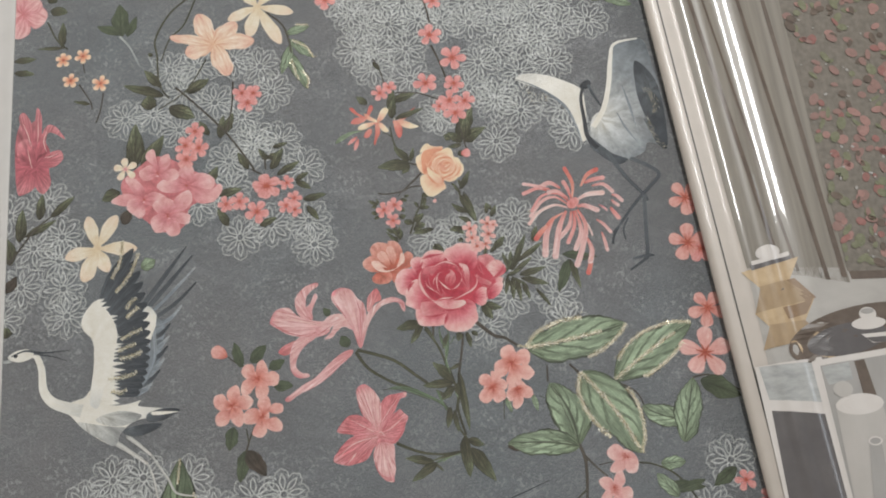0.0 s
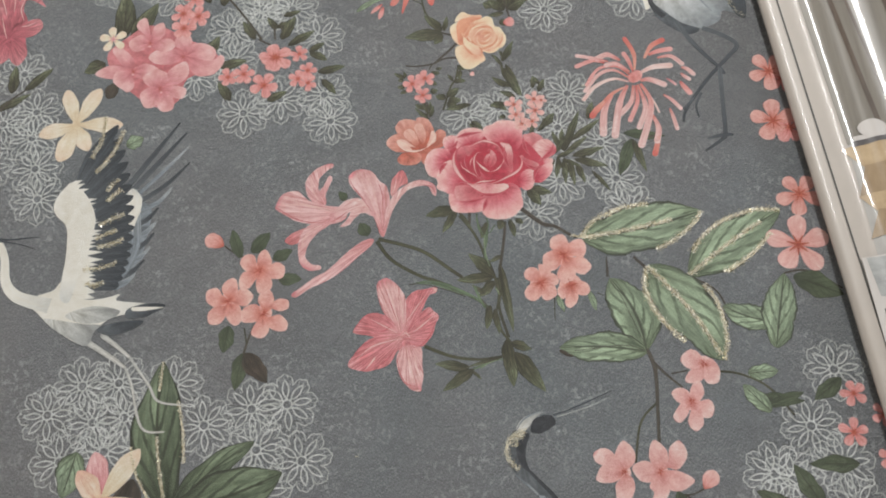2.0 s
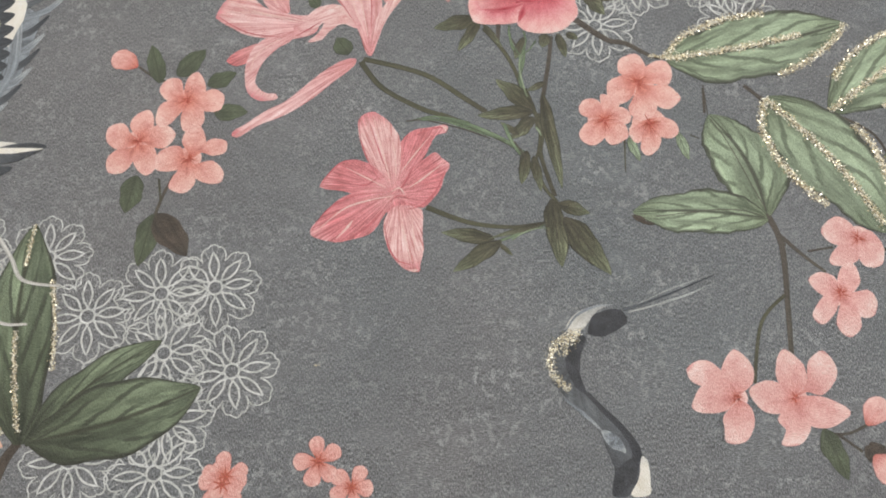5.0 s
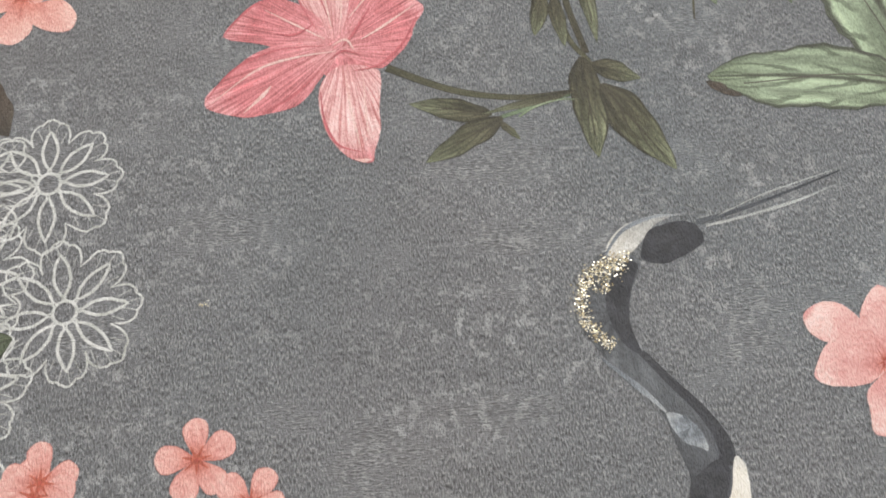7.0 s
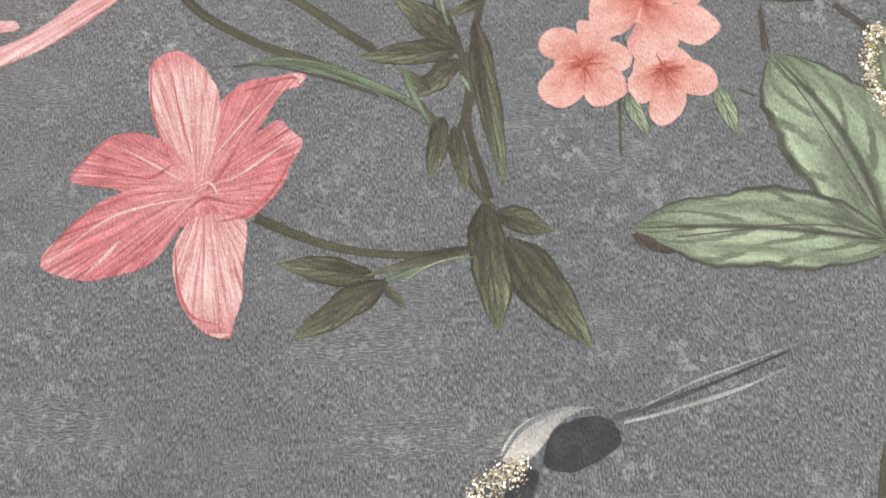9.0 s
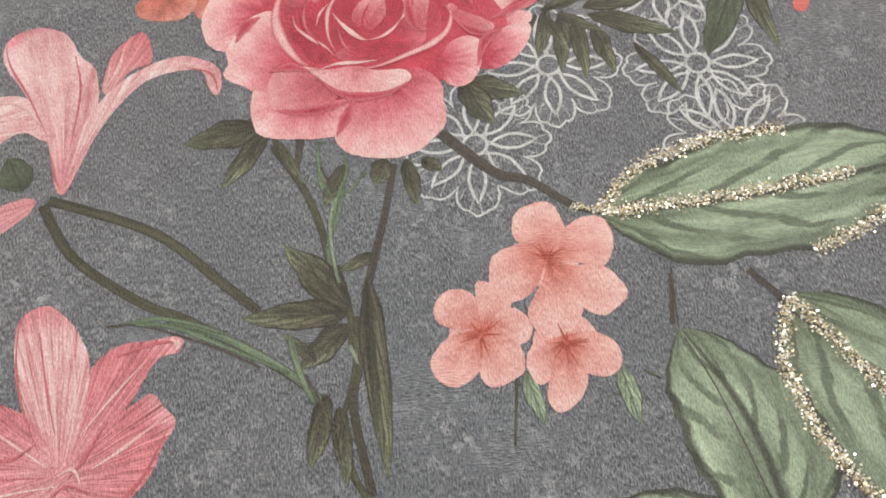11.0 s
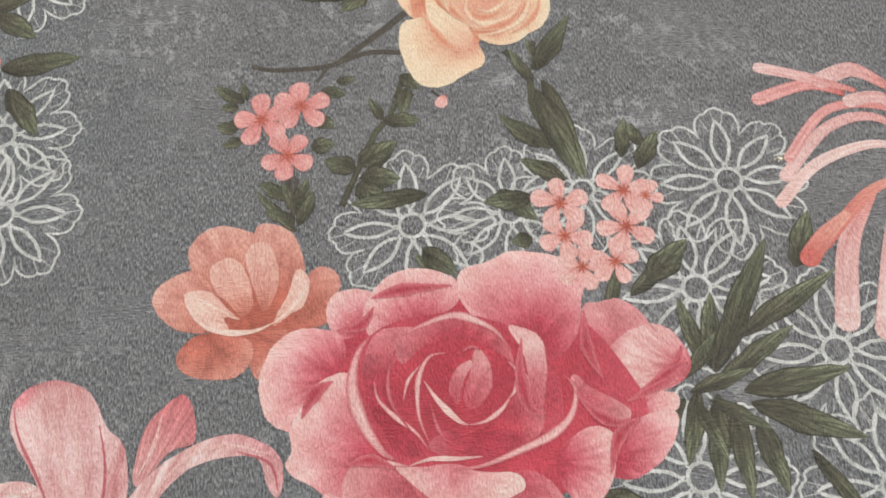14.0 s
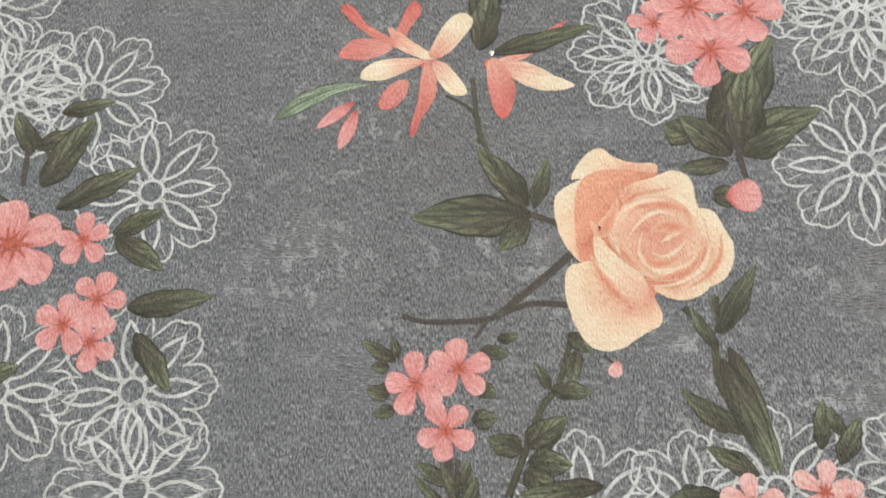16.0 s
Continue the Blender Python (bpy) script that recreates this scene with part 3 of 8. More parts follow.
PAGE = tagged(new("wallpaper_page"), "slate grey vinyl wallpaper page printed with roses and lace flowers", "wallpaper")
bm = bmesh.new()
bmesh.ops.create_grid(bm, x_segments=1, y_segments=1, size=0.5)
bmesh.ops.scale(bm, vec=(0.492, 0.70, 1), verts=bm.verts)
bmesh.ops.solidify(bm, geom=bm.faces[:], thickness=0.0012)
me = bpy.data.meshes.new("vinyl_sheet")
bm.to_mesh(me)
bm.free()
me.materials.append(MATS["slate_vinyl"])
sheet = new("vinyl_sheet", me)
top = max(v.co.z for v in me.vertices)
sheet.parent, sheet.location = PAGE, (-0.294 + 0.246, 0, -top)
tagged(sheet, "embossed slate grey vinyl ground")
backing = slab("white_margin", -0.312, 0.200, -0.352, 0.352, -0.0034, -0.0014, "white_paper", PAGE, 0.0005)
tagged(backing, "white paper margin along the sheet")
slab("margin_strip", -0.2985, -0.2942, -0.35, 0.35, -0.0014, 0.0002, "white_paper", PAGE, 0.0003)


# ---------- printed pieces ----------
def petal(parent, base, tip, w, mat, layer, bend=0.0, peak=0.6, q=0.5, wob=0.05, n=9, m=4, name="petal", label="", serr=0.0):
    return on_page(name, [(petal_shape(base, tip, w, bend, peak, q, wob, n, m, serr), mat, 0)], layer, parent, label, base)


def leaf(base, tip, w, mat="leaf_olive", layer=6, bend=0.0, peak=0.42, q=0.8, serr=0.0, label=""):
    return petal(PAGE, base, tip, w, mat, layer, bend, peak, q, 0.10 if mat == "leaf_green" else 0.09, 22, 4, "leaf", label or LEAF_WORDS[mat], serr or (0.05 if mat == "leaf_green" else 0.0))


LEAF_WORDS = {"leaf_green": "sage green printed leaf with dark veins", "leaf_olive": "dark olive printed leaf", "leaf_forest": "deep green printed leaf with dark veins",
              "leaf_dusky": "dusky grey-green printed leaf", "leaf_brown": "dark brown printed leaf"}


def stem(pts, w0, w1=None, mat="stem_olive", layer=5, wm=None, label="thin dark printed stem"):
    return on_page("stem", [(ribbon_shape(pts, w0, w1, wm), mat, 0)], layer, PAGE, label, pts[0])


def wash(parent, mat, layer, root, edge, name="petal"):
    """A painted petal whose colour runs from its root to its rim."""
    return on_page(name, [(fan_shape(root, edge), mat, 0)], layer, parent, "", root)


def spray_blossom(c, r, mat, label, layer, petals):
    """A blossom of petals drawn one by one about a brushed stamen star."""
    rnd = random.Random(int(c[0] * 13 + c[1] * 7))
    star = []
    for k in range(16):
        a, q = rnd.uniform(0, 6.28), rnd.uniform(0.5, 1.4) * r
        b = (c[0] + 0.2 * q * math.cos(a), c[1] + 0.2 * q * math.sin(a))
        star.append((ribbon_shape([b, (c[0] + q * math.cos(a + 0.1), c[1] + q * math.sin(a + 0.1))], r * 0.16, r * 0.05, n=2), "stamen_red", 3 + 0.1 * k))
    body = on_page("blossom", star, layer + 5, PAGE, label, c)
    base = [(c[0] + 1.9 * r * math.cos(k * 0.7854), c[1] + 1.9 * r * math.sin(k * 0.7854)) for k in range(8)]
    on_page("petal_base", [(fan_shape(c, base), mat, 0)], layer - 1, body, "", c)
    for k, edge in enumerate(petals):
        # close the petal on the flower's middle
        gap = min(range(len(edge)), key=lambda i: math.dist(edge[i], c) + math.dist(edge[i - 1], c))
        edge = tuple(edge[:gap]) + (c,) + tuple(edge[gap:])
        mid = (sum(x for x, y in edge) / len(edge), sum(y for x, y in edge) / len(edge))
        edge = tuple((mid[0] + (x - mid[0]) * 1.05, mid[1] + (y - mid[1]) * 1.05) for x, y in edge)
        on_page("petal", [(fan_shape(c, edge), mat, 0)], layer + k * 0.8, body, "", c)
    return body


BLOSSOM_MESH = {}


def blossom(c, r, turn=0.0, mat="salmon", n=5, layer=12, w=0.74, label="", squash=1.0, skip=(), heart="stamen_red"):
    """A small flower of n round petals about a darker stamen star."""
    key = (mat, round(w, 2))
    if key not in BLOSSOM_MESH:
        BLOSSOM_MESH[key] = flat_mesh("petal", [(petal_shape((0, 0), (10, 0), 10 * w, 0, 0.68, 0.5, 0.05, 8, 4), mat, 0)], (0, 0))
    core = 0.36 if r > 7 else 0.27
    star = [(ribbon_shape([(c[0], c[1]), (c[0] + r * core * math.cos(a), c[1] + r * core * math.sin(a))], r * 0.10, r * 0.03, n=2), heart, 8)
            for a in [turn + 0.35 + 2 * math.pi * k / 7 for k in range(7)]]
    star.append((disc_shape(c, r * 0.13, n=9), heart, 8.4))
    z = height(layer)
    body = new("blossom", flat_mesh("blossom", star, c))
    body.parent, body.location = PAGE, (c[0] * MM, c[1] * MM, z)
    tagged(body, label or BLOSSOM_WORDS.get(mat, "small pink printed flower with five petals"))
    rnd = random.Random(int(c[0] * 13 + c[1] * 7))
    for k in range(n):
        if k in skip:
            continue
        p = new("petal", BLOSSOM_MESH[key])
        p.parent = body
        a = turn + 2 * math.pi * k / n + rnd.uniform(-0.12, 0.12)
        p.matrix_basis = Matrix.Translation((0, 0, (0.4 + 0.8 * k) * LAYER)) @ Matrix.Diagonal((1, squash, 1, 1)) @ Matrix.Rotation(a, 4, "Z") @ Matrix.Diagonal(
            (r / 10 * rnd.uniform(0.93, 1.05), r / 10 * rnd.uniform(0.92, 1.1), 1, 1))
    return body


BLOSSOM_WORDS = {"salmon": "salmon pink printed blossom with five round petals", "coral": "small coral pink printed blossom",
                 "blush": "pale blush pink printed blossom with a dark eye", "soft_pink": "soft pink printed blossom"}


def lace_shapes(n, seed):
    """Lace outline: a ring, pointed petal loops, arches between them, short bars and a scalloped rim (mm)."""
    rnd = random.Random(seed)
    out = []

    def stroke(pts, w, closed=False):
        out.append((ribbon_shape(pts, w, closed=closed, raw=True), "lace_thread", 0))

    def polar(r, a):
        return (r * math.cos(a), r * math.sin(a))

    edge = math.pi / n
    stroke([polar(2.25, 2 * math.pi * k / 18) for k in range(18)], 0.62, True)
    reach = [rnd.uniform(0.94, 1.06) for _ in range(n)]
    turn = [rnd.uniform(-0.05, 0.05) for _ in range(n)]
    for k in range(n):
        a = 2 * edge * k + turn[k]
        size, wide = 8.8 * reach[k], rnd.uniform(1.35, 1.6)
        ca, sa = math.cos(a), math.sin(a)
        loop = []
        for i in range(20):
            s = 2 * i / 20
            x, side = (s, 1) if s <= 1 else (2 - s, -1)
            o = side * wide * math.sin(math.pi * x ** 0.9) ** 0.9 + rnd.uniform(-0.07, 0.07)
            r = 3.1 + size * x
            loop.append((r * ca - o * sa, r * sa + o * ca))
        stroke(loop, 0.60, True)
        stroke([polar(2.3, a - 0.12), polar(3.3, a - 0.08)], 0.38)
        stroke([polar(2.3, a + 0.12), polar(3.3, a + 0.08)], 0.38)
        for o in (-0.80, -0.35, 0.12, 0.60):
            f = abs(o)
            r0, r1 = 3.1 + size * (1.0 - 0.42 * f ** 1.3), (14.2 - 4.4 * f ** 2.2) * (0.5 + 0.5 * reach[k])
            stroke([polar(r0, a + o * edge * (0.35 + 0.5 * f)), polar(r1, a + o * edge * 0.9)], 0.14)
    rim = []
    for i in range(n * 24):
        a = 2 * math.pi * i / (n * 24)
        k = int(round(a / (2 * edge))) % n
        lobe = abs(math.cos(n * a / 2)) ** 0.6
        r = (9.3 + 4.6 * lobe) * (0.5 + 0.5 * reach[k]) + 0.7 * abs(math.sin(n * a * 1.5 + math.pi / 2)) + rnd.uniform(-0.12, 0.12)
        rim.append(polar(r, a + turn[k]))
    stroke(rim, 0.43, True)
    return out


LACE = [flat_mesh("lace_flower", lace_shapes(8, s), (0, 0)) for s in (1, 2)] + [flat_mesh("lace_flower", lace_shapes(8, s), (0, 0)) for s in (3, 4)]


def lace(c, r=16.0, turn=None, layer=2):
    k = int(abs(c[0] * 7 + c[1] * 3))
    if c[0] < -277:  # cut by the sheet's edge
        cut = [(([(c[0] + x * r / 14.5, c[1] + y * r / 14.5) for x, y in pts], fs, uv), mat, z) for (pts, fs, uv), mat, z in lace_shapes(8, k)]
        return on_page("lace_flower", cut, layer, PAGE, "white printed lace flower cut by the sheet's edge", c)
    ob = new("lace_flower", LACE[k % 4])
    ob.parent = PAGE
    s = r / 14.5
    ob.matrix_basis = Matrix.Translation((c[0] * MM, c[1] * MM, height(layer))) @ Matrix.Rotation(0.02 + 0.05 * (k % 3) if turn is None else turn, 4, "Z") @ Matrix.Diagonal((s, s, 1, 1))
    tagged(ob, "white printed lace flower outline with scalloped edge")
    return ob


def glitter(pts, band, per_mm=10.0, layer=22, seed=1, size=0.6, label="raised gold glitter line along the print"):
    """Raised glitter: tilted flakes strewn along a line."""
    rnd = random.Random(seed + int(pts[0][0] * 11))
    line = smooth_line(pts, 10)
    verts, faces = [], []
    for (x0, y0), (x1, y1) in zip(line, line[1:]):
        size_mm = math.hypot(x1 - x0, y1 - y0)
        for _ in range(max(1, int(size_mm * per_mm * band + rnd.random()))):
            s, o = rnd.random(), rnd.gauss(0, 0.33) * band
            x = x0 + (x1 - x0) * s - (y1 - y0) / max(size_mm, 1e-6) * o
            y = y0 + (y1 - y0) * s + (x1 - x0) / max(size_mm, 1e-6) * o
            r = size * rnd.uniform(0.45, 1.0) / 2 * MM
            turn = Euler((rnd.gauss(0, 0.38), rnd.gauss(0, 0.38), rnd.uniform(0, 6.28))).to_matrix()
            c = Vector(((x - pts[0][0]) * MM, (y - pts[0][1]) * MM, rnd.uniform(0.0, 0.00025)))
            k = len(verts)
            for q in range(5):
                verts.append(c + turn @ Vector((r * math.cos(q * 1.2566), r * math.sin(q * 1.2566), 0)))
            faces.append((k, k + 1, k + 2, k + 3, k + 4))
    me = bpy.data.meshes.new("gold_glitter")
    me.from_pydata(verts, [], faces)
    me.materials.append(MATS["gold_glitter"])
    ob = new("gold_glitter", me)
    ob.parent, ob.location = PAGE, (pts[0][0] * MM, pts[0][1] * MM, layer * LAYER)
    return tagged(ob, label, kind="stuff")


def leaf_line(base, tip, w, side, s0, s1, bend=0.0, peak=0.42, q=0.8, k=6):
    """Points along one edge (side -1 or 1) or the rib (0) of a leaf."""
    out = []
    dx, dy = tip[0] - base[0], tip[1] - base[1]
    size = math.hypot(dx, dy)
    p = math.log(0.5) / math.log(peak)
    for i in range(k + 1):
        s = s0 + (s1 - s0) * i / k
        o = side * w / 2 * max(0.0, math.sin(math.pi * s ** p)) ** q + bend * math.sin(math.pi * s)
        out.append((base[0] + dx * s - dy / size * o, base[1] + dy * s + dx / size * o))
    return out


# ---------- lace flowers ----------
for c in ((-179.8, 179.9), (-159.1, 180.7), (-133.4, 183.1), (-113.9, 175.2), (-106.7, 153.7), (-169.8, 161.8), (-147.7, 150.0), (-128.6, 136.6), (-212.1, 143.8), (-191.7, 145.9), (-173.3, 131.6), (-139.1, 103.6), (-122.8, 111.6), (-138.7, 82.1), (-161.9, 73.4), (-133.4, 46.0), (-111.7, 52.6)):
    lace(c)
for c in ((-102.2, 114.6), (-87.1, 92.3), (-85.6, 52.8), (-82.9, 35.2), (-120.2, 116.9)):
    lace(c)
for c in ((-283.4, 26.7), (-292.6, 79.7), (-265.2, 87.1), (-256.0, 60.1), (-275.4, 54.1), (-257.6, 43.1), (-254.5, 22.7), (-251.9, 3.5), (-296.1, 5.3)):
    lace(c)
for c in ((-45.2, 210.6), (-36.5, 198.5), (-18.5, 198.7), (4.1, 199.7), (19.5, 195.5), (37.8, 209.9), (40.9, 192.8), (56.4, 200.5), (69.2, 186.1), (86.6, 197.7), (106.3, 183.4), (127.2, 184.6), (-44.1, 180.7), (-29.5, 177.0), (-7.2, 177.1), (-32.3, 163.5), (-6.2, 152.6), (79.8, 171.6), (58.7, 168.2), (43.7, 159.8), (96.0, 154.4), (71.8, 148.2), (54.5, 133.5), (69.5, 118.3), (98.8, 117.0), (103.0, 98.9), (10.6, 121.8), (35.0, 140.3), (-52.7, 222.6), (-24.5, 217.1), (-6.1, 215.8), (13.9, 214.3), (74.0, 206.9), (90.5, 174.5), (102.9, 203.3)):
    lace(c)
for c in ((49.2, 96.5), (51.9, 127.9)):
    lace(c)
lace((11.1, 119.0), 11.5)
for c in ((-214.2, -127.7), (-197.7, -126.5), (-201.2, -108.0), (-171.9, -112.0), (-156.0, -134.6), (-131.1, -128.4), (-112.6, -127.8), (-129.1, -149.6), (-106.1, -157.4),
          (-127.5, -172.4), (-130.0, -188.9), (-157.8, -183.1), (-220.5, -107.8), (-143.8, -162.0), (-207.6, -143.2), (-238.2, -121.5), (-230.5, -146.2)):
    lace(c)
for c in ((-3.9, 30.5), (46.8, 16.6), (44.0, -16.5), (27.4, -34.6), (69.3, 4.6), (74.9, -18.5), (79.9, -37.6), (55.1, 37.9)):
    lace(c, 15.6)
for c in ((28.0, 36.7), (14.5, 32.6)):
    lace(c, 14.0)
for c in ((168.7, -136.5), (150.8, -163.9), (128.1, -185.4), (162.5, -183.7), (136.4, -189.2), (164.0, -204.3)):
    lace(c)

# ---------- the large rose ----------
rose = on_page("rose", [(fan_shape((4.2, -3.3), ((-17.9, 10.3), (-6.8, 15.9), (4.5, 18.9), (18.0, 18.0), (26.5, 11.1), (32.5, 3.3), (36.1, -5.2), (30.1, -14.0), (20.5, -19.0), (14.1, -24.1), (3.9, -24.6), (-6.4, -21.8), (-13.8, -20.4), (-19.3, -11.1))), "rose_heart", 0)], 13, PAGE, "large deep pink printed rose with layered petals", (4.2, -3.3))
for k, (mat, root, edge) in enumerate((
        ("wash_rose_mid", (29.1, 1.7), ((26.3, 13.3), (29.5, 14.5), (32.8, 15.0), (36.0, 12.9), (37.9, 9.7), (36.0, 6.1), (31.4, 2.8), (29.1, 0.5), (26.6, 4.3))),
        ("wash_rose_pale", (44.6, 0.7), ((37.4, 10.1), (40.6, 9.5), (43.3, 6.5), (44.3, 3.1), (43.1, 0.2), (39.6, -1.7), (36.3, -2.3), (32.5, -3.6), (29.5, -0.4), (29.5, 4.1), (32.9, 8.2))),
        ("wash_rose", (31.2, -6.1), ((32.1, -4.1), (36.3, -2.3), (41.1, -2.2), (41.3, -5.0), (38.1, -5.6), (34.4, -6.5), (32.0, -5.9))),
        ("wash_rose", (28.7, -12.8), ((29.7, -12.9), (31.6, -8.7), (34.9, -6.3), (39.2, -5.2), (41.2, -6.1), (40.3, -10.1), (37.4, -13.9), (33.6, -16.4), (30.5, -16.5), (29.0, -15.3))),
        ("wash_rose", (16.9, 6.7), ((4.9, 21.1), (10.3, 23.0), (13.7, 24.6), (19.4, 24.3), (24.4, 22.6), (27.3, 19.3), (26.3, 14.9), (25.3, 8.7), (20.6, 4.1), (14.3, 8.2), (7.7, 11.7), (4.5, 16.4))),
        ("wash_rose", (-11.1, 8.6), ((-19.3, 13.5), (-18.3, 17.0), (-14.7, 18.2), (-11.3, 17.5), (-9.2, 15.4), (-10.6, 11.7), (-12.8, 9.6), (-16.5, 8.7), (-18.5, 10.7))),
        ("wash_rose", (-2.3, 9.3), ((-12.6, 14.4), (-9.6, 19.3), (-5.7, 21.6), (-1.1, 21.7), (3.6, 19.8), (5.1, 17.0), (2.8, 13.7), (-2.3, 12.4), (-6.7, 10.2), (-11.2, 8.8))),
        ("wash_rose", (-15.9, 1.0), ((-16.5, 9.3), (-20.1, 10.7), (-24.6, 10.6), (-28.4, 7.9), (-30.4, 3.1), (-30.5, -1.1), (-28.8, -5.4), (-24.9, -7.6), (-22.2, -5.4), (-20.2, -1.2), (-17.1, 2.2), (-15.5, 5.8))),
        ("wash_rose", (-8.1, -11.8), ((-14.9, 2.5), (-18.7, 1.7), (-21.4, -0.5), (-23.9, -5.1), (-24.8, -7.9), (-24.2, -10.8), (-25.2, -13.3), (-23.4, -15.4), (-20.2, -17.0), (-16.9, -19.3), (-11.7, -18.8), (-7.6, -15.2), (-9.2, -8.3), (-13.1, -2.2))),
        ("wash_rose", (-6.5, -19.1), ((-18.0, -17.9), (-19.0, -21.2), (-18.5, -25.5), (-17.1, -28.8), (-13.5, -30.1), (-8.4, -30.6), (-3.3, -30.8), (-0.1, -29.7), (2.0, -25.5), (3.1, -21.6), (-1.3, -21.9), (-6.4, -22.4), (-10.6, -22.7), (-13.8, -20.4))),
        ("wash_rose", (8.7, -15.6), ((3.1, -22.2), (0.2, -27.6), (-1.3, -30.6), (0.5, -33.8), (3.7, -35.5), (7.7, -36.3), (12.6, -36.3), (16.7, -34.6), (19.8, -31.7), (21.9, -28.7), (21.5, -23.4), (21.1, -19.0), (16.6, -14.9), (10.3, -15.6), (5.0, -18.1))),
        ("wash_rose_mid", (-2.3, -16.6), ((-13.9, -13.5), (-15.5, -17.0), (-14.9, -21.4), (-13.2, -23.4), (-8.5, -23.4), (-3.3, -22.8), (-0.7, -21.1), (-1.8, -16.6), (-6.5, -14.1), (-10.8, -12.5))),
        ("wash_rose", (19.8, -13.4), ((21.6, -10.7), (25.1, -8.2), (28.5, -7.9), (31.1, -10.1), (30.3, -12.9), (29.6, -16.2), (27.7, -19.4), (24.5, -20.4), (21.9, -18.6), (20.3, -14.6))),
        ("wash_rose_mid", (25.6, -4.0), ((24.2, 1.4), (26.8, -0.9), (30.4, -2.9), (33.1, -4.9), (33.0, -6.6), (30.7, -6.9), (27.4, -5.5), (24.9, -2.8), (23.4, -0.3))),
        ("rose_heart", (4.2, -0.9), ((-14.2, 5.1), (-10.6, 9.8), (-4.5, 12.3), (4.4, 12.8), (12.2, 10.8), (18.0, 6.7), (21.7, 0.4), (21.3, -7.8), (14.6, -12.5), (4.0, -14.5), (-5.5, -13.6), (-10.9, -7.0))),
        ("wash_rose_deep", (-6.6, -6.1), ((-12.4, 4.4), (-10.1, 9.8), (-5.1, 10.7), (-2.3, 9.8), (-6.0, 5.8), (-7.7, -0.1), (-6.6, -5.5), (-1.8, -11.0), (-5.5, -12.2), (-9.3, -7.1), (-11.8, -1.7))),
        ("wash_rose_deep", (4.3, 3.9), ((-6.7, 8.3), (-2.3, 10.8), (3.3, 11.9), (7.7, 10.6), (12.6, 7.6), (14.1, 2.7), (12.5, 4.6), (8.2, 7.3), (3.3, 8.3), (-1.7, 7.0), (-5.6, 3.9))),
        ("wash_rose_deep", (8.4, -8.2), ((-1.0, -10.6), (2.0, -7.8), (5.7, -8.6), (10.8, -6.0), (13.9, -2.1), (15.7, 2.0), (18.6, -4.4), (17.9, -8.7), (13.6, -11.0), (8.3, -12.5), (3.0, -12.6))),
        ("wash_rose_lip", (15.5, -4.0), ((13.2, 10.3), (17.4, 9.3), (19.3, 6.6), (19.5, 1.7), (18.7, -3.9), (17.2, -4.3), (16.4, 0.5), (15.6, 5.4))),
        ("wash_rose_mid", (6.3, -3.4), ((7.4, 6.6), (9.7, 3.6), (10.0, -0.3), (8.1, -3.5), (5.7, -4.3), (5.1, -1.5), (6.2, 2.0))),
        ("wash_rose_mid", (3.1, -2.6), ((6.7, 4.0), (4.5, 3.5), (3.0, 1.3), (2.6, -1.7), (4.2, -3.5), (4.9, 0.0))),
        ("wash_rose_fold", (3.0, -13.8), ((-6.5, -13.8), (-2.3, -14.0), (3.0, -13.5), (8.2, -15.0), (13.6, -15.2), (15.0, -17.6), (12.4, -19.2), (8.1, -20.6), (2.9, -20.5), (-1.3, -19.0), (-4.2, -16.3))))):
    wash(rose, mat, 10 + k, root, edge)
on_page("petal_edge", [(ribbon_shape(line, 0.15, 0.15, w), mat, k) for k, (mat, w, line) in enumerate((
    ("rose_edge", 2.7, ((-11.2, 9.2), (-13.5, 5.7), (-14.2, -0.3), (-12.2, -6.4), (-8.9, -11.2), (-6.5, -12.7))),
    ("rose_edge", 1.7, ((-7.6, 8.1), (-2.3, 10.8), (3.3, 12.6), (7.2, 11.6), (11.0, 9.4), (13.3, 6.0))),
    ("rose_edge", 1.7, ((22.4, 1.3), (24.2, -1.2), (23.3, -5.6), (20.0, -8.9), (14.6, -11.4), (8.2, -13.9), (3.0, -14.4))),
    ("rose_edge", 1.1, ((2.3, 5.7), (-0.6, 5.2), (-2.3, 2.5), (-2.9, -1.0), (-2.5, -5.8), (-0.7, -10.2))),
    ("rose_edge", 1.0, ((-10.4, 1.0), (-9.6, -2.4), (-6.6, -5.5), (-3.1, -8.2), (-1.0, -11.1))),
    ("rose_light", 1.2, ((-1.7, 0.7), (0.7, -2.8), (3.9, -6.1), (5.8, -7.1))),
    ("rose_edge", 1.0, ((5.8, -7.1), (8.9, -6.4), (11.7, -4.3), (13.5, -1.5))),
    ("rose_edge", 1.0, ((12.8, 4.0), (14.5, 1.8), (13.9, -1.3), (12.6, -2.8))),
    ("rose_light", 0.9, ((-4.6, -13.9), (-0.7, -12.7), (4.0, -12.7), (8.1, -12.4))),
    ("rose_edge", 1.0, ((-10.2, -12.8), (-7.6, -13.2), (-4.2, -13.9))),
    ("rose_mid", 0.9, ((-6.7, 6.5), (-8.0, 1.7), (-7.3, -3.1), (-3.9, -8.0))),
    ("rose_edge", 0.7, ((-5.3, -2.7), (-4.5, 0.8), (-2.3, 3.7))),
    ("rose_mid", 0.8, ((-0.7, -3.0), (0.7, -7.7), (2.5, -10.3))),
    ("rose_mid", 0.8, ((8.2, 6.1), (6.5, 6.7), (4.8, 5.6)))))], 34, rose, "pale rolled rims of the inner petals", (-11.2, 9.2))
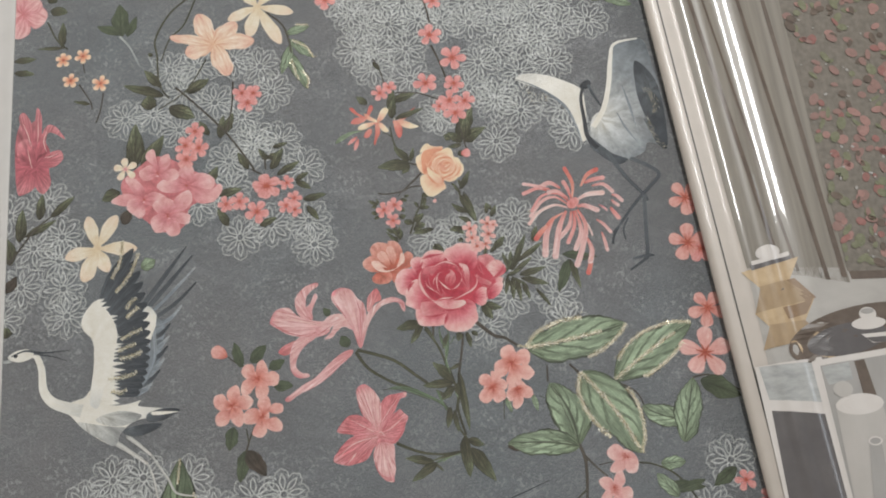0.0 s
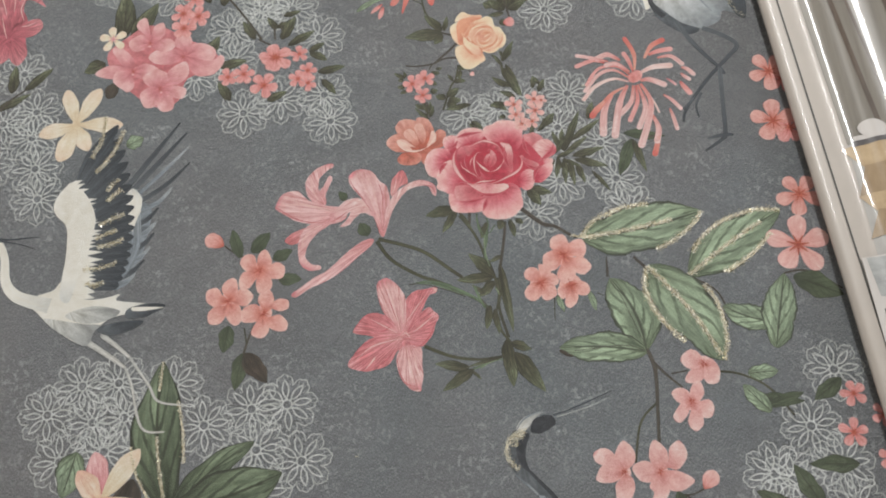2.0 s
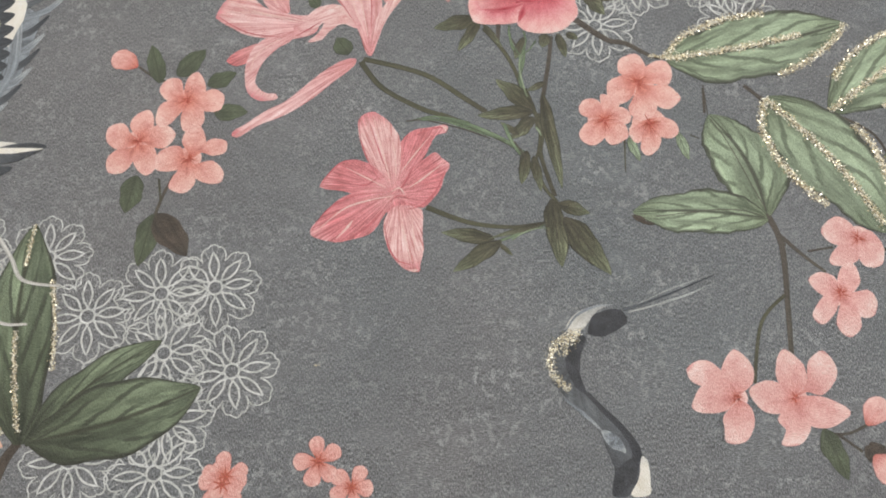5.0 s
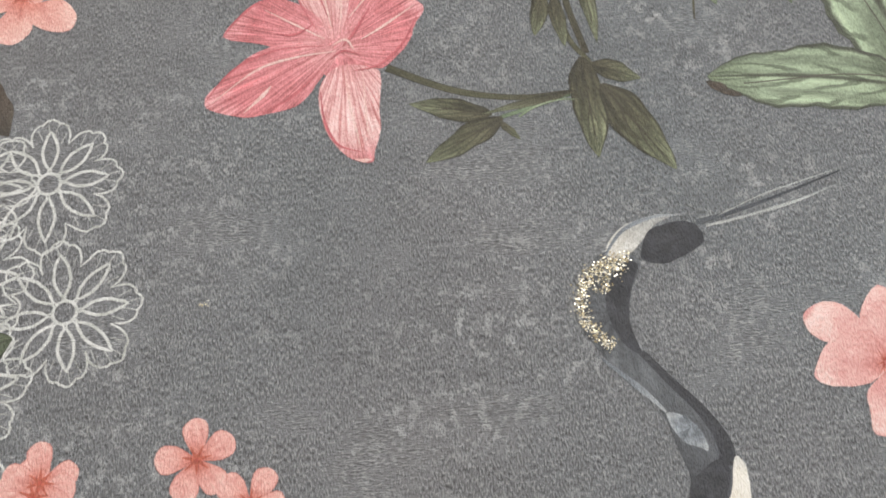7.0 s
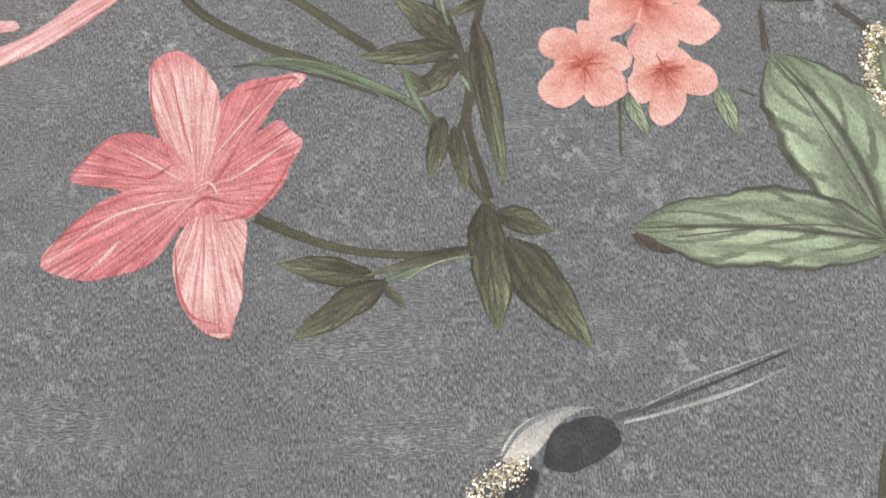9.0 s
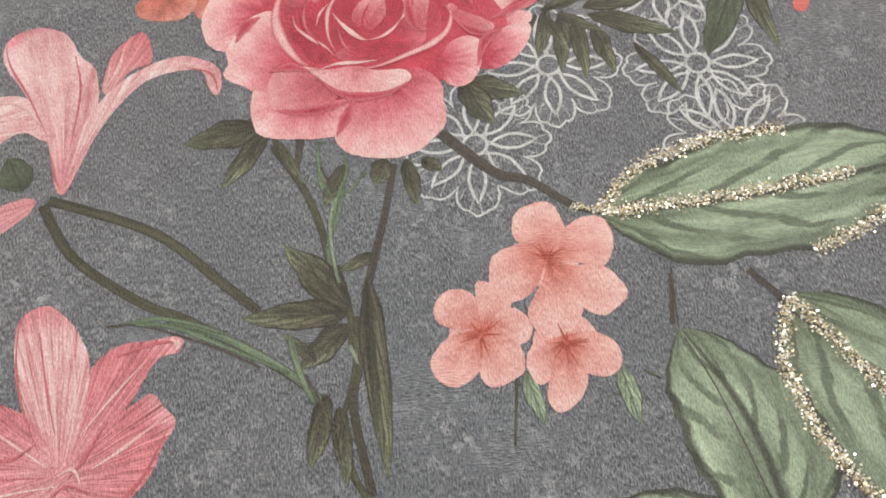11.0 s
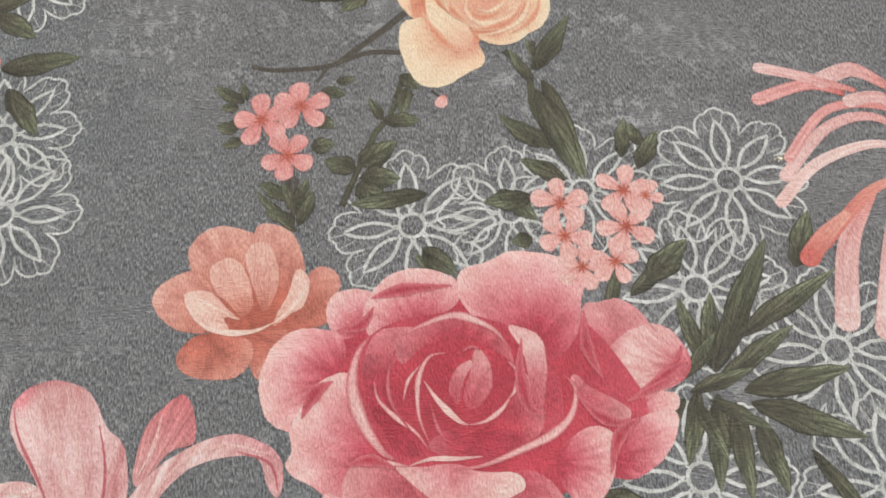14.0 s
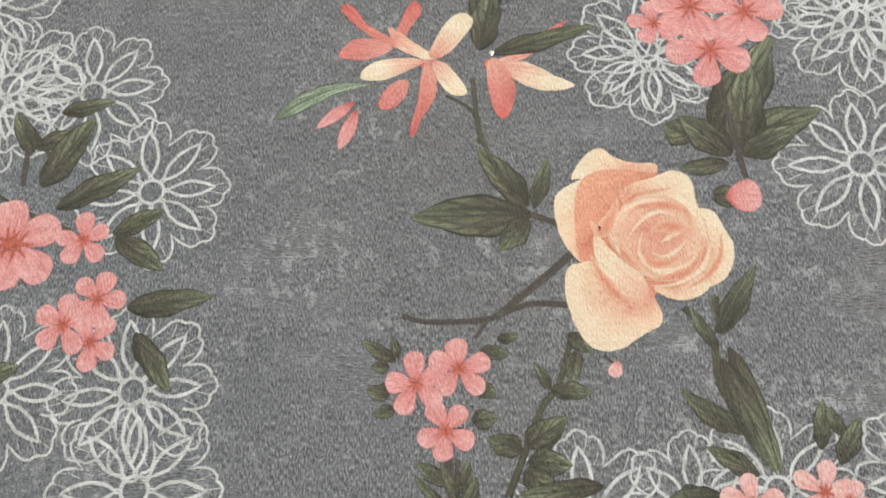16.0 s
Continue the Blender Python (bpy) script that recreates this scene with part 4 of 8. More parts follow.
on_page("petal_shade", [(ribbon_shape(line, 0.15, 0.15, w * 1.5), mat, k) for k, (mat, w, line) in enumerate((
    ("rose_shade", 1.8, ((32.8, -3.6), (37.5, -1.2), (41.6, 2.7), (43.0, 6.2))),
    ("rose_shade", 1.2, ((34.7, -2.2), (39.8, 1.0), (43.4, 3.2))),
    ("rose_shade", 1.8, ((-11.3, 16.2), (-5.7, 17.7), (3.4, 18.3))),
    ("rose_shade", 2.0, ((-17.6, 1.1), (-20.8, -1.1), (-22.8, -5.4))),
    ("rose_shade", 1.6, ((-17.3, 10.3), (-12.9, 11.2), (-10.7, 14.6))),
    ("rose_shade", 1.6, ((-13.9, -23.2), (-8.5, -24.1), (-2.3, -23.4), (2.9, -21.9))),
    ("rose_shade", 1.8, ((2.9, -21.3), (1.0, -26.5), (-0.8, -30.4))),
    ("rose_shade", 1.6, ((26.6, 12.9), (26.7, 6.1), (29.1, 0.5))),
    ("rose_shade", 1.4, ((24.1, -1.6), (27.1, -5.3), (30.6, -7.2), (33.3, -6.5))),
    ("rose_shade", 1.6, ((29.2, -15.6), (31.0, -9.5), (34.9, -6.3))),
    ("rose_shade", 1.6, ((-4.4, -16.3), (-0.7, -19.8), (3.9, -21.3), (10.1, -20.8), (15.0, -18.1))),
    ("rose_shade", 1.6, ((-15.0, -13.6), (-10.8, -12.7), (-6.5, -14.1))),
    ("rose_shade", 1.7, ((15.4, 8.1), (14.9, 2.0), (16.2, -4.2), (19.1, -5.4)))))], 33, rose, "deep pink shading between the petals", (32.8, -3.6))

# ---------- coral tulip bloom behind the rose ----------
tulip = on_page("tulip_bloom", [(fan_shape((-32.7, 13.8), ((-41.1, 19.5), (-34.4, 22.3), (-26.2, 19.8), (-23.7, 15.7), (-20.2, 11.7), (-25.7, 9.6), (-29.2, 2.4), (-35.7, 7.7), (-41.6, 11.9))), "tulip_deep", 0)], 9, PAGE, "coral printed tulip-like bloom with pale inner petals", (-32.7, 13.8))
for k, (mat, root, edge) in enumerate((
        ("tulip_wash_deep", (-28.0, 11.0), ((-23.9, 19.9), (-21.2, 22.6), (-18.5, 22.1), (-16.8, 19.1), (-18.6, 15.4), (-19.4, 11.6), (-25.7, 10.6), (-29.0, 12.0))),
        ("tulip_wash_deep", (-32.5, 10.6), ((-32.9, 9.8), (-26.3, 10.9), (-28.3, 6.0), (-30.5, 1.6), (-32.6, 4.4))),
        ("tulip_wash", (-35.1, 16.3), ((-45.5, 27.1), (-43.2, 30.3), (-39.7, 31.6), (-34.9, 30.4), (-31.5, 28.5), (-33.1, 23.6), (-36.0, 19.8), (-40.5, 18.6), (-43.5, 20.0), (-45.0, 23.7))),
        ("tulip_wash", (-28.5, 15.0), ((-33.3, 31.0), (-29.7, 31.5), (-26.1, 29.4), (-24.1, 24.9), (-23.6, 20.7), (-26.1, 18.5), (-29.4, 20.0), (-32.0, 24.8))),
        ("tulip_wash", (-36.0, 12.8), ((-44.0, 22.4), (-48.2, 21.3), (-51.0, 18.9), (-51.3, 16.3), (-49.3, 13.4), (-46.1, 11.2), (-41.5, 10.5), (-37.7, 12.2), (-39.3, 17.8))),
        ("tulip_wash_deep", (-40.4, 10.5), ((-40.4, 10.4), (-43.7, 9.4), (-45.7, 6.5), (-45.1, 4.0), (-42.0, 2.2), (-37.5, 1.8), (-34.2, 2.6), (-32.1, 5.6), (-32.8, 8.8), (-36.4, 10.0))),
        ("tulip_wash_pale", (-33.5, 12.3), ((-41.2, 22.8), (-38.1, 25.0), (-35.7, 23.9), (-33.5, 19.7), (-32.7, 15.7), (-34.4, 13.3), (-37.2, 16.0), (-40.1, 18.8))),
        ("tulip_wash_pale", (-30.1, 12.4), ((-34.2, 27.0), (-31.9, 28.0), (-30.0, 26.7), (-28.3, 21.9), (-28.8, 17.4), (-30.7, 14.3), (-32.9, 19.2), (-34.6, 23.7))),
        ("tulip_wash_light", (-34.7, 12.4), ((-45.5, 17.9), (-42.2, 18.7), (-39.8, 17.6), (-37.1, 14.7), (-34.7, 12.8), (-37.8, 13.3), (-36.8, 10.9), (-40.5, 11.3), (-43.7, 13.5))),
        ("tulip_wash_light", (-28.9, 11.5), ((-25.2, 22.1), (-23.1, 21.3), (-22.6, 18.6), (-23.6, 15.1), (-26.3, 13.3), (-28.7, 11.4), (-28.1, 14.1), (-26.5, 17.2))))):
    wash(tulip, mat, 10 + k // 2, root, edge)
on_page("petal_edge", [(ribbon_shape(line, 0.15, 0.15, w), mat, k) for k, (mat, w, line) in enumerate((
    ("tulip_rim", 1.2, ((-44.4, 14.9), (-41.1, 11.6), (-36.4, 10.4), (-31.9, 10.7), (-29.0, 12.0))),
    ("tulip_rim", 0.8, ((-29.0, 11.9), (-25.9, 14.4), (-23.6, 17.7), (-23.0, 20.9))),
    ("tulip_rim", 0.6, ((-45.0, 17.7), (-40.8, 15.9), (-35.5, 12.9)))))], 18, tulip, "pale rims of the inner petals", (-44.4, 14.9))

# ---------- peach rose ----------
peach = on_page("peach_rose", [(fan_shape((6.9, 81.7), ((-4.1, 92.1), (1.4, 95.9), (10.4, 95.0), (16.4, 92.8), (19.0, 86.4), (22.0, 81.4), (20.7, 75.4), (16.3, 71.9), (11.0, 72.6), (8.3, 69.7), (1.4, 71.0), (-4.0, 78.3))), "peach_heart", 0)], 11, PAGE, "peach and cream printed rose", (6.9, 81.7))
for k, (mat, root, edge) in enumerate((
        ("wash_peach", (7.5, 91.6), ((-5.0, 94.4), (-3.3, 97.8), (0.3, 100.5), (3.3, 98.4), (7.1, 97.3), (11.1, 97.0), (10.5, 94.3), (5.9, 93.7), (1.4, 94.2), (-4.2, 93.9))),
        ("wash_peach", (1.2, 81.3), ((-8.2, 90.3), (-4.2, 93.4), (0.3, 94.5), (4.3, 93.7), (3.9, 90.6), (2.3, 86.6), (0.1, 82.5), (-0.2, 77.0), (-3.4, 77.0), (-6.2, 80.1), (-8.0, 84.6))),
        ("wash_peach", (5.7, 73.3), ((-6.2, 75.9), (-4.0, 77.1), (-0.6, 77.0), (2.4, 72.1), (6.7, 70.6), (8.6, 71.8), (10.5, 67.3), (9.9, 65.0), (6.6, 63.2), (3.4, 61.0), (0.3, 60.4), (-2.9, 61.6), (-5.5, 66.4), (-6.8, 71.7))),
        ("wash_peach", (5.3, 86.1), ((4.8, 92.1), (10.4, 94.2), (13.7, 95.6), (17.0, 94.3), (17.9, 90.2), (18.0, 86.2), (14.6, 87.5), (11.4, 89.8), (7.5, 89.5), (5.0, 87.4))),
        ("wash_peach", (16.0, 78.5), ((17.9, 87.7), (21.2, 87.0), (22.8, 83.8), (24.2, 80.7), (23.8, 76.5), (21.7, 73.5), (18.4, 72.3), (15.8, 74.0), (17.5, 81.5), (16.8, 85.9))),
        ("wash_peach", (13.2, 74.1), ((9.4, 72.4), (13.1, 73.1), (17.4, 73.8), (19.5, 73.0), (17.6, 70.7), (14.1, 69.8), (11.0, 70.7))),
        ("wash_peach_mid", (10.1, 81.7), ((1.4, 83.1), (3.4, 86.8), (5.9, 89.6), (11.4, 90.8), (16.3, 88.0), (18.0, 82.7), (16.8, 76.6), (11.0, 74.1), (7.3, 74.8), (3.3, 78.4))),
        ("wash_peach_fold", (8.6, 69.1), ((-0.9, 83.4), (1.4, 80.2), (4.6, 76.9), (7.3, 74.8), (8.5, 71.1), (7.4, 69.2), (3.5, 69.8), (0.3, 74.3), (-1.2, 78.9))))):
    wash(peach, mat, 10 + k // 2, root, edge)
on_page("petal_edge", [(ribbon_shape(line, 0.15, 0.15, w), mat, k) for k, (mat, w, line) in enumerate((
    ("peach_light", 1.5, ((2.3, 82.5), (3.8, 86.6), (7.5, 89.0), (11.9, 89.4), (16.3, 87.1))),
    ("peach_light", 1.1, ((4.7, 81.2), (6.9, 84.5), (10.0, 86.9), (12.6, 86.8), (13.9, 85.9))),
    ("peach_light", 1.8, ((7.7, 83.0), (7.0, 79.0), (9.5, 75.8), (13.4, 75.5), (17.6, 78.4), (18.4, 84.0))),
    ("peach_light", 1.1, ((9.2, 79.0), (11.7, 78.2), (14.2, 79.7), (16.6, 82.5))),
    ("peach_light", 1.2, ((19.1, 85.8), (20.0, 80.8), (18.0, 75.7), (13.1, 72.9), (8.9, 72.6))),
    ("peach_light", 1.0, ((11.0, 80.9), (12.5, 81.9), (15.0, 83.0))),
    ("peach_light", 1.2, ((1.4, 83.1), (3.1, 80.0), (5.7, 77.1), (7.6, 74.9)))))], 20, peach, "cream rolled rims of the inner petals", (2.3, 82.5))
on_page("petal_shade", [(ribbon_shape(line, 0.15, 0.15, w * 1.5), mat, k) for k, (mat, w, line) in enumerate((
    ("peach_shade", 2.3, ((3.4, 90.0), (2.3, 86.2), (0.1, 83.1), (-1.9, 85.7))),
    ("peach_shade", 1.5, ((-2.1, 78.9), (0.1, 74.3), (3.5, 70.0), (7.2, 69.0))),
    ("peach_shade", 1.3, ((5.3, 86.1), (7.2, 88.0), (12.4, 88.4), (16.2, 86.8), (16.9, 82.7))),
    ("peach_shade", 2.1, ((9.3, 82.9), (11.3, 84.1), (14.5, 84.0), (16.1, 83.8))),
    ("peach_shade", 1.4, ((8.5, 81.1), (8.7, 77.4), (12.2, 77.0), (16.0, 79.7))),
    ("peach_shade", 1.4, ((7.8, 73.8), (12.1, 74.1), (16.4, 76.0), (19.0, 80.9))),
    ("peach_shade", 0.9, ((22.1, 82.6), (21.7, 78.4), (19.0, 74.4), (15.2, 72.1))),
    ("peach_shade", 1.0, ((3.9, 92.9), (4.7, 89.3), (7.5, 90.8), (13.6, 91.9))),
    ("peach_shade", 1.2, ((3.8, 81.2), (4.4, 78.4), (7.3, 75.6)))))], 19, peach, "salmon shading between the petals", (3.4, 90.0))

# ---------- lilies and azalea ----------
def curled(parent, pts, w0, wm, w1, mat, layer):
    tip, faces, uv = disc_shape(pts[-1], w1 / 2, n=12)
    on_page("petal", [(ribbon_shape(pts, w0, w1, wm, n=7), mat, 0), ((tip, faces, [(0.97, v) for u, v in uv]), mat, 0.4)], layer, parent, "", pts[0])


lily = on_page("lily", [(disc_shape((-80.3, -23.7), 4.0, 2.6), "lily_wash", 0)], 8, PAGE, "pale pink printed trumpet lily with curled petals", (-80.3, -23.7))
for k, (mat, root, edge) in enumerate((
        ("lily_deep", (-94.8, -30.0), ((-111.4, -36.9), (-107.8, -33.1), (-101.3, -30.6), (-96.9, -30.4), (-99.5, -34.9), (-103.4, -38.4), (-107.8, -39.5))),
        ("lily_wash", (-86.7, -20.2), ((-98.6, -2.4), (-94.3, 3.5), (-90.2, 6.3), (-83.5, 7.9), (-82.4, 5.6), (-86.8, 2.8), (-90.6, -1.5), (-91.3, -8.0), (-88.8, -6.3), (-85.2, 0.2), (-83.2, -1.8), (-85.4, -6.6), (-87.6, -11.6), (-87.5, -17.1), (-92.0, -17.3), (-97.4, -11.7))),
        ("lily_wash", (-71.1, -24.5), ((-115.9, -15.4), (-111.7, -8.4), (-103.7, -7.2), (-99.5, -11.3), (-95.9, -14.6), (-85.4, -18.5), (-77.0, -20.4), (-77.2, -27.2), (-85.6, -29.5), (-93.4, -28.9), (-103.8, -26.0), (-110.4, -21.6), (-114.8, -18.2))),
        ("lily_wash", (-80.3, -23.7), ((-83.7, -26.4), (-87.7, -30.8), (-92.2, -33.4), (-97.2, -38.6), (-99.8, -44.2), (-99.9, -48.5), (-96.4, -52.2), (-92.5, -53.1), (-92.3, -55.4), (-98.9, -55.4), (-103.0, -51.4), (-104.2, -45.3), (-103.7, -38.1), (-100.2, -31.0), (-93.4, -26.8))),
        ("lily_pale", (-88.2, -25.2), ((-85.5, -23.0), (-80.1, -18.9), (-76.1, -15.9), (-69.5, -15.2), (-64.3, -18.7), (-59.9, -25.7), (-62.1, -27.0), (-67.2, -24.5), (-72.0, -27.4), (-75.3, -31.0), (-80.5, -31.4), (-76.7, -27.9), (-74.2, -23.3), (-77.7, -26.0), (-81.7, -28.7), (-85.4, -28.7))))):
    wash(lily, mat, 9 + k, root, edge)
lily = on_page("lily", [(disc_shape((-57.0, -36.6), 1.6, 2.4), "lily_wash", 0)], 9, PAGE, "pale pink printed lily with a long recurved petal", (-57.0, -36.6))
for k, (mat, root, edge) in enumerate((
        ("lily_deep", (-51.3, -20.1), ((-51.2, -14.3), (-49.8, -6.4), (-46.3, -2.1), (-43.6, -0.7), (-41.6, -4.0), (-41.1, -9.0), (-45.5, -10.8), (-49.5, -16.3))),
        ("lily_wash", (-57.2, -39.5), ((-74.1, -1.9), (-71.0, 1.5), (-66.2, 2.4), (-60.4, 0.0), (-56.9, -5.8), (-53.1, -9.9), (-51.7, -17.6), (-52.6, -26.3), (-55.8, -38.7), (-58.4, -38.5), (-61.1, -28.6), (-64.4, -20.8), (-69.4, -12.8), (-73.4, -7.0))),
        ("lily_pale", (-57.2, -39.5), ((-57.2, -35.1), (-54.0, -23.2), (-49.7, -15.9), (-44.2, -11.2), (-37.3, -8.1), (-32.0, -8.2), (-26.7, -11.1), (-25.4, -15.2), (-26.1, -18.5), (-27.9, -16.8), (-29.9, -12.1), (-34.9, -11.7), (-41.7, -13.6), (-47.0, -19.2), (-51.3, -26.4), (-55.2, -36.4))))):
    wash(lily, mat, 10 + k, root, edge)
wash(PAGE, "lily_wash", 10, (-60.6, -41.0), ((-62.6, -40.5), (-67.8, -41.0), (-74.4, -44.8), (-81.0, -50.0), (-88.8, -56.5), (-96.5, -60.1), (-104.1, -65.1), (-107.9, -67.3), (-108.4, -69.4), (-105.4, -69.9), (-99.1, -66.0), (-88.9, -62.4), (-78.6, -56.2), (-70.7, -49.7), (-63.3, -43.9)))
on_page("petal_edge", [(ribbon_shape(line, 0.15, 0.15, w), mat, k) for k, (mat, w, line) in enumerate((
    ("azalea_deep", 0.6, ((-73.8, -2.3), (-71.9, -7.7), (-66.9, -15.8), (-62.0, -25.2))),
    ("azalea_light", 0.6, ((-69.5, 0.8), (-64.1, -11.4), (-59.0, -28.4))),
    ("azalea_light", 0.6, ((-64.9, 1.0), (-60.2, -13.3), (-57.6, -31.5))),
    ("azalea_deep", 0.6, ((-58.0, -5.8), (-55.8, -15.1), (-56.5, -30.1))),
    ("azalea_light", 0.7, ((-28.3, -11.3), (-36.1, -9.7), (-44.3, -13.6), (-52.1, -26.0))),
    ("azalea_deep", 0.6, ((-26.1, -17.6), (-27.8, -12.9), (-33.5, -10.8))),
    ("azalea_light", 0.6, ((-47.2, -4.2), (-48.1, -9.7), (-50.5, -15.0))),
    ("azalea_light", 0.6, ((-113.8, -15.0), (-101.2, -16.0), (-82.9, -22.6))),
    ("azalea_light", 0.6, ((-111.7, -10.0), (-98.5, -16.2), (-80.2, -22.2))),
    ("azalea_deep", 0.6, ((-115.4, -16.3), (-103.8, -24.8), (-90.8, -28.2))),
    ("azalea_light", 0.6, ((-94.3, 1.9), (-95.2, -5.8), (-91.9, -14.6))),
    ("azalea_light", 0.6, ((-102.4, -44.0), (-100.0, -35.4), (-90.8, -28.8))),
    ("azalea_deep", 0.6, ((-85.1, -28.4), (-80.3, -25.8), (-74.5, -22.1))),
    ("azalea_light", 0.6, ((-74.8, -16.6), (-68.3, -17.8), (-63.2, -23.0)))))], 18, lily, "fine deep and pale pink brush lines", (-73.8, -2.3))

azalea = on_page("azalea", [(fan_shape((-50.7, -96.3), ((-58.3, -85.8), (-51.3, -84.4), (-42.7, -85.2), (-37.8, -93.5), (-41.5, -102.8), (-50.0, -105.8), (-56.7, -101.5), (-60.1, -93.5))), "azalea_wash", 0)], 9, PAGE, "brushed rose pink printed azalea with six petals", (-50.7, -96.3))
for k, (mat, root, edge) in enumerate((
        ("azalea_wash", (-50.7, -98.6), ((-46.8, -76.8), (-42.3, -73.1), (-35.2, -72.2), (-30.3, -72.0), (-30.6, -74.9), (-34.5, -76.1), (-37.1, -80.7), (-40.1, -85.9), (-44.5, -90.6), (-48.9, -92.9), (-49.2, -83.6))),
        ("azalea_pale", (-50.7, -98.6), ((-62.0, -66.7), (-57.2, -64.0), (-52.8, -66.7), (-49.3, -71.4), (-47.3, -76.7), (-47.7, -86.7), (-50.1, -94.8), (-54.9, -93.0), (-59.1, -84.1), (-61.7, -75.4))),
        ("azalea_wash", (-49.0, -96.4), ((-53.2, -95.6), (-61.8, -97.6), (-67.8, -95.3), (-76.1, -93.0), (-73.9, -88.3), (-68.7, -83.8), (-63.5, -83.1), (-57.9, -85.8), (-53.7, -90.5))),
        ("azalea_wash", (-53.3, -98.3), ((-44.5, -89.6), (-37.4, -83.7), (-34.8, -82.8), (-32.8, -85.1), (-30.2, -88.3), (-32.6, -93.0), (-33.7, -96.8), (-37.2, -101.3), (-40.7, -104.0), (-44.9, -101.9), (-49.5, -97.9))),
        ("azalea_wash", (-48.1, -95.5), ((-50.4, -98.6), (-55.1, -107.3), (-58.5, -111.7), (-61.9, -113.2), (-66.9, -114.1), (-71.1, -114.5), (-78.7, -112.0), (-79.8, -108.9), (-77.1, -105.4), (-72.1, -100.1), (-66.9, -96.8), (-58.0, -95.2))),
        ("azalea_pale", (-49.0, -96.4), ((-49.9, -102.6), (-43.2, -103.4), (-40.6, -105.7), (-41.2, -114.0), (-41.0, -119.5), (-42.4, -124.8), (-43.1, -127.6), (-47.2, -126.7), (-51.2, -122.5), (-53.7, -116.6), (-54.4, -108.3))))):
    wash(azalea, mat, 10 + k, root, edge)
on_page("petal_edge", [(ribbon_shape(line, 0.15, 0.15, w), mat, k) for k, (mat, w, line) in enumerate((
    ("azalea_deep", 0.5, ((-62.0, -66.7), (-61.4, -75.4), (-59.0, -84.1), (-54.6, -93.2))),
    ("azalea_deep", 0.5, ((-57.8, -69.2), (-55.1, -80.1), (-52.3, -89.3))),
    ("azalea_light", 0.7, ((-56.7, -65.5), (-54.3, -78.1), (-51.5, -92.3))),
    ("azalea_light", 0.5, ((-51.9, -69.1), (-49.5, -80.6), (-49.4, -90.5))),
    ("azalea_deep", 0.7, ((-76.5, -93.0), (-73.6, -88.4), (-68.4, -83.7), (-62.6, -83.2))),
    ("azalea_light", 0.5, ((-67.0, -86.0), (-60.0, -90.6), (-53.2, -95.1))),
    ("azalea_deep", 0.7, ((-79.4, -109.3), (-73.8, -101.9), (-64.4, -97.4), (-53.2, -97.0))),
    ("azalea_light", 0.7, ((-78.4, -110.5), (-68.6, -102.4), (-60.1, -99.7), (-50.7, -98.6))),
    ("azalea_deep", 0.8, ((-66.9, -113.7), (-60.2, -109.7), (-54.2, -103.6))),
    ("azalea_light", 1.0, ((-71.1, -113.4), (-66.9, -109.1), (-65.2, -106.8))),
    ("azalea_deep", 0.7, ((-54.1, -108.9), (-53.2, -116.7), (-50.4, -122.7), (-45.5, -124.9))),
    ("azalea_light", 0.7, ((-48.6, -104.1), (-47.5, -113.5), (-45.5, -123.6))),
    ("azalea_light", 0.5, ((-44.6, -104.4), (-44.2, -113.8), (-43.7, -121.1))),
    ("azalea_light", 1.0, ((-46.8, -126.6), (-44.7, -127.1), (-43.1, -126.9))),
    ("azalea_light", 0.7, ((-32.4, -87.2), (-39.4, -92.4), (-44.7, -95.8))),
    ("azalea_deep", 0.8, ((-31.6, -89.2), (-35.4, -97.6), (-40.7, -102.9), (-46.6, -104.2))),
    ("azalea_deep", 0.7, ((-30.0, -72.9), (-35.3, -73.0), (-42.4, -75.2))),
    ("azalea_light", 0.5, ((-36.2, -75.7), (-42.6, -83.2), (-47.6, -89.7))),
    ("azalea_deep", 0.7, ((-55.7, -90.9), (-60.1, -93.5), (-64.4, -92.7))),
    ("azalea_deep", 0.8, ((-42.7, -87.2), (-46.3, -93.7), (-49.0, -97.4))),
    ("azalea_light", 0.7, ((-51.5, -97.1), (-48.4, -95.7), (-46.5, -98.6))),
    ("azalea_deep", 0.5, ((-51.9, -100.9), (-49.0, -98.7), (-44.8, -100.2))),
    ("azalea_light", 1.2, ((-32.4, -72.2), (-30.7, -73.4), (-31.1, -74.6)))))], 18, azalea, "brushed pale and deep pink strokes", (-62.0, -66.7))

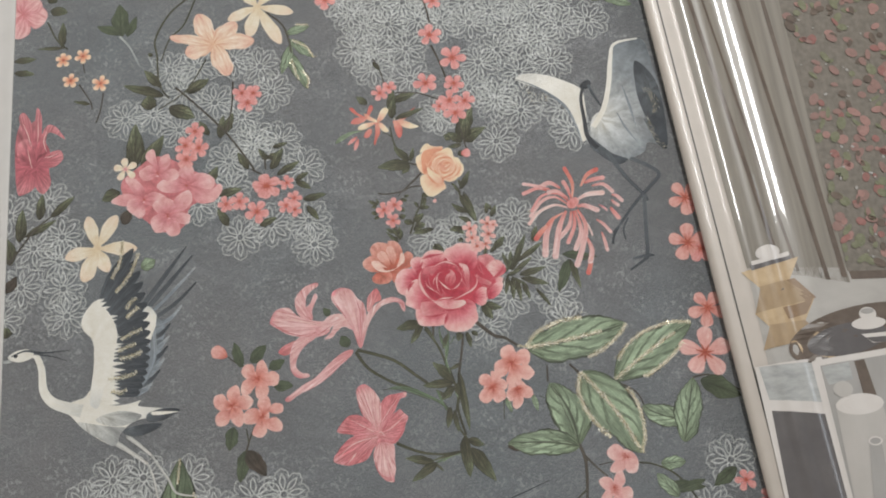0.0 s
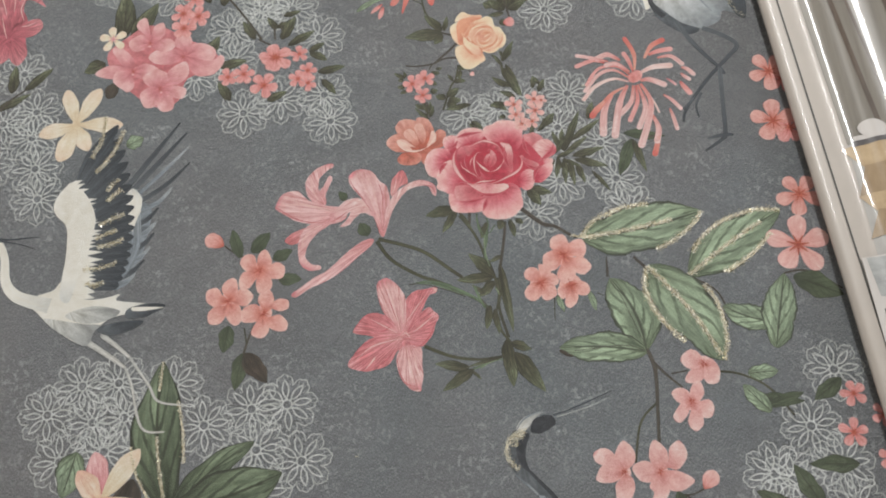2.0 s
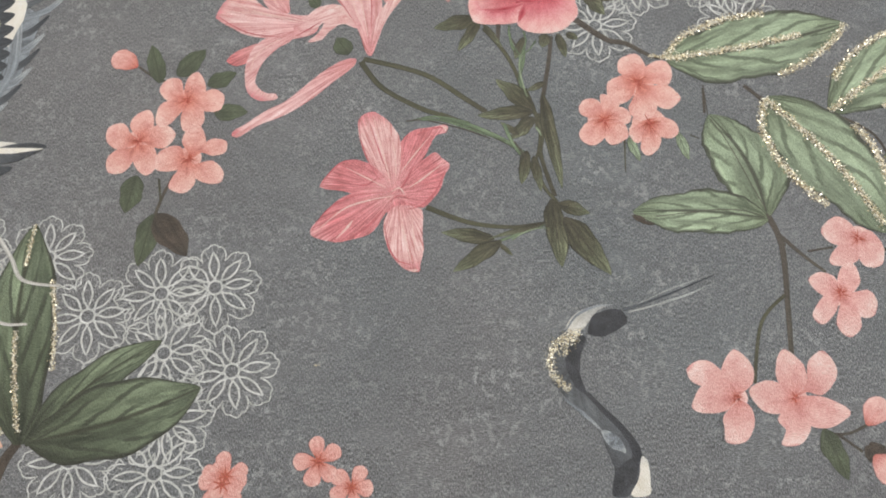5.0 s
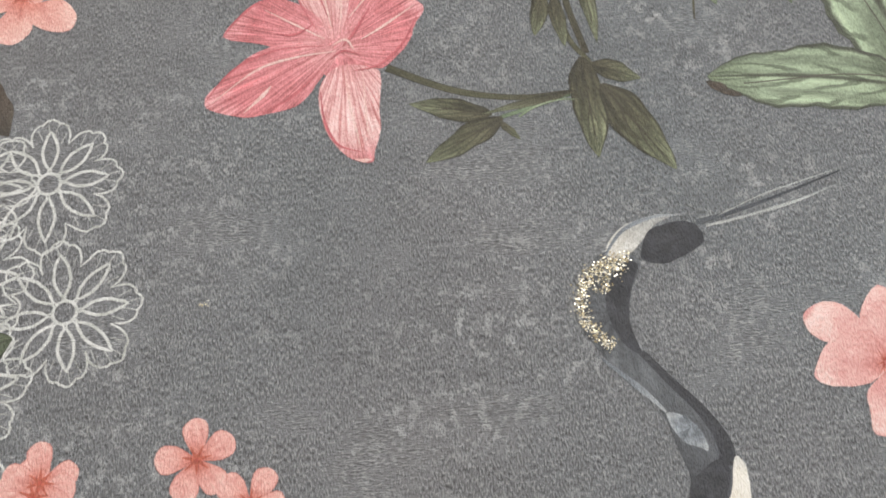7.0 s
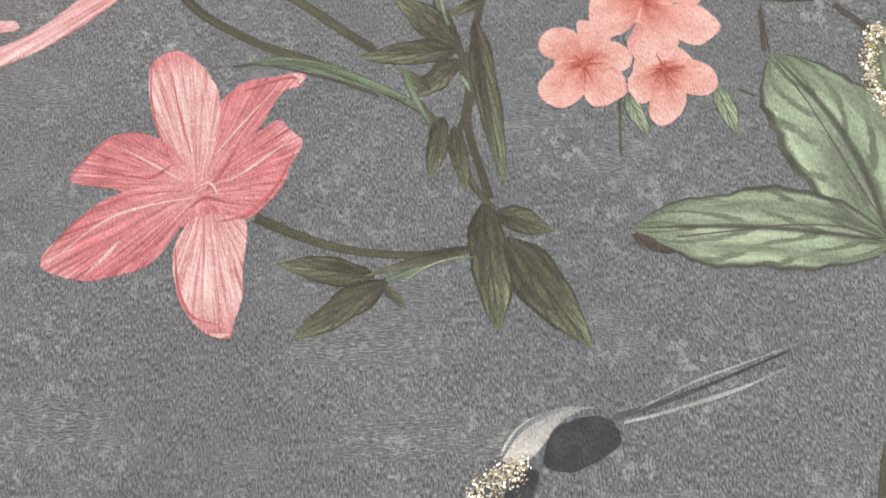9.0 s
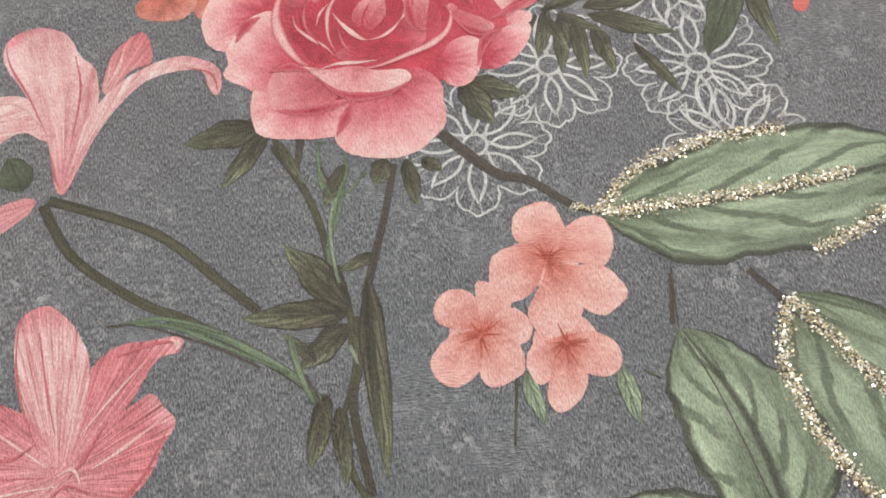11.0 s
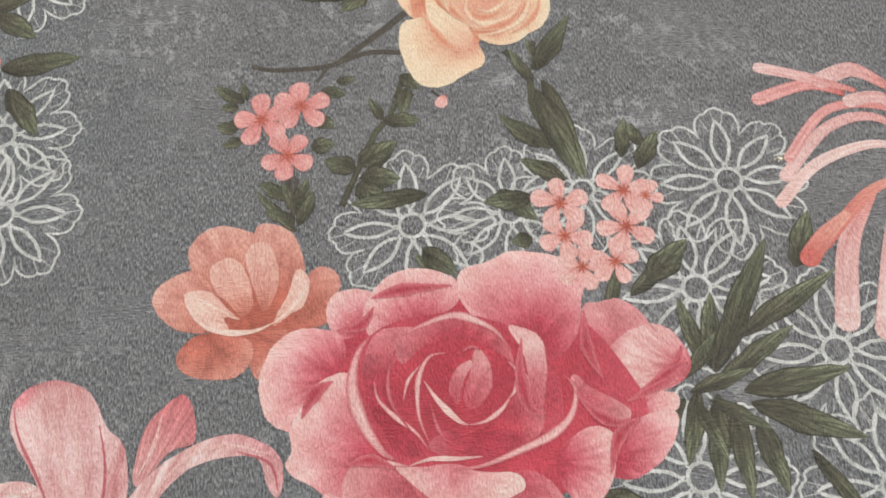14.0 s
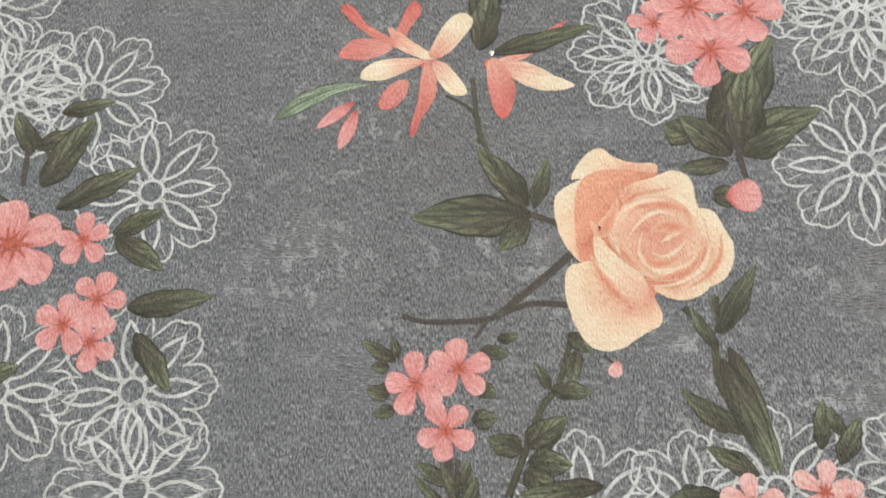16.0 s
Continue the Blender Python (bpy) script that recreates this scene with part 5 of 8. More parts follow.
# ---------- other large blooms ----------
bloom = on_page("lily", [(disc_shape((-277.5, 115.8), 4.0), "deep_wash", 0)], 6, PAGE, "deep rose printed lily with pointed petals", (-277.5, 115.8))
wash(bloom, "deep_wash", 6, (-277.5, 115.8), ((-290.8, 134.3), (-287.1, 149.8), (-281.7, 147.4), (-276.0, 151.0), (-270.6, 136.1), (-265.5, 124.0), (-266.3, 112.4), (-264.8, 99.8), (-271.0, 94.0), (-276.5, 100.3), (-283.3, 94.6), (-288.6, 98.5)))
for k, (mat, root, edge) in enumerate((
        ("deep_wash", (-277.5, 115.8), ((-287.6, 104.5), (-280.0, 109.8), (-275.7, 100.2), (-281.9, 95.2), (-288.2, 97.2))),
        ("deep_wash", (-277.5, 115.8), ((-274.6, 111.3), (-267.2, 108.3), (-265.2, 99.8), (-269.9, 93.4), (-275.7, 100.2))),
        ("deep_wash", (-277.5, 115.8), ((-276.9, 147.7), (-275.9, 161.1), (-272.4, 153.7), (-272.3, 138.5), (-275.3, 133.7))),
        ("deep_wash", (-277.5, 115.8), ((-288.9, 153.5), (-285.1, 158.3), (-279.2, 147.9), (-277.7, 136.6), (-282.7, 138.9))),
        ("deep_wash", (-277.5, 115.8), ((-271.6, 140.1), (-267.6, 146.6), (-261.8, 144.1), (-255.0, 133.9), (-262.7, 139.1), (-268.2, 139.3), (-269.9, 124.6), (-273.1, 127.9))),
        ("deep_wash", (-277.5, 115.8), ((-273.9, 116.6), (-266.3, 124.1), (-259.0, 125.8), (-256.1, 119.6), (-262.0, 113.5), (-271.5, 113.4))),
        ("deep_wash", (-277.5, 115.8), ((-289.6, 132.0), (-283.7, 137.7), (-277.7, 131.4), (-275.7, 116.8), (-280.2, 113.2), (-287.2, 118.6))))):
    wash(bloom, mat, 7 + k, root, edge)
on_page("petal_edge", [(ribbon_shape(line, 0.15, 0.15, w), mat, k) for k, (mat, w, line) in enumerate((
    ("azalea_light", 0.8, ((-285.6, 149.6), (-282.0, 140.5), (-279.2, 130.8))),
    ("azalea_light", 0.7, ((-275.1, 154.0), (-274.6, 140.9), (-274.8, 132.4))),
    ("azalea_light", 0.7, ((-269.7, 121.2), (-265.4, 121.5), (-260.3, 123.4))),
    ("azalea_light", 0.7, ((-282.0, 129.0), (-279.9, 120.3), (-278.1, 113.8))),
    ("azalea_light", 0.7, ((-268.2, 125.2), (-270.5, 134.0), (-268.0, 142.3)))))], 15, bloom, "pale brush strokes", (-285.6, 149.6))
bloom = on_page("cream_flower", [(disc_shape((-231.7, 49.1), 3.1), "cream_petal", 0)], 6, PAGE, "cream yellow printed star flower with six petals", (-231.7, 49.1))
for k, (tip, w) in enumerate((((-238.5, 73.1), 9.2), ((-218.1, 71.9), 10.0), ((-204.1, 46.0), 10.0), ((-223.9, 31.2), 9.2), ((-240.8, 25.9), 11.6), ((-253.8, 44.3), 10.0))):
    petal(bloom, (-231.7, 49.1), tip, w, "cream_petal", 7 + k, 0, 0.62, 0.6, 0.06, 10, 4)
bloom = on_page("cream_flower", [(disc_shape((-113.7, 225.2), 3.1), "cream_petal", 0)], 6, PAGE, "cream yellow printed star flower with six petals", (-113.7, 225.2))
for k, (tip, w) in enumerate((((-135.9, 216.4), 9.2), ((-121.1, 200.4), 10.8), ((-97.7, 191.9), 10.0), ((-87.2, 217.2), 8.5), ((-122.9, 238.0), 8.5), ((-100.3, 239.2), 8.5))):
    petal(bloom, (-113.7, 225.2), tip, w, "cream_petal", 7 + k, 0, 0.62, 0.6, 0.06, 10, 4)
bloom = on_page("apricot_azalea", [(disc_shape((-147.0, 199.3), 8.5), "apricot", 0)], 6, PAGE, "apricot printed azalea with ruffled petals", (-147.0, 199.3))
for k, (tip, w) in enumerate((((-158.8, 224.1), 13.9), ((-129.7, 213.8), 13.9), ((-117.0, 197.0), 13.1), ((-136.7, 170.6), 13.9), ((-167.9, 192.0), 15.4), ((-179.3, 207.5), 8.5))):
    petal(bloom, (-147.0, 197.9), tip, w, "apricot", 7 + k, 0, 0.55, 0.5, 0.1, 10, 4)
bloom = on_page("peony", [(disc_shape((-288.9, 238.1), 8.5), "soft_pink", 0)], 6, PAGE, "soft pink printed peony with round petals", (-288.9, 238.1))
for k, (tip, w) in enumerate((((-292.5, 219.4), 16.9), ((-271.0, 233.0), 17.7), ((-293.9, 263.2), 17.7), ((-276.5, 251.2), 15.4))):
    petal(bloom, (-288.1, 240.4), tip, w, "soft_pink", 7 + k, 0, 0.65, 0.42, 0.05, 10, 4)

chrys = on_page("chrysanthemum", [(fan_shape((94.4, 44.0), ((91.9, 45.9), (94.3, 47.9), (98.0, 48.7), (100.0, 46.1), (98.8, 42.7), (95.6, 40.7), (92.6, 41.1), (91.2, 43.2))), "coral", 0)], 9, PAGE, "pink printed spider chrysanthemum with long thin petals", (94.4, 44.0))
for k, (mat, w, line) in enumerate((
        ("chrys_pink", 2.6, ((91.7, 44.3), (83.9, 50.3), (74.8, 48.2), (65.7, 38.3))),
        ("coral", 2.2, ((92.7, 46.2), (85.9, 52.5), (75.3, 52.1), (66.9, 42.1))),
        ("cream_blush", 2.6, ((91.3, 41.6), (83.0, 44.5), (71.9, 40.7), (64.2, 33.0))),
        ("chrys_pink", 3.0, ((93.0, 48.1), (86.2, 54.4), (80.2, 54.0))),
        ("chrys_pink", 3.9, ((88.6, 56.2), (81.9, 61.0), (75.6, 58.9))),
        ("coral", 3.0, ((79.4, 55.6), (72.7, 58.0), (63.1, 55.1))),
        ("chrys_pink", 2.6, ((81.6, 56.2), (72.9, 59.6), (64.1, 62.2))),
        ("coral", 3.0, ((95.0, 47.9), (93.4, 55.6), (91.4, 60.6))),
        ("red_orange", 3.0, ((95.9, 49.0), (97.2, 59.6), (93.6, 70.5))),
        ("red_orange", 3.5, ((102.7, 56.1), (108.2, 63.9), (115.1, 67.2))),
        ("coral", 3.5, ((105.5, 58.2), (111.0, 60.0), (118.6, 60.7))),
        ("chrys_pink", 3.0, ((110.3, 55.6), (118.1, 55.9), (123.8, 50.1))),
        ("cream_blush", 3.9, ((99.0, 46.6), (106.5, 49.7), (116.7, 49.7))),
        ("chrys_pink", 3.9, ((98.2, 41.6), (103.5, 41.8), (111.2, 37.7))),
        ("chrys_pink", 3.0, ((123.0, 47.8), (126.3, 46.2), (129.1, 42.7))),
        ("chrys_pink", 2.6, ((122.0, 43.9), (123.7, 41.8), (126.1, 39.5))),
        ("soft_pink", 1.7, ((113.2, 41.4), (116.0, 39.1), (117.7, 37.0))),
        ("coral", 3.5, ((120.7, 38.6), (122.5, 34.9), (124.9, 30.7))),
        ("chrys_pink", 2.6, ((109.7, 30.9), (113.9, 27.3), (118.0, 21.1))),
        ("chrys_pink", 2.6, ((111.9, 21.8), (113.0, 15.9), (113.8, 8.6))),
        ("cream_blush", 1.3, ((100.4, 33.5), (103.6, 27.3), (105.5, 20.2))),
        ("chrys_pink", 3.9, ((101.5, 18.7), (103.5, 10.1), (101.4, 2.1))),
        ("red_orange", 3.5, ((102.5, 4.6), (101.1, -0.1), (98.8, -5.8))),
        ("chrys_pink", 4.3, ((97.9, 39.7), (101.9, 27.5), (98.4, 14.5), (92.3, 0.5))),
        ("chrys_pink", 3.5, ((96.1, 39.1), (98.1, 29.9), (97.9, 22.2), (92.8, 11.7))),
        ("coral", 3.0, ((95.0, 38.8), (94.4, 28.4), (88.4, 16.8))),
        ("chrys_pink", 3.5, ((93.6, 39.0), (91.0, 28.8), (83.6, 21.2))),
        ("chrys_pink", 6.0, ((90.2, 39.4), (83.9, 27.7), (78.5, 8.1))),
        ("chrys_pink", 6.5, ((80.8, 34.6), (74.7, 24.1), (72.0, 9.9))),
        ("red_orange", 2.6, ((87.9, 38.1), (79.6, 34.0), (70.6, 24.5))),
        ("red_orange", 3.9, ((75.7, 30.5), (70.9, 26.1), (67.5, 21.8))))):
    w = min(w, 4.6)
    curled(chrys, line, w * 0.35, w * 0.85, w * 0.95, mat, 10 + k // 3)

flame = on_page("columbine", [(disc_shape((-33.4, 120.6), 1.7), "red_orange", 0)], 8, PAGE, "orange and cream printed columbine", (-33.4, 120.6))
for k, (mat, root, edge) in enumerate((
        ("flame_coral", (-34.6, 121.0), ((-51.7, 122.4), (-48.2, 126.0), (-42.3, 125.3), (-40.8, 123.1), (-45.6, 121.1), (-49.1, 121.1))),
        ("flame_coral", (-34.6, 119.7), ((-43.0, 110.6), (-40.7, 115.3), (-37.1, 116.1), (-37.5, 112.4), (-40.3, 109.6))),
        ("flame_red", (-33.5, 121.6), ((-51.8, 133.7), (-49.5, 134.2), (-46.0, 129.6), (-40.9, 126.0), (-39.7, 123.6), (-44.7, 126.3), (-49.6, 130.5))),
        ("flame_red", (-34.6, 121.6), ((-40.0, 126.8), (-37.9, 133.2), (-36.1, 134.8), (-34.7, 132.4), (-36.9, 128.4), (-38.6, 125.4))),
        ("flame_red", (-33.8, 121.6), ((-33.6, 119.9), (-31.5, 117.6), (-31.4, 112.5), (-34.0, 107.5), (-35.7, 103.3), (-36.3, 105.5), (-35.0, 111.3), (-34.6, 116.4))),
        ("flame_cream", (-32.8, 120.0), ((-46.8, 116.7), (-45.0, 119.9), (-39.8, 121.2), (-33.8, 120.7), (-37.2, 118.3), (-41.9, 116.3))),
        ("flame_cream", (-34.0, 121.6), ((-32.4, 119.9), (-29.4, 119.8), (-25.1, 113.6), (-27.5, 112.4), (-30.4, 114.8))),
        ("flame_cream", (-40.0, 125.8), ((-41.5, 128.8), (-37.6, 126.0), (-32.7, 122.4), (-31.9, 120.8), (-35.2, 121.3), (-39.9, 124.1))),
        ("flame_cream", (-32.9, 120.5), ((-33.1, 122.1), (-29.6, 129.5), (-26.1, 131.7), (-24.1, 129.4), (-26.9, 124.6), (-30.3, 121.3))))):
    wash(flame, mat, 9 + k, root, edge)
flame = on_page("columbine", [(disc_shape((-20.5, 119.5), 1.3), "red_orange", 0)], 8, PAGE, "small orange printed columbine facing down", (-20.5, 119.5))
for k, (mat, root, edge) in enumerate((
        ("flame_coral", (-20.5, 119.7), ((-20.5, 120.0), (-16.9, 121.3), (-12.3, 124.5), (-7.1, 128.4), (-5.1, 129.2), (-9.8, 123.4), (-14.6, 120.2))),
        ("flame_cream", (-20.5, 119.5), ((-19.1, 119.6), (-13.5, 119.8), (-7.7, 116.6), (-3.8, 114.2), (-9.1, 113.1), (-14.6, 115.1))),
        ("flame_red", (-20.5, 119.7), ((-21.2, 119.9), (-18.4, 120.1), (-15.5, 114.7), (-16.1, 109.7), (-18.2, 107.0), (-20.3, 111.0))))):
    wash(flame, mat, 9 + k, root, edge)
for b, tip, w in (((-47.7, 111.5), (-55.1, 105.6), 2.8), ((-47.1, 109.6), (-50.3, 100.9), 3.1)):
    petal(PAGE, b, tip, w, "coral", 9, 0, 0.5, 0.7, name="bud", label="coral printed flower bud")
leaf((-40.7, 115.5), (-63.9, 107.8), 3.9, "leaf_green", 8, -2.5, 0.7)

# ---------- blossoms ----------
spray_blossom((26.1, -75.1), 3.2, "wash_salmon", "salmon pink printed blossom with five round petals", 13, (
    ((17.7, -69.4), (19.7, -66.4), (23.1, -66.2), (25.3, -68.1), (25.7, -71.8), (24.3, -73.8), (21.0, -73.6), (18.2, -72.0)),
    ((25.7, -65.4), (28.1, -65.1), (30.2, -67.2), (32.5, -68.0), (30.6, -71.6), (27.8, -73.4), (26.0, -72.2)),
    ((29.3, -71.5), (32.7, -70.5), (35.4, -73.7), (34.0, -77.2), (29.5, -76.5), (27.7, -74.6)),
    ((27.1, -76.7), (32.2, -76.8), (33.5, -81.9), (31.1, -84.1), (27.8, -85.1), (25.7, -83.3), (25.5, -78.4)),
    ((16.7, -79.8), (19.8, -75.6), (24.2, -74.5), (26.0, -77.2), (25.1, -81.9), (21.5, -84.6), (18.1, -83.4))))
spray_blossom((41.5, -77.8), 3.2, "wash_salmon", "salmon pink printed blossom half behind another one", 13, (
    ((34.4, -79.6), (36.5, -76.8), (39.8, -75.9), (40.9, -79.5), (39.3, -82.9), (36.3, -85.1), (34.3, -82.5)),
    ((42.5, -76.3), (46.8, -76.1), (50.4, -78.3), (51.1, -82.0), (48.6, -84.3), (44.9, -83.5), (42.4, -80.8)),
    ((38.4, -83.0), (40.5, -79.8), (43.1, -80.6), (44.7, -84.4), (42.9, -88.3), (39.5, -90.3), (37.4, -88.1))))
spray_blossom((39.6, -60.7), 3.2, "wash_salmon", "salmon pink printed blossom with five round petals", 14, (
    ((34.1, -56.3), (34.1, -51.4), (37.2, -49.2), (41.2, -49.2), (43.2, -53.5), (42.9, -57.6), (39.7, -59.5)),
    ((43.3, -55.1), (47.2, -52.6), (51.1, -53.3), (52.3, -58.1), (50.1, -62.6), (45.1, -61.7), (42.2, -58.9)),
    ((43.9, -62.6), (49.4, -62.8), (52.5, -65.8), (53.6, -69.0), (49.4, -72.5), (45.7, -71.1), (43.1, -67.8)),
    ((36.5, -68.5), (38.7, -64.5), (41.6, -63.4), (44.5, -67.4), (45.0, -71.4), (42.6, -75.1), (38.2, -76.2), (35.7, -73.4), (35.3, -70.7)),
    ((28.6, -62.7), (29.5, -59.6), (33.1, -57.8), (37.7, -57.5), (39.0, -60.9), (37.1, -66.1), (32.8, -68.9), (28.8, -67.4))))
spray_blossom((-125.9, -52.7), 2.6, "wash_salmon", "salmon pink printed blossom with five round petals", 13, (
    ((-136.0, -47.9), (-133.5, -43.2), (-128.4, -43.9), (-127.0, -51.2), (-131.5, -53.1)),
    ((-126.8, -49.5), (-125.8, -43.5), (-122.0, -41.2), (-119.1, -46.9), (-119.8, -52.9), (-124.4, -53.6)),
    ((-122.4, -52.4), (-116.8, -48.9), (-112.2, -51.8), (-113.2, -57.6), (-118.0, -58.1), (-122.6, -56.0)),
    ((-126.7, -55.7), (-120.6, -56.2), (-119.0, -61.1), (-121.5, -65.4), (-126.0, -65.6), (-127.6, -60.7)),
    ((-129.0, -53.0), (-127.9, -57.6), (-131.9, -62.3), (-135.7, -62.8), (-136.8, -58.3), (-134.6, -53.1))))
spray_blossom((-142.8, -68.4), 2.6, "wash_salmon", "salmon pink printed blossom with five round petals", 13, (
    ((-146.3, -62.0), (-144.6, -57.7), (-140.1, -55.8), (-137.8, -59.6), (-138.6, -65.1), (-143.1, -66.7)),
    ((-139.9, -64.2), (-134.4, -62.4), (-129.5, -66.7), (-133.0, -71.9), (-138.0, -70.9), (-141.3, -68.5)),
    ((-142.3, -70.1), (-137.2, -71.6), (-135.8, -79.0), (-139.4, -82.5), (-143.5, -78.4), (-144.4, -73.7)),
    ((-144.8, -71.0), (-144.1, -75.6), (-147.7, -80.5), (-152.9, -80.1), (-153.9, -74.9), (-150.5, -71.3)),
    ((-154.7, -66.6), (-154.1, -61.7), (-149.1, -60.7), (-145.7, -65.4), (-146.3, -70.3), (-151.3, -70.7))))
spray_blossom((-124.1, -77.2), 2.6, "wash_salmon", "salmon pink printed blossom with five round petals", 14, (
    ((-126.5, -70.2), (-124.8, -65.4), (-120.5, -64.3), (-118.2, -69.5), (-118.9, -74.4), (-124.1, -75.0)),
    ((-119.2, -72.4), (-115.4, -70.0), (-110.7, -71.5), (-110.9, -75.8), (-115.4, -76.8), (-119.7, -75.1)),
    ((-121.6, -79.9), (-115.4, -79.0), (-111.4, -83.6), (-112.6, -87.8), (-117.8, -87.4), (-122.1, -84.1)),
    ((-128.0, -82.3), (-122.8, -81.4), (-121.3, -86.9), (-125.2, -90.8), (-130.4, -88.5), (-129.7, -84.9)),
    ((-135.6, -75.0), (-132.2, -72.2), (-127.2, -72.3), (-125.6, -77.1), (-127.8, -81.3), (-134.0, -81.3), (-136.3, -79.0))))
spray_blossom((54.3, -177.9), 2.0, "wash_blush", "pale blush pink printed blossom with folded petals", 13, (
    ((51.7, -168.5), (56.4, -162.8), (61.0, -168.0), (60.1, -173.7), (55.9, -176.6), (52.4, -173.2)),
    ((41.0, -167.7), (45.1, -165.4), (49.5, -166.9), (53.5, -173.2), (46.0, -174.3), (41.6, -171.4)),
    ((41.9, -177.0), (45.0, -173.5), (51.9, -173.1), (54.6, -177.9), (50.5, -181.7), (43.7, -181.9), (40.8, -180.1)),
    ((50.0, -183.2), (55.6, -178.7), (58.3, -181.6), (58.2, -187.2), (54.6, -191.6), (49.4, -191.2), (49.5, -186.6))))
spray_blossom((72.6, -179.2), 2.0, "wash_blush", "pale blush pink printed blossom with folded petals", 13, (
    ((59.2, -176.0), (64.5, -173.4), (68.8, -174.8), (72.2, -179.2), (67.3, -183.6), (61.8, -182.1)),
    ((68.2, -172.0), (69.7, -166.3), (72.6, -164.0), (77.0, -169.2), (76.6, -175.0), (73.0, -178.4), (69.6, -175.8)),
    ((77.1, -175.0), (79.0, -168.2), (84.0, -165.3), (87.0, -171.1), (85.0, -175.6), (80.7, -178.9), (76.6, -177.5)),
    ((73.8, -180.5), (80.5, -179.6), (86.9, -183.2), (87.5, -186.0), (81.0, -189.1), (75.4, -187.6)),
    ((66.2, -185.6), (71.4, -179.8), (75.4, -184.0), (75.0, -189.6), (71.1, -193.5), (66.0, -193.1), (67.9, -189.0))))
spray_blossom((103.7, -127.6), 2.4, "wash_blush", "pale blush pink printed blossom with folded petals", 13, (
    ((92.8, -123.0), (98.1, -119.3), (102.4, -122.2), (103.2, -127.6), (97.4, -129.4), (93.5, -127.1)),
    ((93.5, -133.1), (97.4, -129.4), (102.3, -129.8), (102.0, -135.0), (97.1, -136.6), (93.4, -135.9)),
    ((102.2, -132.5), (107.8, -125.2), (111.0, -130.7), (109.2, -137.1), (104.1, -137.4))))
spray_blossom((94.0, -146.2), 2.4, "wash_blush", "pale blush pink printed blossom with folded petals", 13, (
    ((84.8, -141.1), (88.4, -138.7), (92.8, -140.3), (93.8, -145.0), (88.1, -146.3)),
    ((93.9, -141.8), (96.5, -137.1), (100.0, -136.6), (100.9, -142.4), (97.6, -146.0), (94.7, -145.1)),
    ((95.8, -146.9), (102.4, -145.9), (104.6, -149.9), (101.9, -154.8), (97.1, -153.2)),
    ((93.1, -149.8), (97.7, -151.4), (97.8, -157.8), (93.4, -160.8), (90.6, -156.3)),
    ((84.6, -150.9), (89.3, -146.1), (92.9, -148.3), (90.6, -152.7), (86.2, -156.0), (83.7, -153.4))))
for c, r, a, mat in (((172.1, 39.6), 12.3, 0.9, "salmon"), ((168.0, 7.4), 13.9, 1.5, "salmon"), ((172.7, -38.4), 13.1, 2.0, "salmon"), ((165.6, -67.6), 16.9, 1.5, "blush"),
                     ((175.6, -149.6), 7.0, 0.5, "coral"), ((188.0, -161.6), 6.4, 0.9, "coral"), ((171.0, -169.0), 7.7, 1.4, "coral"), ((185.8, -182.9), 6.4, 0.1, "coral"),
                     ((175.9, 2.5), 10.0, 0.2, "coral"), ((178.8, 33.9), 9.2, 1.2, "coral")):
    blossom(c, r, a, mat, layer=13, w=0.64)
for c, r, a in (((-108.2, -193.8), 8.2, 1.5), ((-77.7, -188.7), 7.9, 1.7), ((-67.4, -197.4), 7.3, 1.1), ((-107.1, -191.2), 7.5, 0.4)):
    blossom(c, r, a, "salmon", layer=12, w=0.7)
for c, r, a in (((-257.7, 197.7), 6.2, 0.3), ((-243.2, 199.2), 6.2, 0.9), ((-252.0, 180.3), 6.2, 1.4), ((-230.1, 175.4), 6.5, 0.1)):
    blossom(c, r, a, "peach", layer=12, w=0.65, label="small apricot printed blossom on a thin stem")
wash(PAGE, "wash_pink_deep", 11, (-183.2, 82.1), ((-214.8, 96.0), (-201.7, 106.9), (-191.9, 112.8), (-179.9, 109.7), (-167.1, 100.7), (-149.9, 89.6), (-148.6, 77.3), (-166.4, 72.9), (-171.4, 58.8), (-181.2, 54.8), (-191.1, 59.1), (-203.4, 70.8), (-211.9, 81.4)))
spray_blossom((-189.6, 100.1), 1.5, "wash_pink", "soft pink printed hydrangea-like blossom in a dense cluster", 12, (
    ((-196.4, 116.7), (-192.0, 117.9), (-190.1, 109.7), (-192.6, 106.2), (-197.4, 111.8)),
    ((-187.2, 111.4), (-181.7, 113.3), (-180.6, 106.5), (-184.9, 101.2), (-188.9, 103.3)),
    ((-201.9, 102.7), (-194.4, 106.4), (-190.0, 101.3), (-194.2, 95.6), (-200.0, 96.3)),
    ((-187.1, 101.0), (-178.0, 102.0), (-174.4, 96.6), (-179.8, 93.1), (-186.6, 95.6))))
spray_blossom((-199.3, 81.6), 1.5, "wash_pink", "soft pink printed hydrangea-like blossom in a dense cluster", 13, (
    ((-221.6, 82.1), (-213.8, 86.9), (-204.8, 85.0), (-200.7, 80.1), (-211.8, 77.8)),
    ((-212.0, 97.7), (-206.2, 97.9), (-199.5, 90.1), (-198.7, 82.7), (-205.2, 85.9)),
    ((-204.4, 69.3), (-210.6, 75.2), (-209.0, 81.9), (-200.4, 80.1), (-198.4, 71.8), (-201.9, 67.9)),
    ((-197.6, 83.8), (-191.5, 85.9), (-183.6, 80.2), (-191.4, 75.8), (-196.8, 77.2))))
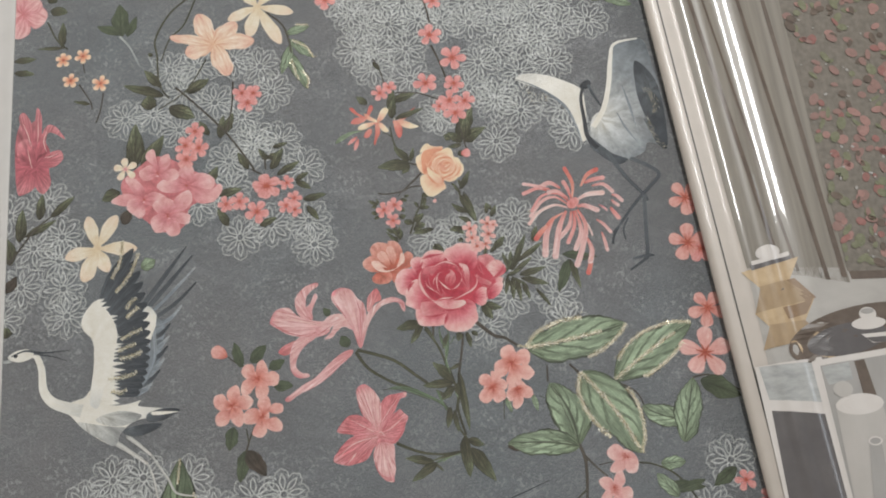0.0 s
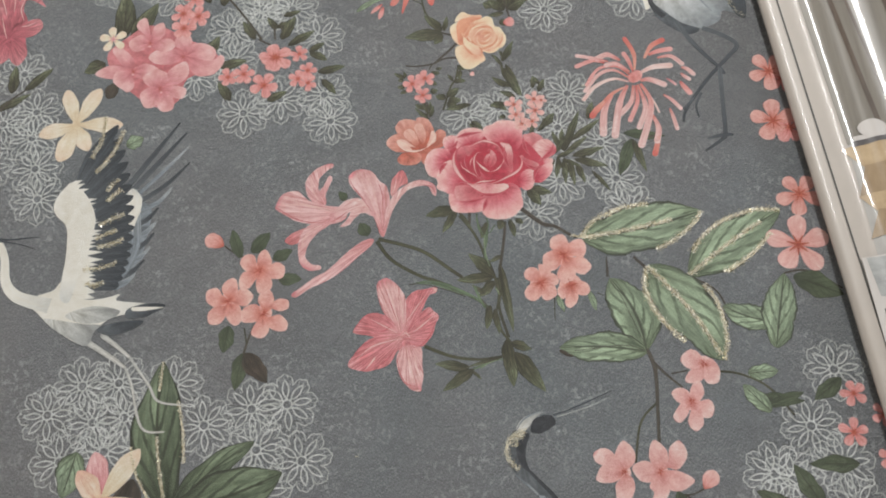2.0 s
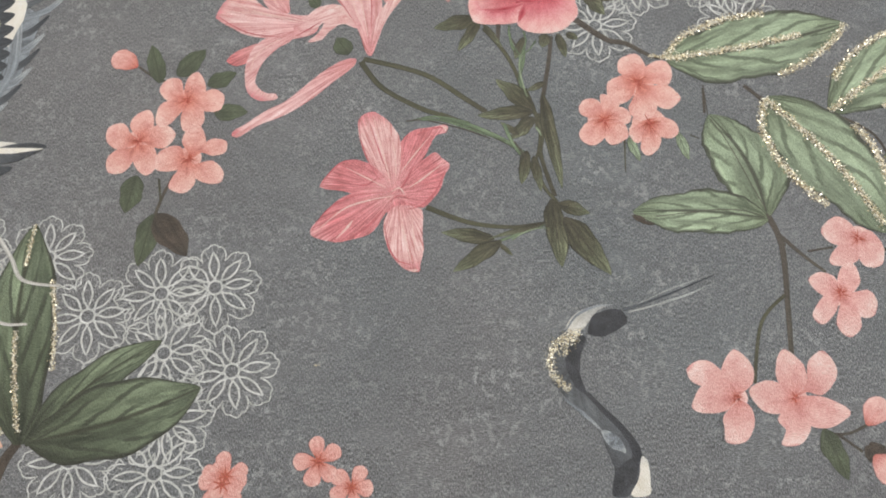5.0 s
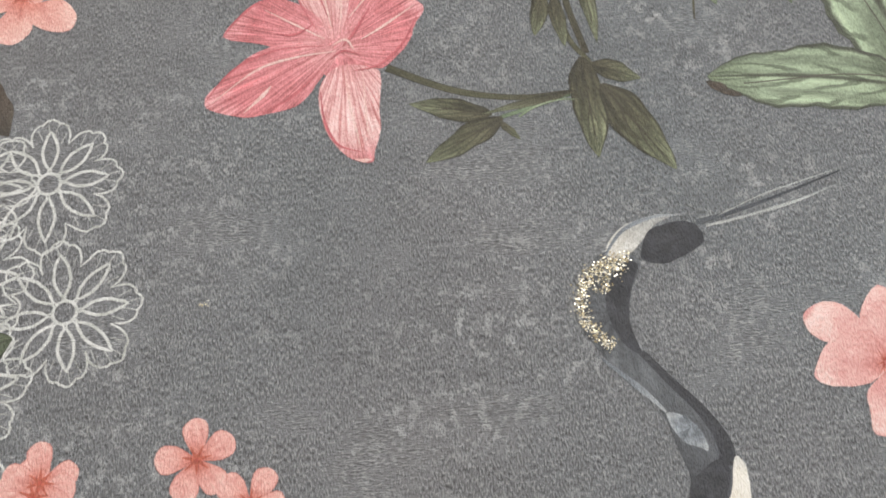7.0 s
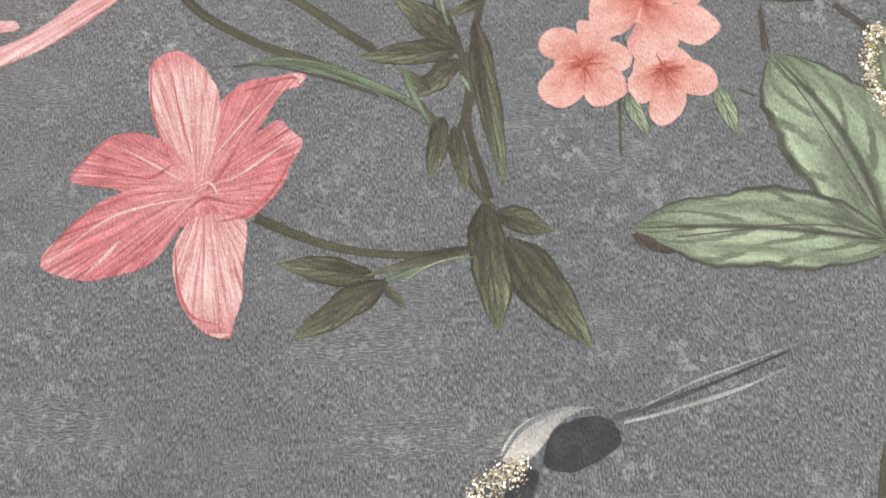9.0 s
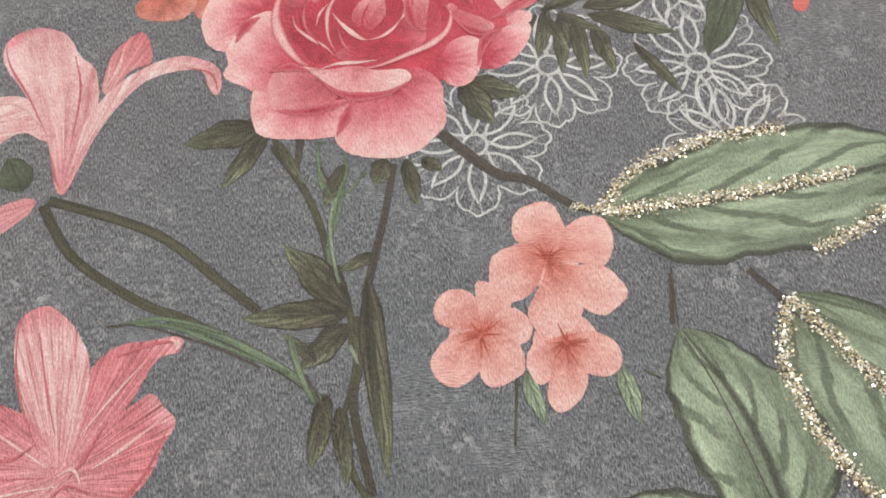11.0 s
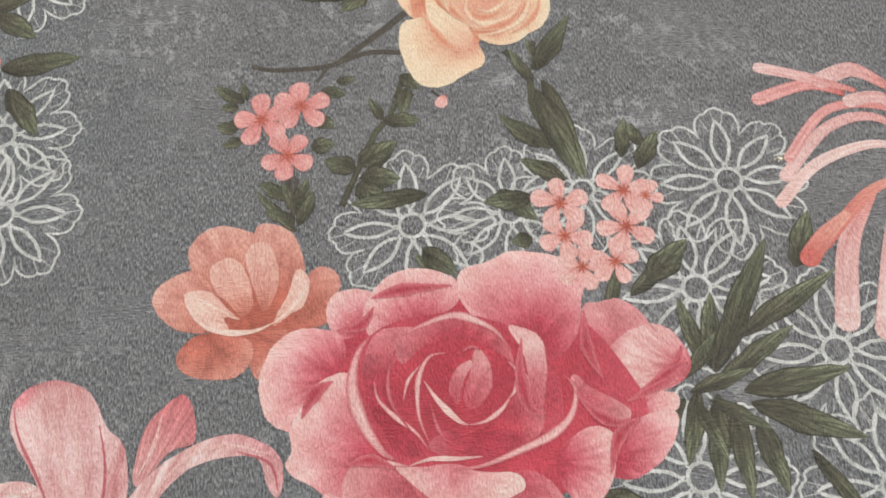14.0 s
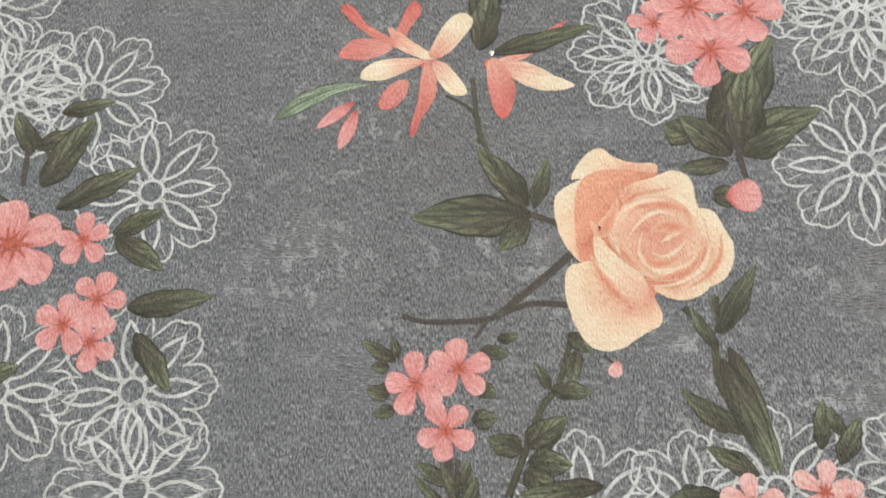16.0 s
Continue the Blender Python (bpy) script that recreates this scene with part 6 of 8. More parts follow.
spray_blossom((-168.9, 88.6), 1.5, "wash_pink", "soft pink printed hydrangea-like blossom in a dense cluster", 13, (
    ((-189.5, 91.0), (-181.6, 95.4), (-170.7, 92.5), (-168.2, 86.9), (-177.9, 83.9), (-186.5, 86.2)),
    ((-167.1, 94.5), (-158.1, 96.4), (-150.2, 90.9), (-152.1, 84.2), (-161.8, 82.9), (-167.1, 86.8)),
    ((-164.3, 79.1), (-152.8, 83.5), (-147.0, 86.9), (-144.9, 82.5), (-150.7, 74.7), (-160.0, 74.2)),
    ((-174.4, 97.4), (-170.8, 104.5), (-165.3, 102.6), (-164.3, 95.4), (-167.9, 91.7))))
spray_blossom((-183.1, 68.1), 2.0, "wash_pink", "soft pink printed hydrangea-like blossom in a dense cluster", 14, (
    ((-194.4, 65.4), (-188.4, 69.5), (-182.7, 66.0), (-184.4, 57.5), (-191.4, 56.4)),
    ((-181.3, 64.3), (-175.6, 61.3), (-175.2, 53.7), (-181.2, 52.5), (-184.4, 57.9)),
    ((-178.1, 69.5), (-167.8, 66.3), (-169.9, 59.8), (-177.7, 63.1)),
    ((-192.8, 76.8), (-185.0, 81.1), (-177.1, 75.4), (-181.0, 69.8), (-189.9, 70.8)),
    ((-177.9, 79.1), (-168.2, 84.4), (-166.1, 76.1), (-172.1, 70.0), (-177.8, 71.9))))
blossom((-212.1, 105.6), 9.2, 0.4, "cream_petal", layer=12, w=0.55, label="small white printed blossom with narrow petals", heart="soft_pink")
for c, r, a in (((-162.4, 129.0), 6.9, 0.3), ((-169.5, 118.9), 7.7, 0.9), ((-160.0, 116.0), 7.7, 0.2), ((-169.0, 108.4), 7.7, 1.4), ((-127.9, 155.4), 6.9, 0.3), ((-119.7, 154.4), 6.9, 0.9), ((-124.1, 147.2), 7.7, 1.2),
                ((-112.7, 81.2), 10.0, 0.6), ((-121.0, 63.2), 8.5, 1.0), ((-132.8, 72.1), 6.9, 0.2), ((-142.3, 71.1), 6.2, 0.5)):
    blossom(c, r, a, "coral", layer=13, w=0.72)
for c, r, a in (((-114.4, 81.8), 9.3, 0.5), ((-99.3, 82.3), 5.7, 0.4), ((-94.8, 70.3), 6.1, 1.2), ((-100.7, 65.3), 6.3, 0.2), ((-94.9, 61.9), 5.7, 0.8),
                ((-33.8, 54.3), 5.9, 0.5), ((-26.0, 57.2), 5.9, 1.6), ((-28.1, 46.1), 5.7, 0.9)):
    blossom(c, r, a, "coral", layer=13, w=0.66)
for c, r, a in (((23.7, 34.1), 5.5, 0.4), ((24.1, 27.5), 5.2, 1.0), ((35.6, 36.4), 5.5, 0.2), ((35.5, 29.0), 5.5, 0.7), ((32.9, 22.1), 4.8, 1.5), ((26.9, 21.2), 4.8, 0.1), ((39.5, 35.2), 3.6, 1.1)):
    blossom(c, r, a, "blush", layer=14, w=0.62)
for c, r, a in (((11.1, 186.1), 9.2, 0.3), ((25.5, 165.7), 10.0, 1.1), ((4.3, 147.6), 8.9, 0.6), ((24.4, 144.8), 7.7, 0.9), ((19.8, 131.8), 8.5, 0.2), ((30.6, 130.5), 7.7, 1.3), ((23.1, 121.6), 8.5, 0.7),
                ((16.0, 214.1), 6.9, 0.4), ((-63.1, 224.8), 8.5, 0.8), ((-29.1, 143.5), 6.2, 0.5), ((-22.2, 147.2), 5.4, 1.0), ((12.5, 128.2), 5.4, 0.4)):
    blossom(c, r, a, "coral", layer=13, w=0.68)
for b, tip, w, mat in (((-145.3, -36.2), (-155.1, -29.8), 9.0, "salmon"), ((92.5, -189.3), (99.6, -181.5), 8.0, "blush"), ((92.6, -198.6), (98.4, -206.2), 9.5, "blush"), ((23.7, 89.9), (30.2, 90.4), 6.8, "coral"), ((2.4, 58.6), (1.3, 55.7), 2.6, "blush")):
    petal(PAGE, b, tip, w, mat, 11, 0, 0.6, 0.45, name="bud", label="small pink printed flower bud")

# ---------- sage leaves with gold glitter ----------
GREEN = (((50.8, -51.8), (117.9, -42.7), 28.0, -2.2), ((104.9, -78.9), (160.2, -46.5), 24.5, 1.5), ((83.5, -71.6), (114.6, -126.4), 30.5, 3.0))
for b, tip, w, bend in GREEN:
    leaf(b, tip, w, "leaf_green", 9, bend, 0.45, 0.7)
b, tip, w, bend = GREEN[0]
glitter(leaf_line(b, tip, w, 1, -0.0, 0.6, bend, 0.45, 0.7), 2.3)
glitter(leaf_line(b, tip, w, 0, 0.02, 0.75, bend + 0.8, 0.45, 0.7), 2.3)
glitter(leaf_line(b, tip, w, -1, 0.55, 1.0, bend, 0.45, 0.7), 2.3)
glitter([(45.2, -49.8), (52.0, -51.5), (56.9, -52.2)], 1.2)
b, tip, w, bend = GREEN[1]
glitter(leaf_line(b, tip, w, 1, 0.15, 1.0, bend, 0.45, 0.7), 2.3)
glitter(leaf_line(b, tip, w, 0, 0.0, 0.8, bend, 0.45, 0.7), 2.3)
glitter(leaf_line(b, tip, w, -1, 0.25, 0.8, bend, 0.45, 0.7), 2.3)
b, tip, w, bend = GREEN[2]
glitter(leaf_line(b, tip, w, -1, 0.0, 0.7, bend, 0.45, 0.7), 2.5)
glitter(leaf_line(b, tip, w, 0, 0.0, 0.95, bend, 0.45, 0.7), 2.3)
glitter(leaf_line(b, tip, w, 1, 0.4, 1.0, bend, 0.45, 0.7), 2.3)
for b, tip, w, bend in (((75.9, -117.2), (62.7, -76.3), 24.9, -3.5), ((75.8, -117.8), (31.1, -111.7), 16.9, -1.5), ((144.8, -108.9), (119.2, -97.7), 14.5, 1.5), ((142.2, -122.5), (154.6, -82.8), 17.7, 0.0),
                        ((125.1, -134.3), (140.6, -134.5), 8.5, 0.0), ((132.8, -155.0), (121.4, -140.0), 9.0, 0.0), ((-175.0, -176.7), (-177.6, -98.8), 27.0, 4.0), ((-172.8, -176.9), (-129.9, -145.2), 14.5, 3.0), ((-171.7, -176.3), (-116.2, -162.2), 25.5, -2.0),
                        ((140.4, 202.1), (161.1, 193.3), 7.7, 0.0), ((131.8, 200.7), (145.0, 204.9), 6.2, 0.0)):
    leaf(b, tip, w, "leaf_forest" if b[0] < -170 else "leaf_green", 9, bend, 0.45, 0.7)
b, tip, w, bend = (-175.0, -176.7), (-177.6, -98.8), 27.0, 4.0
glitter(leaf_line(b, tip, w, 0, 0.05, 0.5, bend, 0.45, 0.7), 1.6)
glitter(leaf_line(b, tip, w, -1, 0.3, 0.72, bend, 0.45, 0.7), 1.5)
glitter(leaf_line(b, tip, w, 1, 0.05, 0.45, bend, 0.45, 0.7), 1.2)
glitter(leaf_line(b, tip, w, 0, 0.8, 1.0, bend, 0.45, 0.7), 1.5)
for b, tip, w in (((125.1, -147.6), (150.6, -151.1), 7.0), ((131.2, -151.7), (151.1, -146.6), 5.7), ((170.2, -184.4), (145.8, -182.3), 8.5), ((148.8, -203.5), (138.1, -181.6), 9.7), ((133.6, -202.2), (117.4, -192.8), 7.4), ((159.4, -84.8), (183.2, -97.6), 13.9),
                  ((171.2, -141.5), (155.5, -151.1), 8.5)):
    leaf(b, tip, w, "leaf_dusky", 8)
for b, tip, w in (((-94.0, 199.9), (-75.8, 204.3), 6.9), ((-91.3, 194.8), (-74.1, 177.8), 7.7), ((-92.0, 183.2), (-80.2, 152.8), 9.2), ((-90.4, 190.0), (-98.6, 166.9), 7.7)):
    leaf(b, tip, w, "leaf_green", 8)
glitter([(-86.5, 206.6), (-76.5, 205.3)], 1.6)
glitter([(-89.7, 193.7), (-80.1, 187.8), (-74.1, 177.8)], 1.8)
glitter([(-91.0, 178.4), (-88.0, 166.5), (-85.8, 160.8)], 1.6)
glitter([(-83.3, 168.3), (-79.3, 160.9), (-80.5, 153.8)], 1.6)

# ---------- olive leaves ----------
for b, tip, w in (((-16.4, -27.2), (-32.7, -29.9), 6.8), ((-15.3, -28.4), (-24.2, -40.9), 4.8), ((-14.2, -29.6), (-7.6, -41.0), 2.4), ((24.8, -19.4), (38.5, -23.2), 5.5), ((25.4, -19.4), (31.6, -30.2), 6.1), ((13.3, -36.8), (15.2, -47.6), 3.7), ((9.1, -36.6), (6.9, -42.4), 4.8),
                  ((16.5, -37.0), (20.5, -40.0), 3.3), ((0.7, -37.2), (-3.5, -46.6), 3.7)):
    leaf(b, tip, w, layer=7)
for b, tip, w in (((1.7, -68.2), (-11.3, -54.4), 6.8), ((1.1, -69.3), (-19.0, -69.1), 6.1), ((1.1, -71.6), (-7.8, -79.8), 5.5), ((5.0, -62.1), (8.2, -100.8), 5.2), ((-2.6, -84.9), (-5.6, -98.0), 4.4), ((-0.5, -87.2), (0.9, -101.3), 3.7), ((-4.7, -78.4), (-11.1, -72.5), 2.6), ((6.7, -57.5), (-0.4, -60.5), 2.8),
                  ((1.7, -72.2), (2.9, -78.9), 2.0)):
    leaf(b, tip, w, layer=7)
for b, tip, w in (((5.9, -106.3), (16.6, -111.0), 5.2), ((4.1, -104.4), (5.2, -129.9), 7.9), ((7.7, -111.7), (21.0, -133.9), 8.8), ((-16.7, -117.6), (-34.7, -113.7), 5.5), ((-14.5, -118.7), (-31.6, -128.5), 6.1), ((2.2, -113.0), (-19.0, -117.5), 2.1), ((-15.3, -119.5), (-11.0, -124.4), 1.8)):
    leaf(b, tip, w, layer=7)
for b, tip, w in (((33.6, -82.9), (36.3, -92.7), 3.3), ((50.7, -81.9), (53.2, -93.7), 3.7)):
    leaf(b, tip, w, "leaf_green", 7)
for b, tip, w in (((46.5, 2.6), (43.2, 14.9), 3.3), ((47.6, 1.9), (49.0, 15.8), 3.7), ((48.1, 1.2), (60.2, 26.1), 4.8), ((52.7, 7.4), (71.5, 19.5), 3.9), ((48.4, -0.7), (62.6, 9.3), 3.7), ((52.7, -2.3), (71.1, 1.5), 4.8), ((53.6, -4.3), (71.9, -10.5), 4.8),
                  ((45.0, -1.8), (42.1, -14.6), 3.3), ((48.2, -2.6), (46.7, -19.0), 3.7), ((50.8, -4.1), (51.7, -20.5), 3.7), ((54.4, -6.8), (57.7, -19.4), 3.9), ((62.4, -12.3), (71.1, -25.9), 2.8)):
    leaf(b, tip, w, layer=8, label="dark olive narrow printed frond leaf")
for b, tip, w in (((64.6, 20.1), (68.5, 31.1), 4.4), ((87.3, 4.8), (77.3, -16.9), 7.6), ((87.8, 4.8), (92.4, -16.2), 4.4), ((83.5, 9.1), (106.2, 4.7), 6.5), ((35.1, 15.5), (45.3, 25.1), 3.3), ((-1.1, 36.9), (-15.8, 35.1), 3.9), ((12.4, 37.3), (19.4, 30.8), 3.9), ((2.4, 19.4), (-3.5, 24.7), 2.8)):
    leaf(b, tip, w, "leaf_dusky" if w > 6 else "leaf_olive", 8)
for b, tip, w in (((20.1, 64.1), (28.0, 76.8), 3.6), ((19.9, 60.4), (15.4, 68.7), 2.5), ((20.4, 59.1), (28.1, 39.0), 5.2), ((20.3, 46.0), (12.7, 53.9), 2.9), ((25.1, 39.0), (16.5, 43.8), 3.6), ((18.7, 35.3), (9.5, 34.9), 4.2), ((35.7, 43.4), (36.9, 52.1), 3.1),
                  ((38.6, 41.0), (42.9, 49.0), 3.6), ((38.4, 18.4), (46.1, 26.1), 5.2), ((-1.9, 25.8), (4.1, 20.5), 4.2), ((18.3, 27.1), (14.3, 26.6), 3.1)):
    leaf(b, tip, w, layer=8)
for b, tip, w in (((-12.7, 86.8), (-35.8, 86.4), 8.5), ((-13.3, 88.5), (-23.0, 100.9), 5.7), ((-12.2, 88.0), (-9.3, 98.5), 3.3), ((-13.3, 86.2), (-18.6, 79.5), 5.0), ((27.0, 99.2), (30.4, 118.8), 8.3), ((25.4, 98.6), (15.9, 107.2), 6.1), ((27.5, 98.6), (38.6, 104.4), 5.7), ((24.7, 96.9), (15.2, 95.8), 3.7),
                  ((20.5, 63.7), (27.2, 75.2), 4.4), ((21.8, 61.2), (28.9, 39.2), 4.4), ((23.4, 45.8), (12.9, 53.6), 3.1), ((21.3, 90.5), (27.2, 91.0), 3.7), ((21.2, 89.7), (26.1, 88.5), 2.4)):
    leaf(b, tip, w, layer=8)
for b, tip, w in (((20.3, 66.9), (19.1, 71.1), 1.5), ((-6.4, 63.7), (-2.5, 60.1), 3.1), ((-5.0, 60.6), (-6.2, 54.5), 3.3), ((-9.7, 53.4), (-2.3, 53.0), 3.5), ((-9.7, 53.4), (-12.6, 58.5), 2.2), ((-14.3, 43.5), (-6.8, 48.5), 5.2), ((-14.8, 42.6), (-20.9, 44.9), 4.4), ((-13.8, 41.1), (-6.1, 40.3), 5.0), ((-14.3, 39.7), (-9.1, 34.9), 4.8),
                  ((-37.5, 58.5), (-43.9, 62.3), 2.8), ((-37.0, 59.0), (-38.2, 63.2), 1.7), ((-38.5, 57.4), (-42.1, 57.4), 2.6), ((-38.3, 52.3), (-42.6, 53.3), 3.3), ((-37.2, 49.8), (-41.2, 48.7), 2.6), ((-23.6, 47.9), (-19.0, 48.4), 3.7), ((-22.7, 54.4), (-19.4, 51.9), 3.3), ((-22.2, 60.6), (-17.1, 59.5), 3.1), ((-19.2, 62.7), (-15.3, 62.9), 2.2),
                  ((-26.9, 36.7), (-33.4, 40.4), 3.1), ((-26.9, 35.7), (-23.3, 39.1), 3.1)):
    leaf(b, tip, w, layer=8)
for b, tip, w in (((-22.6, 122.7), (-20.3, 137.5), 6.5), ((-20.3, 121.9), (0.9, 128.0), 4.4), ((-93.6, 83.4), (-83.9, 88.4), 4.4), ((-93.0, 82.8), (-82.6, 76.1), 5.0), ((-88.8, 68.6), (-72.4, 70.8), 5.5), ((-86.5, 63.7), (-78.7, 52.6), 4.8), ((-108.1, 110.1), (-97.1, 112.5), 3.9), ((-112.8, 102.5), (-100.9, 105.5), 4.4), ((-112.6, 101.2), (-117.8, 110.3), 4.4), ((-107.4, 98.7), (-103.1, 101.1), 3.3), ((39.4, 45.9), (37.6, 50.7), 2.6)):
    leaf(b, tip, w, layer=9)
for b, tip, w, mat in (((-205.8, 104.9), (-204.8, 139.8), 13.1, "leaf_olive"), ((-201.0, 104.3), (-184.7, 128.6), 10.8, "leaf_olive"), ((-184.2, 159.8), (-213.6, 171.6), 7.7, "leaf_olive"), ((-186.1, 166.9), (-198.3, 182.2), 6.9, "leaf_olive"), ((-194.5, 149.8), (-195.6, 161.2), 11.6, "leaf_olive"), ((-180.3, 150.3), (-162.2, 140.1), 11.6, "leaf_olive"), ((-167.8, 160.2), (-151.2, 169.6), 8.5, "leaf_olive"),
                       ((-144.5, 121.6), (-141.9, 139.0), 6.9, "leaf_olive"), ((-140.4, 125.5), (-135.0, 140.4), 6.2, "leaf_olive"), ((-152.5, 124.8), (-159.4, 136.7), 5.4, "leaf_olive"), ((-147.9, 78.9), (-130.8, 81.2), 6.9, "leaf_olive"), ((-155.6, 86.2), (-147.2, 100.2), 7.7, "leaf_olive"), ((-109.7, 93.6), (-100.9, 109.0), 6.9, "leaf_olive"), ((-105.9, 88.9), (-89.5, 97.7), 5.4, "leaf_olive"), ((-125.5, 95.5), (-132.9, 109.3), 5.4, "leaf_olive"),
                       ((-216.1, 89.0), (-228.8, 84.1), 10.0, "leaf_olive"), ((-213.8, 64.4), (-209.1, 75.5), 8.5, "leaf_brown"), ((-140.9, 55.1), (-148.2, 68.5), 6.2, "leaf_olive"), ((-119.5, 52.7), (-107.6, 57.5), 5.4, "leaf_olive"),
                       ((-214.8, 212.3), (-216.1, 239.8), 13.1, "leaf_dusky"), ((-214.8, 214.7), (-232.9, 222.6), 7.7, "leaf_dusky"), ((-210.7, 211.8), (-203.4, 227.6), 6.9, "leaf_dusky"), ((-258.7, 208.2), (-258.3, 229.5), 6.2, "leaf_olive"), ((-256.6, 207.9), (-277.5, 209.0), 3.1, "leaf_olive"), ((-267.8, 240.4), (-255.0, 237.8), 8.5, "leaf_olive"), ((-270.1, 247.9), (-261.7, 253.3), 7.7, "leaf_olive"),
                       ((-294.0, 200.7), (-277.3, 201.0), 5.4, "leaf_olive"), ((-293.6, 191.4), (-278.2, 188.6), 5.4, "leaf_olive"), ((-237.4, 159.4), (-249.7, 163.2), 3.1, "leaf_olive"), ((-192.0, 193.0), (-195.3, 195.8), 3.1, "leaf_olive"),
                       ((-264.1, 75.6), (-247.8, 89.3), 6.2, "leaf_olive"), ((-272.0, 74.4), (-270.5, 93.2), 6.9, "leaf_olive"), ((-285.3, 59.4), (-284.0, 83.3), 8.5, "leaf_olive"), ((-290.6, 43.6), (-295.2, 64.6), 10.0, "leaf_olive"), ((-281.5, 63.0), (-260.2, 73.0), 5.4, "leaf_olive"), ((-293.7, 23.9), (-286.4, 35.1), 7.7, "leaf_brown"),
                       ((-201.5, 31.5), (-191.8, 36.4), 9.2, "leaf_green"), ((-292.6, -7.5), (-292.1, 0.2), 7.7, "leaf_olive")):
    leaf(b, tip, w, mat, 10)
for b, tip, w, mat in (((-136.1, -44.2), (-140.4, -26.9), 7.0, "leaf_dusky"), ((-129.7, -41.8), (-119.5, -30.9), 8.5, "leaf_dusky"), ((-118.1, -47.0), (-107.3, -42.4), 7.0, "leaf_dusky"), ((-115.5, -58.6), (-102.8, -59.9), 7.5, "leaf_dusky"), ((-142.7, -82.5), (-145.9, -97.1), 9.0, "leaf_dusky"), ((-135.6, -98.4), (-140.0, -117.8), 8.5, "leaf_dusky"), ((-134.6, -98.5), (-122.9, -115.3), 10.5, "leaf_brown"),
                       ((-65.1, -38.3), (-69.5, -30.5), 7.5, "leaf_dusky"), ((-76.1, -15.9), (-79.9, -10.1), 5.0, "leaf_dusky"), ((-192.3, -158.4), (-201.0, -189.2), 15.0, "leaf_brown"), ((79.3, -189.4), (83.4, -205.5), 7.0, "leaf_dusky"), ((90.2, -199.5), (96.5, -196.0), 7.0, "leaf_brown"), ((-221.7, -142.2), (-228.4, -164.9), 15.0, "leaf_green")):
    leaf(b, tip, w, mat, 8)
for b, tip, w in (((22.6, 101.9), (35.2, 124.6), 10.0), ((24.5, 101.6), (43.3, 108.2), 7.7), ((18.6, 102.3), (12.9, 105.2), 6.2), ((-22.4, 136.0), (-3.7, 140.5), 6.2), ((-23.0, 129.3), (-19.6, 144.6), 6.9), ((-38.7, 135.7), (-46.2, 142.4), 5.4), ((-31.8, 169.0), (-27.5, 161.5), 3.9)):
    leaf(b, tip, w, "leaf_olive", 8)
bloom = on_page("pink_lily", [(disc_shape((-210.0, -166.3), 3.5), "blush", 0)], 11, PAGE, "pale peach printed lily with pointed petals", (-210.0, -166.3))
for k, (b, tip, w, mat) in enumerate((((-207.9, -164.2), (-212.3, -142.9), 11.5, "soft_pink"), ((-207.7, -166.5), (-188.9, -143.4), 11.0, "cream_petal"), ((-208.8, -166.4), (-180.0, -177.0), 8.5, "apricot"), ((-208.6, -168.7), (-220.7, -151.7), 11.0, "apricot"), ((-209.6, -169.7), (-203.9, -182.4), 13.5, "blush"), ((-211.9, -169.5), (-222.3, -178.8), 12.5, "blush"))):
    petal(bloom, b, tip, w, mat, 12 + k, 0, 0.55, 0.65, 0.06, 10, 4)

for b, tip, w in (((35.0, -115.6), (30.5, -112.8), 2.4), ((37.9, -116.9), (32.7, -115.4), 1.5)):
    leaf(b, tip, w, "leaf_brown", 12, label="brown curled printed leaf tip")
for b, tip, w in (((-26.3, 30.5), (-33.7, 38.5), 2.1), ((-26.0, 32.2), (-31.8, 34.3), 2.7), ((-25.6, 33.3), (-29.2, 41.0), 1.9), ((-25.3, 31.1), (-22.5, 38.3), 2.7), ((-25.3, 36.6), (-23.9, 41.4), 1.7), ((-25.5, 30.0), (-29.8, 33.4), 1.7),
                  ((30.4, 11.8), (33.9, 22.1), 2.6), ((42.9, 0.2), (49.1, 8.3), 2.6), ((43.7, -2.2), (54.8, 1.8), 2.8), ((42.6, -3.3), (37.7, -9.9), 2.4), ((44.6, -4.0), (48.7, -14.0), 2.6), ((46.8, -3.6), (56.6, -8.8), 2.6)):
    leaf(b, tip, w, layer=8, label="dark olive narrow printed frond leaf")

